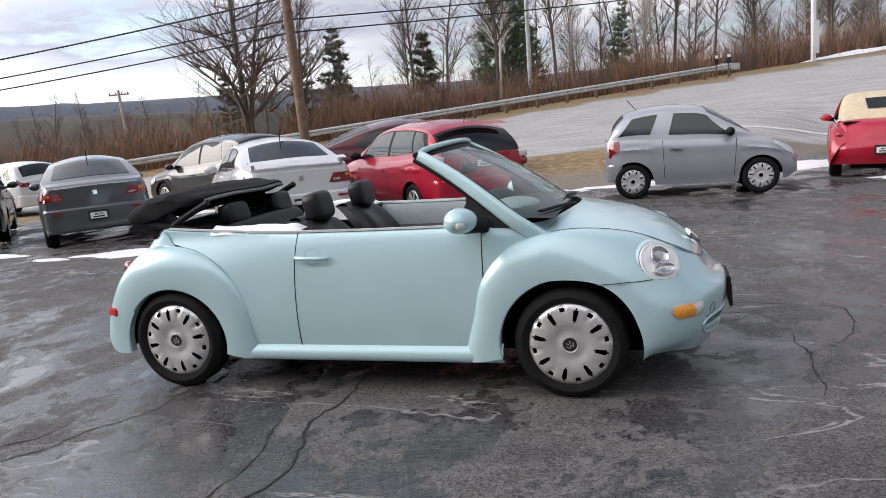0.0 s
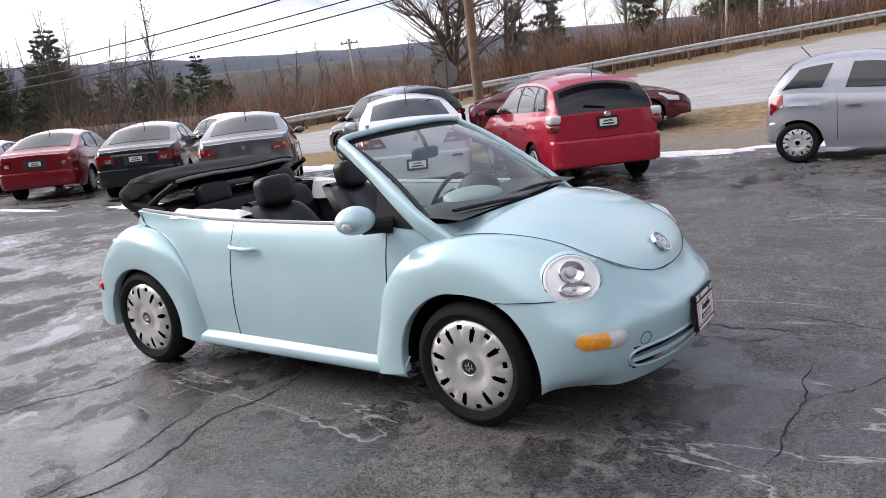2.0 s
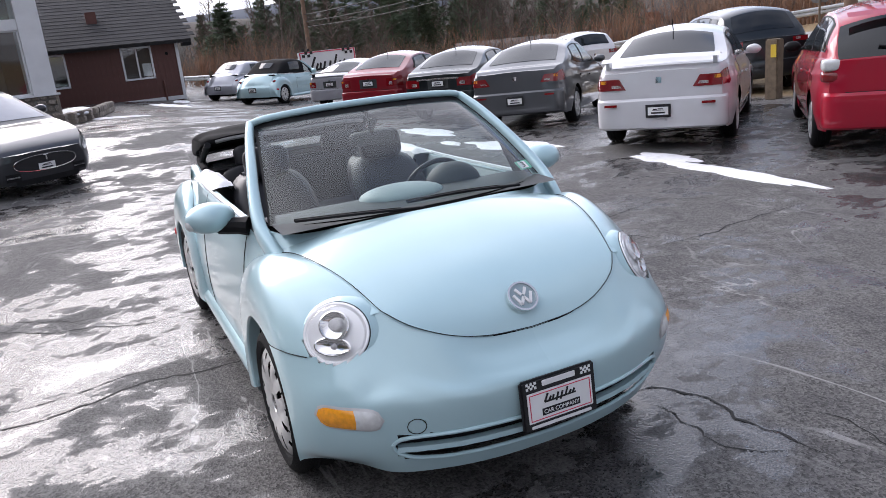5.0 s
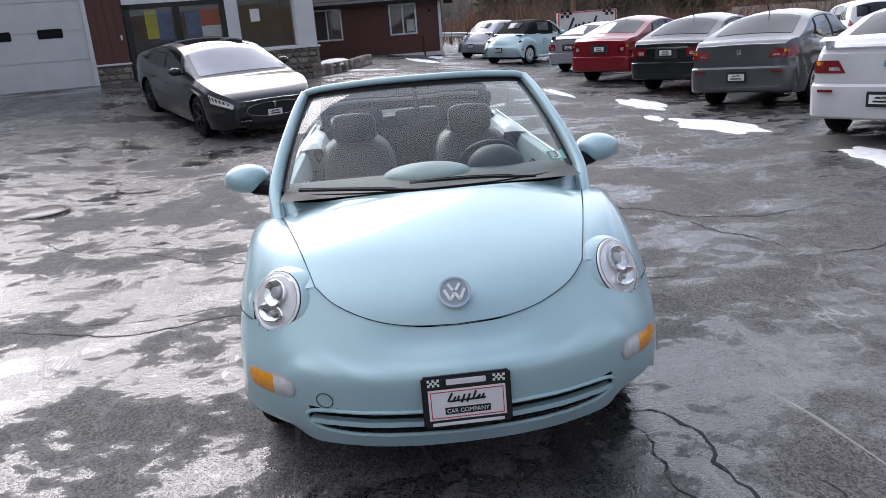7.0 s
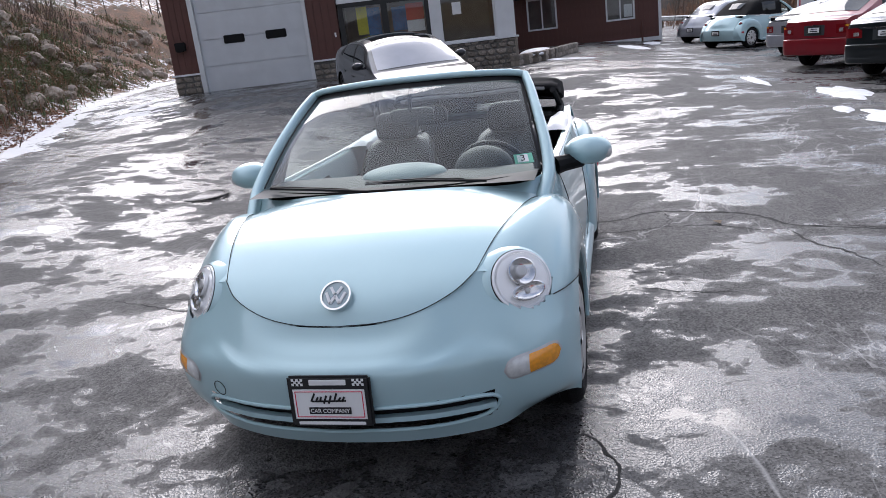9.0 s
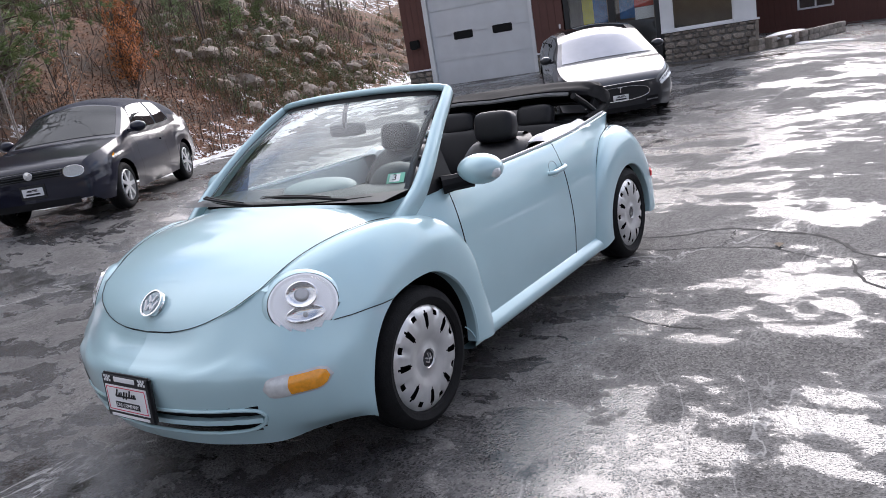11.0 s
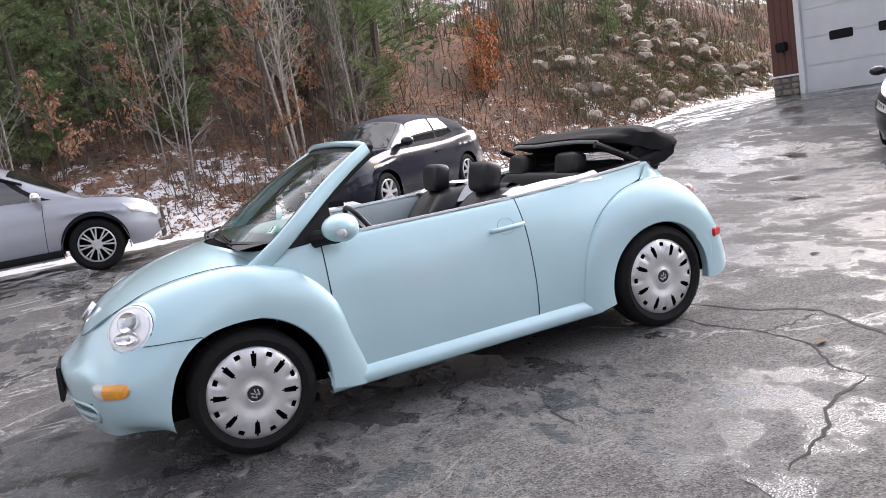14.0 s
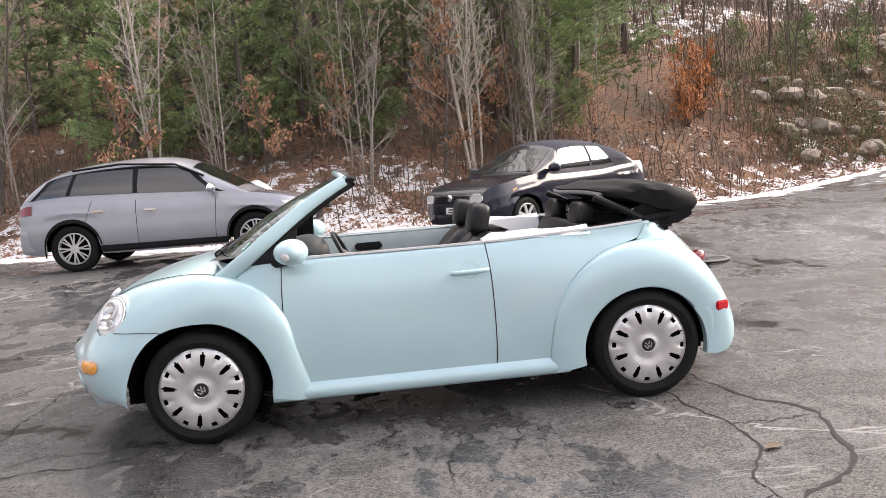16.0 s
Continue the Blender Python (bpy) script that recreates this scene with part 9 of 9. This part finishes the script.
# boulders
def boulder(seed):
    geo = ball((0, 0, 0), 0.5, 2)
    out = []
    for v in geo[0]:
        k = 1 + 0.5 * noise.noise(v * 2.2 + Vector((seed * 3.7, 1, 0))) + 0.15 * noise.noise(v * 6 + Vector((seed, 9, 0)))
        out.append(Vector((v.x * k * 1.25, v.y * k, v.z * k * 0.78)))
    return mesh_of("boulder", out, geo[1], M_ROCK, 28)


M_ROCK = material("tan_grey_boulder", (0.24, 0.185, 0.14), 0.9, vary=0.3, scale=5, bump=0.6, bump_scale=16, second=(0.33, 0.285, 0.24), patch=2.2, rand=0.3)
ROCKS = [boulder(i) for i in range(7)]
for i in range(290):
    x = rnd.uniform(-23, -10.5) if i < 215 else rnd.uniform(-45, -22)
    d = 0.7 + abs(rnd.gauss(2.8, 2.0))
    px, py = bank_place(x, d)
    s = rnd.choice((0.18, 0.24, 0.3, 0.38, 0.48, 0.6)) * rnd.uniform(0.8, 1.2)
    ob = new("boulder", ROCKS[i % 7])
    ob.matrix_basis = Matrix.Translation((px, py, height(px, py) + 0.12 * s)) @ pose(0, 0, 0, rnd.uniform(-25, 25), rnd.uniform(-25, 25), rnd.uniform(0, 360)) @ Matrix.Diagonal((s, s, s, 1))
    tagged(ob, "rough tan-grey boulder in the bank's rock face", "boulder", "boulders on the bank")


# ---- far hills ----
def ridge(name, a0, a1, dist, up, seed, mat, label):
    rows = []
    for i in range(120):
        a = radians(a0 + (a1 - a0) * i / 119)
        h = dist * math.tan(radians(up)) * (0.72 + 0.42 * noise.noise(Vector((i * 0.035, seed, 0))) + 0.05 * noise.noise(Vector((i * 0.5, seed, 2))))
        c, s = math.cos(a), math.sin(a)
        rows.append([Vector(((dist + k * dist * 0.25) * c, (dist + k * dist * 0.25) * s, -14 + (h + 14) * math.sin(k * math.pi / 2))) for k in [j / 9 for j in range(10)]])
    tagged(new(name, mesh_of(name, *grid(rows), mat, 0)), label, "hill", kind="structure").data.shade_smooth()


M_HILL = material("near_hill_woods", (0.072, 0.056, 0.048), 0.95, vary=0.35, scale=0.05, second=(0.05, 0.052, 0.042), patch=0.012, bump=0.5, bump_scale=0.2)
# the far woods' base colour carries the blue of the hazy air
M_FARHILL = material("hazy_far_woods", (0.070, 0.082, 0.108), 0.95, vary=0.15, scale=0.02)
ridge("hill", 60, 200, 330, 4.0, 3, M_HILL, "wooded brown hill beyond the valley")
ridge("far_hill", 40, 220, 1000, 5.2, 8, M_FARHILL, "distant wooded ridge with blue-grey haze put into its colour")
